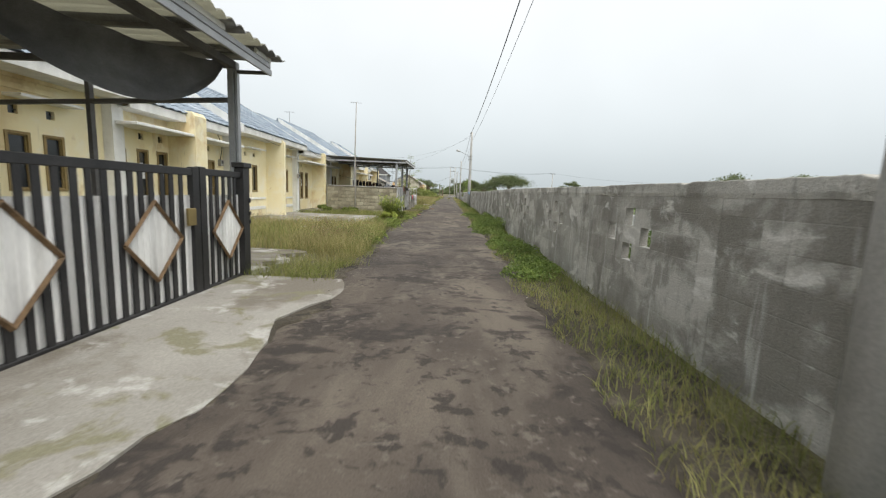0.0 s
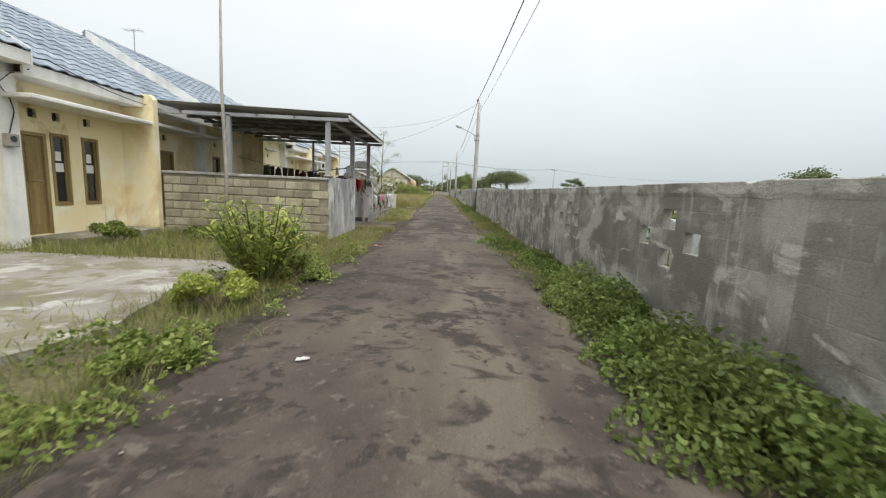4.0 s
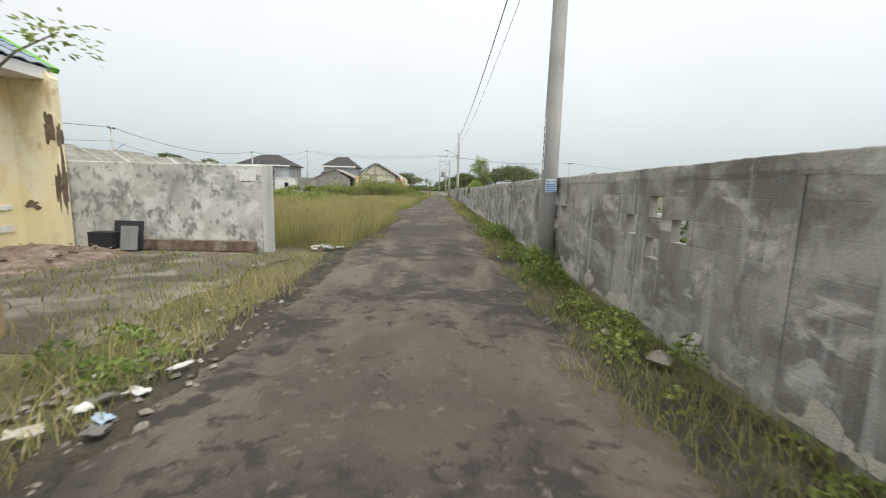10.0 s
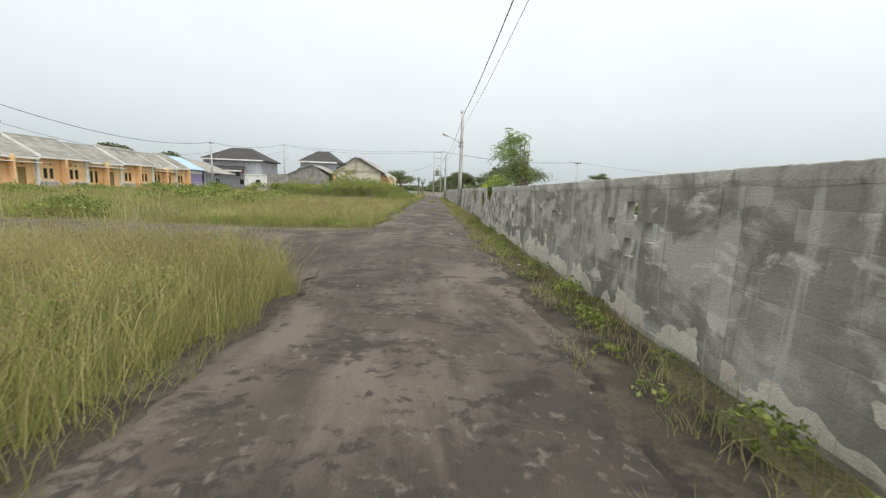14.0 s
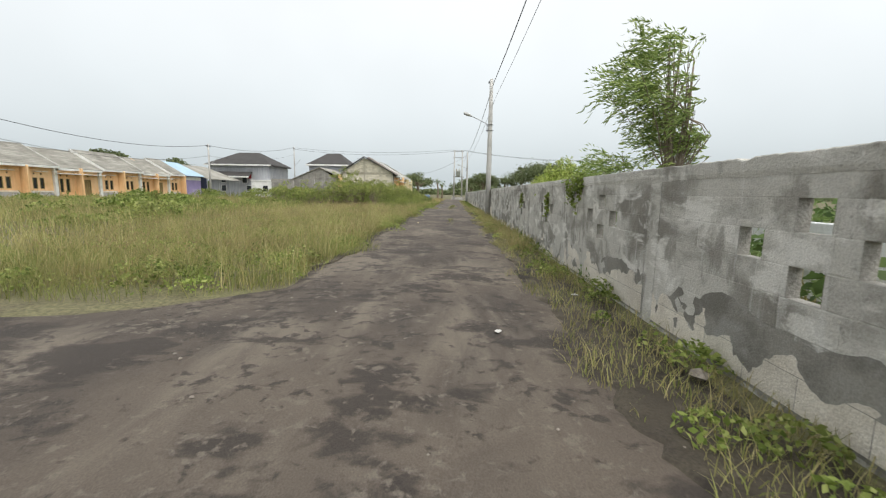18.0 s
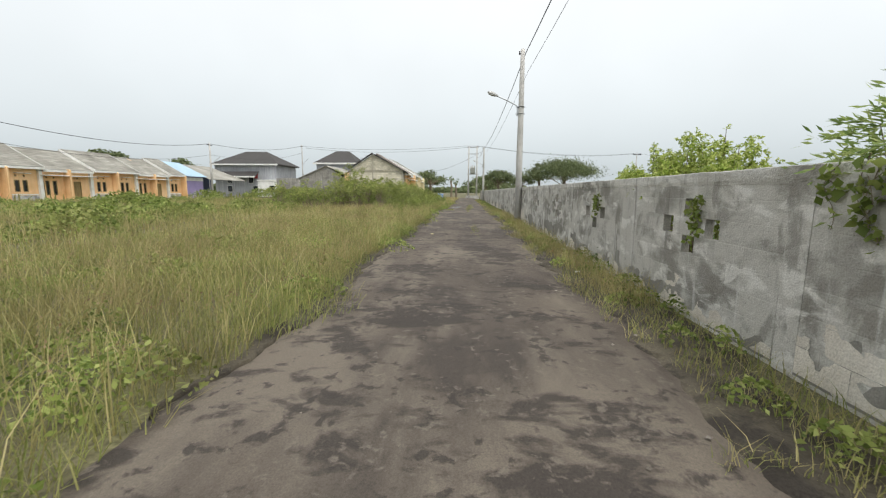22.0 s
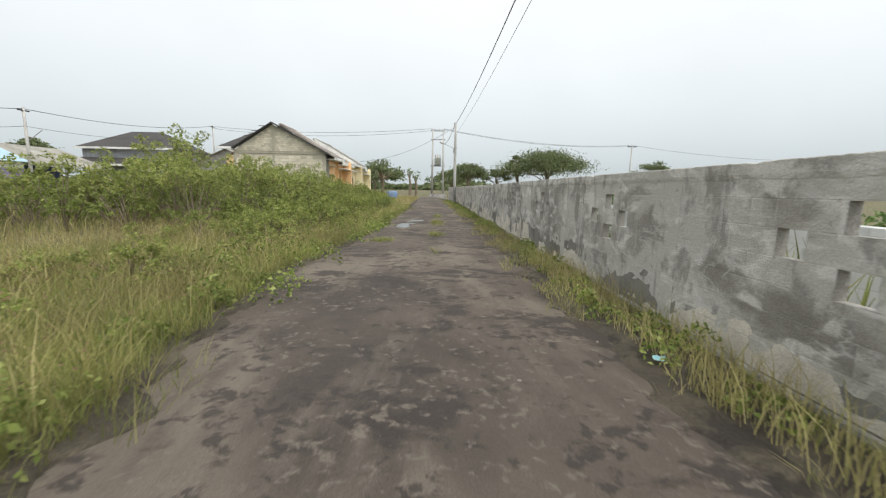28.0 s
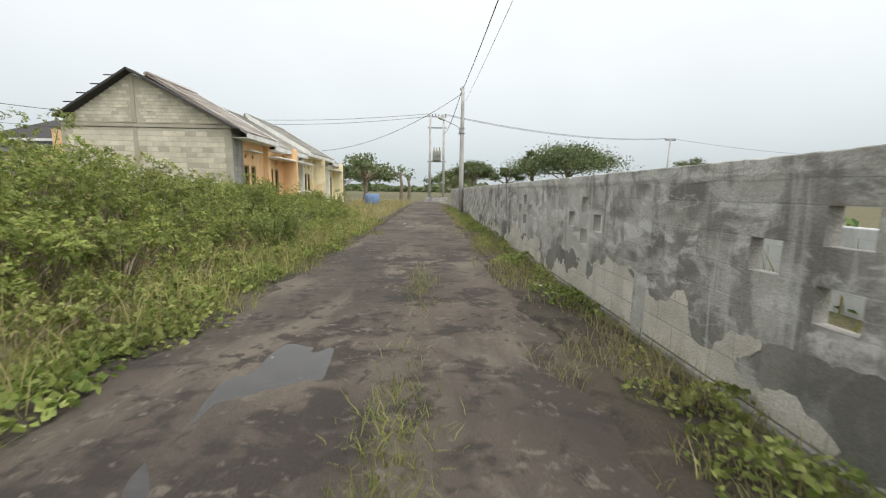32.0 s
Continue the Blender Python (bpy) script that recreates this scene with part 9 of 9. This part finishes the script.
far_tree((45.0, 152, 0), 3.2, 7.6, "flat-topped tree beyond the wall", 7, n=3600, leaf=0.26)
far_tree((34.6, 49.7, 0), 2.4, 5.05, "flat-topped tree beyond the wall", 8, n=2600, leaf=0.2)
far_tree((37.5, 42.5, 0), 2.0, 4.9, "flat-topped tree beyond the wall", 9, n=2200, leaf=0.2)
far_tree((-56.0, 128, 0), 3.0, 7.4, "green tree behind the grey house", 10, leaf=0.4)
far_tree((-52.0, 108, 0), 2.6, 7.0, "green tree behind the orange terrace", 11, leaf=0.4)
far_tree((-14.0, 168, 0), 6.0, 6.0, "green tree on the horizon", 12, leaf=0.6)
far_tree((5.0, 175, 0), 5.0, 5.5, "green tree on the horizon", 13, leaf=0.5)
for x, y, h in ((-3.2, 125.0, 3.6), (-2.4, 125.6, 3.0)):
    st = thing("tree_stump", (x, y, 0), "lopped bare tree trunk at the lane end", "tree stump", "lopped trunks")
    part("trunk", Geo().tube([(0, 0, -0.2), (0.1, 0, h * 0.5), (-0.05, 0, h * 0.8)], [0.22, 0.17, 0.12], 8), BARK, st)
    for q in range(3):
        part("limb", Geo().tube([(-0.05, 0, h * 0.7), (0.35 * (q - 1), 0.1, h)], [0.08, 0.05], 6), BARK, st)
    sp = np.random.default_rng(int(h * 10))
    part("foliage", leaves("foliage", sp.normal(0, 0.28, (60, 3)) + np.array([0.1, 0, h * 0.95]), 0.16, LEAF_TREE, sp), None, st)
wood = np.random.default_rng(9)
p = np.stack([wood.uniform(-420, 420, 9000), wood.uniform(420, 520, 9000), wood.uniform(0, 1, 9000) ** 1.5 * 9], 1)
p[:, 2] *= 0.55 + 0.45 * np.sin(p[:, 0] * 0.05) * np.sin(p[:, 0] * 0.021 + 1)
tagged(new("far_wood", leaves("far_wood", p, 5.0, LEAF_FAR, wood, 1.5)), "low line of trees along the horizon", "woods", kind="stuff")

# ---- stones, rubble and litter ----
rg = random.Random(31)
g = Geo()
for k in range(320):
    y = rg.choice((rg.uniform(26.0, 31.5), rg.uniform(24.8, 33.0)))
    s = rg.uniform(0.008, 0.04)
    g.rock((rg.uniform(-2.45, -1.55), y, 0.005), (s, s * rg.uniform(0.7, 1.5), s * 0.6), rg)
for k in range(150):
    s = rg.uniform(0.012, 0.038)
    g.rock((rg.gauss(-2.05, 0.25), rg.choice((rg.uniform(25.5, 32.5), rg.gauss(28.3, 0.6), rg.gauss(30.6, 0.5))), 0.01), (s, s * rg.uniform(0.7, 1.7), s * 0.55), rg)
tagged(new("rubble", g.mesh("rubble", RUBBLE)), "broken brick and stone rubble along the lane edge", "rubble", kind="stuff")
vs, fs, nx, ny = [], [], 40, 46
for i in range(nx):
    for j in range(ny):
        u, w = i / (nx - 1), j / (ny - 1)
        x, y = -7.3 + 2.1 * u, 33.1 + 2.6 * w
        f = math.sin(math.pi * u) ** 0.6 * math.sin(math.pi * w) ** 0.6
        lump = noise.noise(Vector((x * 1.6, y * 1.6, 4.0))) * 0.5 + noise.noise(Vector((x * 5.0, y * 5.0, 9.0))) * 0.28 + noise.noise(Vector((x * 14.0, y * 14.0, 2.0))) * 0.12
        vs.append((x, y, -0.05 + f * (0.2 + 0.22 * lump) * (1.15 - 0.55 * u)))
for i in range(nx - 1):
    for j in range(ny - 1):
        a = i * ny + j
        fs.append((a, a + ny, a + ny + 1, a + 1))
heap = Geo().add(vs, fs)
for k in range(60):
    s = rg.uniform(0.015, 0.06)
    heap.rock((rg.uniform(-7.1, -5.5), rg.uniform(33.4, 35.4), 0.06 + rg.uniform(0, 0.08)), (s, s * rg.uniform(0.7, 1.6), s * 0.6), rg)
tagged(new("earth_heap", heap.mesh("earth_heap", MUD_KERB)), "low heap of dark earth and rubble by the house corner", "heap", kind="stuff")
g = Geo()
for k in range(420):
    y, s = rg.uniform(2, 105), rg.uniform(0.006, 0.018)
    x = rg.choice((rg.gauss(-1.6, 0.2), rg.gauss(0.95, 0.15), rg.uniform(-1.4, 0.8)))
    g.rock((x, y, 0.03), (s, s, s * 0.6), rg)
tagged(new("gravel", g.mesh("gravel", RUBBLE)), "loose gravel scattered over the lane", "gravel", kind="stuff")
for x, y, s, lab in ((1.45, 31.0, 0.11, "pale rounded stone at the lane edge"), (1.3, 31.6, 0.06, "small pale stone at the lane edge"), (-2.1, 26.9, 0.09, "pale broken stone by the fence"), (1.5, 50.2, 0.07, "small stone by the wall")):
    q = Geo()
    for t in range(2):
        q.rock((0, 0.0, s * 0.4), (s, s * 1.2, s * 0.6), rg)
    single("stone", Geo().rock((0, 0, s * 0.4), (s, s * 1.2, s * 0.6), rg), RUBBLE, lab, "stone", "loose stones", at=(x, y, 0))


def scrap(x, y, w, l, col, lab, seed, z=0.035):
    rg2 = random.Random(seed)
    vs, fs, n = [], [], 5
    for i in range(n):
        for j in range(n):
            vs.append(((i / 4 - 0.5) * w + rg2.uniform(-0.1, 0.1) * w, (j / 4 - 0.5) * l + rg2.uniform(-0.1, 0.1) * l, rg2.uniform(0.004, 0.3 * min(w, l))))
    for i in range(n - 1):
        for j in range(n - 1):
            a = i * n + j
            fs.append((a, a + n, a + n + 1, a + 1))
    m = Geo().add(vs, fs)
    m.add([(p[0], p[1], p[2] - 0.004) for p in vs], [tuple(reversed(f)) for f in fs])
    ob = new("litter", m.raw("litter", plain("litter_%d" % seed, col, 0.6)))
    ob.matrix_world = pose(x, y, z, 0, 0, rg2.uniform(0, 360))
    return tagged(ob, lab, "litter", "litter")


WH, RD = (0.62, 0.61, 0.58), (0.6, 0.12, 0.05)
for k, (x, y, w, l, c, lab) in enumerate(((0.95, 35.4, 0.08, 0.1, WH, "crumpled white plastic scrap on the lane edge"), (-2.15, 35.9, 0.14, 0.16, (0.3, 0.3, 0.33), "dark plastic bag in the grass"), (-2.0, 36.1, 0.1, 0.14, WH, "white plastic scrap in the grass"), (-2.3, 35.7, 0.08, 0.1, (0.6, 0.25, 0.2), "faded red scrap in the grass"), (-1.3, 12.7, 0.07, 0.12, WH, "white scrap on the lane"), (1.56, 60.2, 0.1, 0.14, (0.55, 0.68, 0.7), "pale plastic bottle scrap by the wall"), (1.33, 86.0, 0.08, 0.08, WH, "white scrap on the lane edge"), (1.25, 46.5, 0.08, 0.1, WH, "white plastic scrap by the wall"),
                                          (1.5, 58.1, 0.1, 0.1, WH, "clear plastic cup by the wall"), (1.2, 57.7, 0.09, 0.12, WH, "white plastic scrap by the wall"), (-1.4, 62.9, 0.07, 0.07, (0.75, 0.65, 0.35), "pale yellow cup on the lane edge"),
                                          (1.35, 65.6, 0.1, 0.14, WH, "white plastic scrap by the wall"), (1.5, 85.7, 0.1, 0.16, (0.75, 0.66, 0.62), "crumpled paper at the wall foot"), (-1.65, 18.3, 0.14, 0.16, (0.7, 0.32, 0.22), "faded orange plastic bag in the grass"),
                                          (1.26, 59.85, 0.07, 0.09, RD, "red plastic wrapper by the wall"), (-2.0, 30.0, 0.14, 0.18, (0.5, 0.46, 0.4), "dirty plastic bag in the rubble"), (-1.9, 27.6, 0.12, 0.14, (0.4, 0.27, 0.18), "brown cardboard scrap in the rubble"),
                                          (0.3, 50.9, 0.08, 0.06, WH, "white scrap on the lane"), (1.3, 52.2, 0.07, 0.09, WH, "white scrap by the wall"), (1.0, 89.0, 0.06, 0.06, (0.7, 0.6, 0.1), "yellow scrap by the lane"), (-0.9, 95.0, 0.12, 0.1, WH, "white scrap on the lane"),
                                          (-2.0, 21.0, 0.1, 0.1, WH, "white scrap in the grass"), (1.35, 9.0, 0.1, 0.08, WH, "white scrap in the weeds"), (-3.4, 9.6, 0.25, 0.2, (0.4, 0.55, 0.7), "pale blue plastic bag on rubbish"), (-3.6, 9.3, 0.3, 0.25, (0.3, 0.28, 0.26), "rubbish heap scrap in the grass"),
                                          (1.4, 3.6, 0.09, 0.1, WH, "white scrap in the weeds"), (1.15, 71.5, 0.1, 0.1, (0.3, 0.55, 0.6), "pale blue bottle scrap by the wall"))):
    scrap(x, y, w * 0.7, l * 0.7, c, lab, 600 + k)
tones = ((0.62, 0.61, 0.58), (0.4, 0.5, 0.62), (0.5, 0.42, 0.32), (0.16, 0.15, 0.14), (0.55, 0.3, 0.24), (0.68, 0.68, 0.66))
for k in range(26):
    c = rg.choice(tones)
    scrap(-3.75 + rg.gauss(0, 0.3), 9.35 + rg.gauss(0, 0.35), rg.uniform(0.08, 0.24), rg.uniform(0.08, 0.24), c, "crumpled household rubbish dumped in the grass", 700 + k, 0.03 + 0.05 * rg.random())
for k in range(14):
    c = rg.choice(tones)
    scrap(-2.35 + rg.gauss(0, 0.12), 36.1 + rg.gauss(0, 0.14), rg.uniform(0.06, 0.16), rg.uniform(0.06, 0.16), c, "crumpled plastic rubbish at the edge of the tall grass", 740 + k, 0.02 + 0.04 * rg.random())
for k in range(12):
    c = rg.choice(tones)
    scrap(-1.95 + rg.gauss(0, 0.18), rg.choice((26.3, 28.4, 30.4)) + rg.gauss(0, 0.3), rg.uniform(0.05, 0.15), rg.uniform(0.05, 0.15), c, "crumpled plastic rubbish among the rubble", 760 + k, 0.02 + 0.02 * rg.random())
brick = single("brick", Geo().box((-0.11, -0.055, 0.0), (0.11, 0.055, 0.05), 0.008), surf("old_red_brick", [(0.2, 0.12, 0.075), (0.32, 0.2, 0.13)], 6.0, 0.95, 0.5, 60, 0.25), "worn red brick lying on the lane", "brick")
brick.matrix_world = pose(-1.34, 26.4, 0.02, 0, 0, 24)
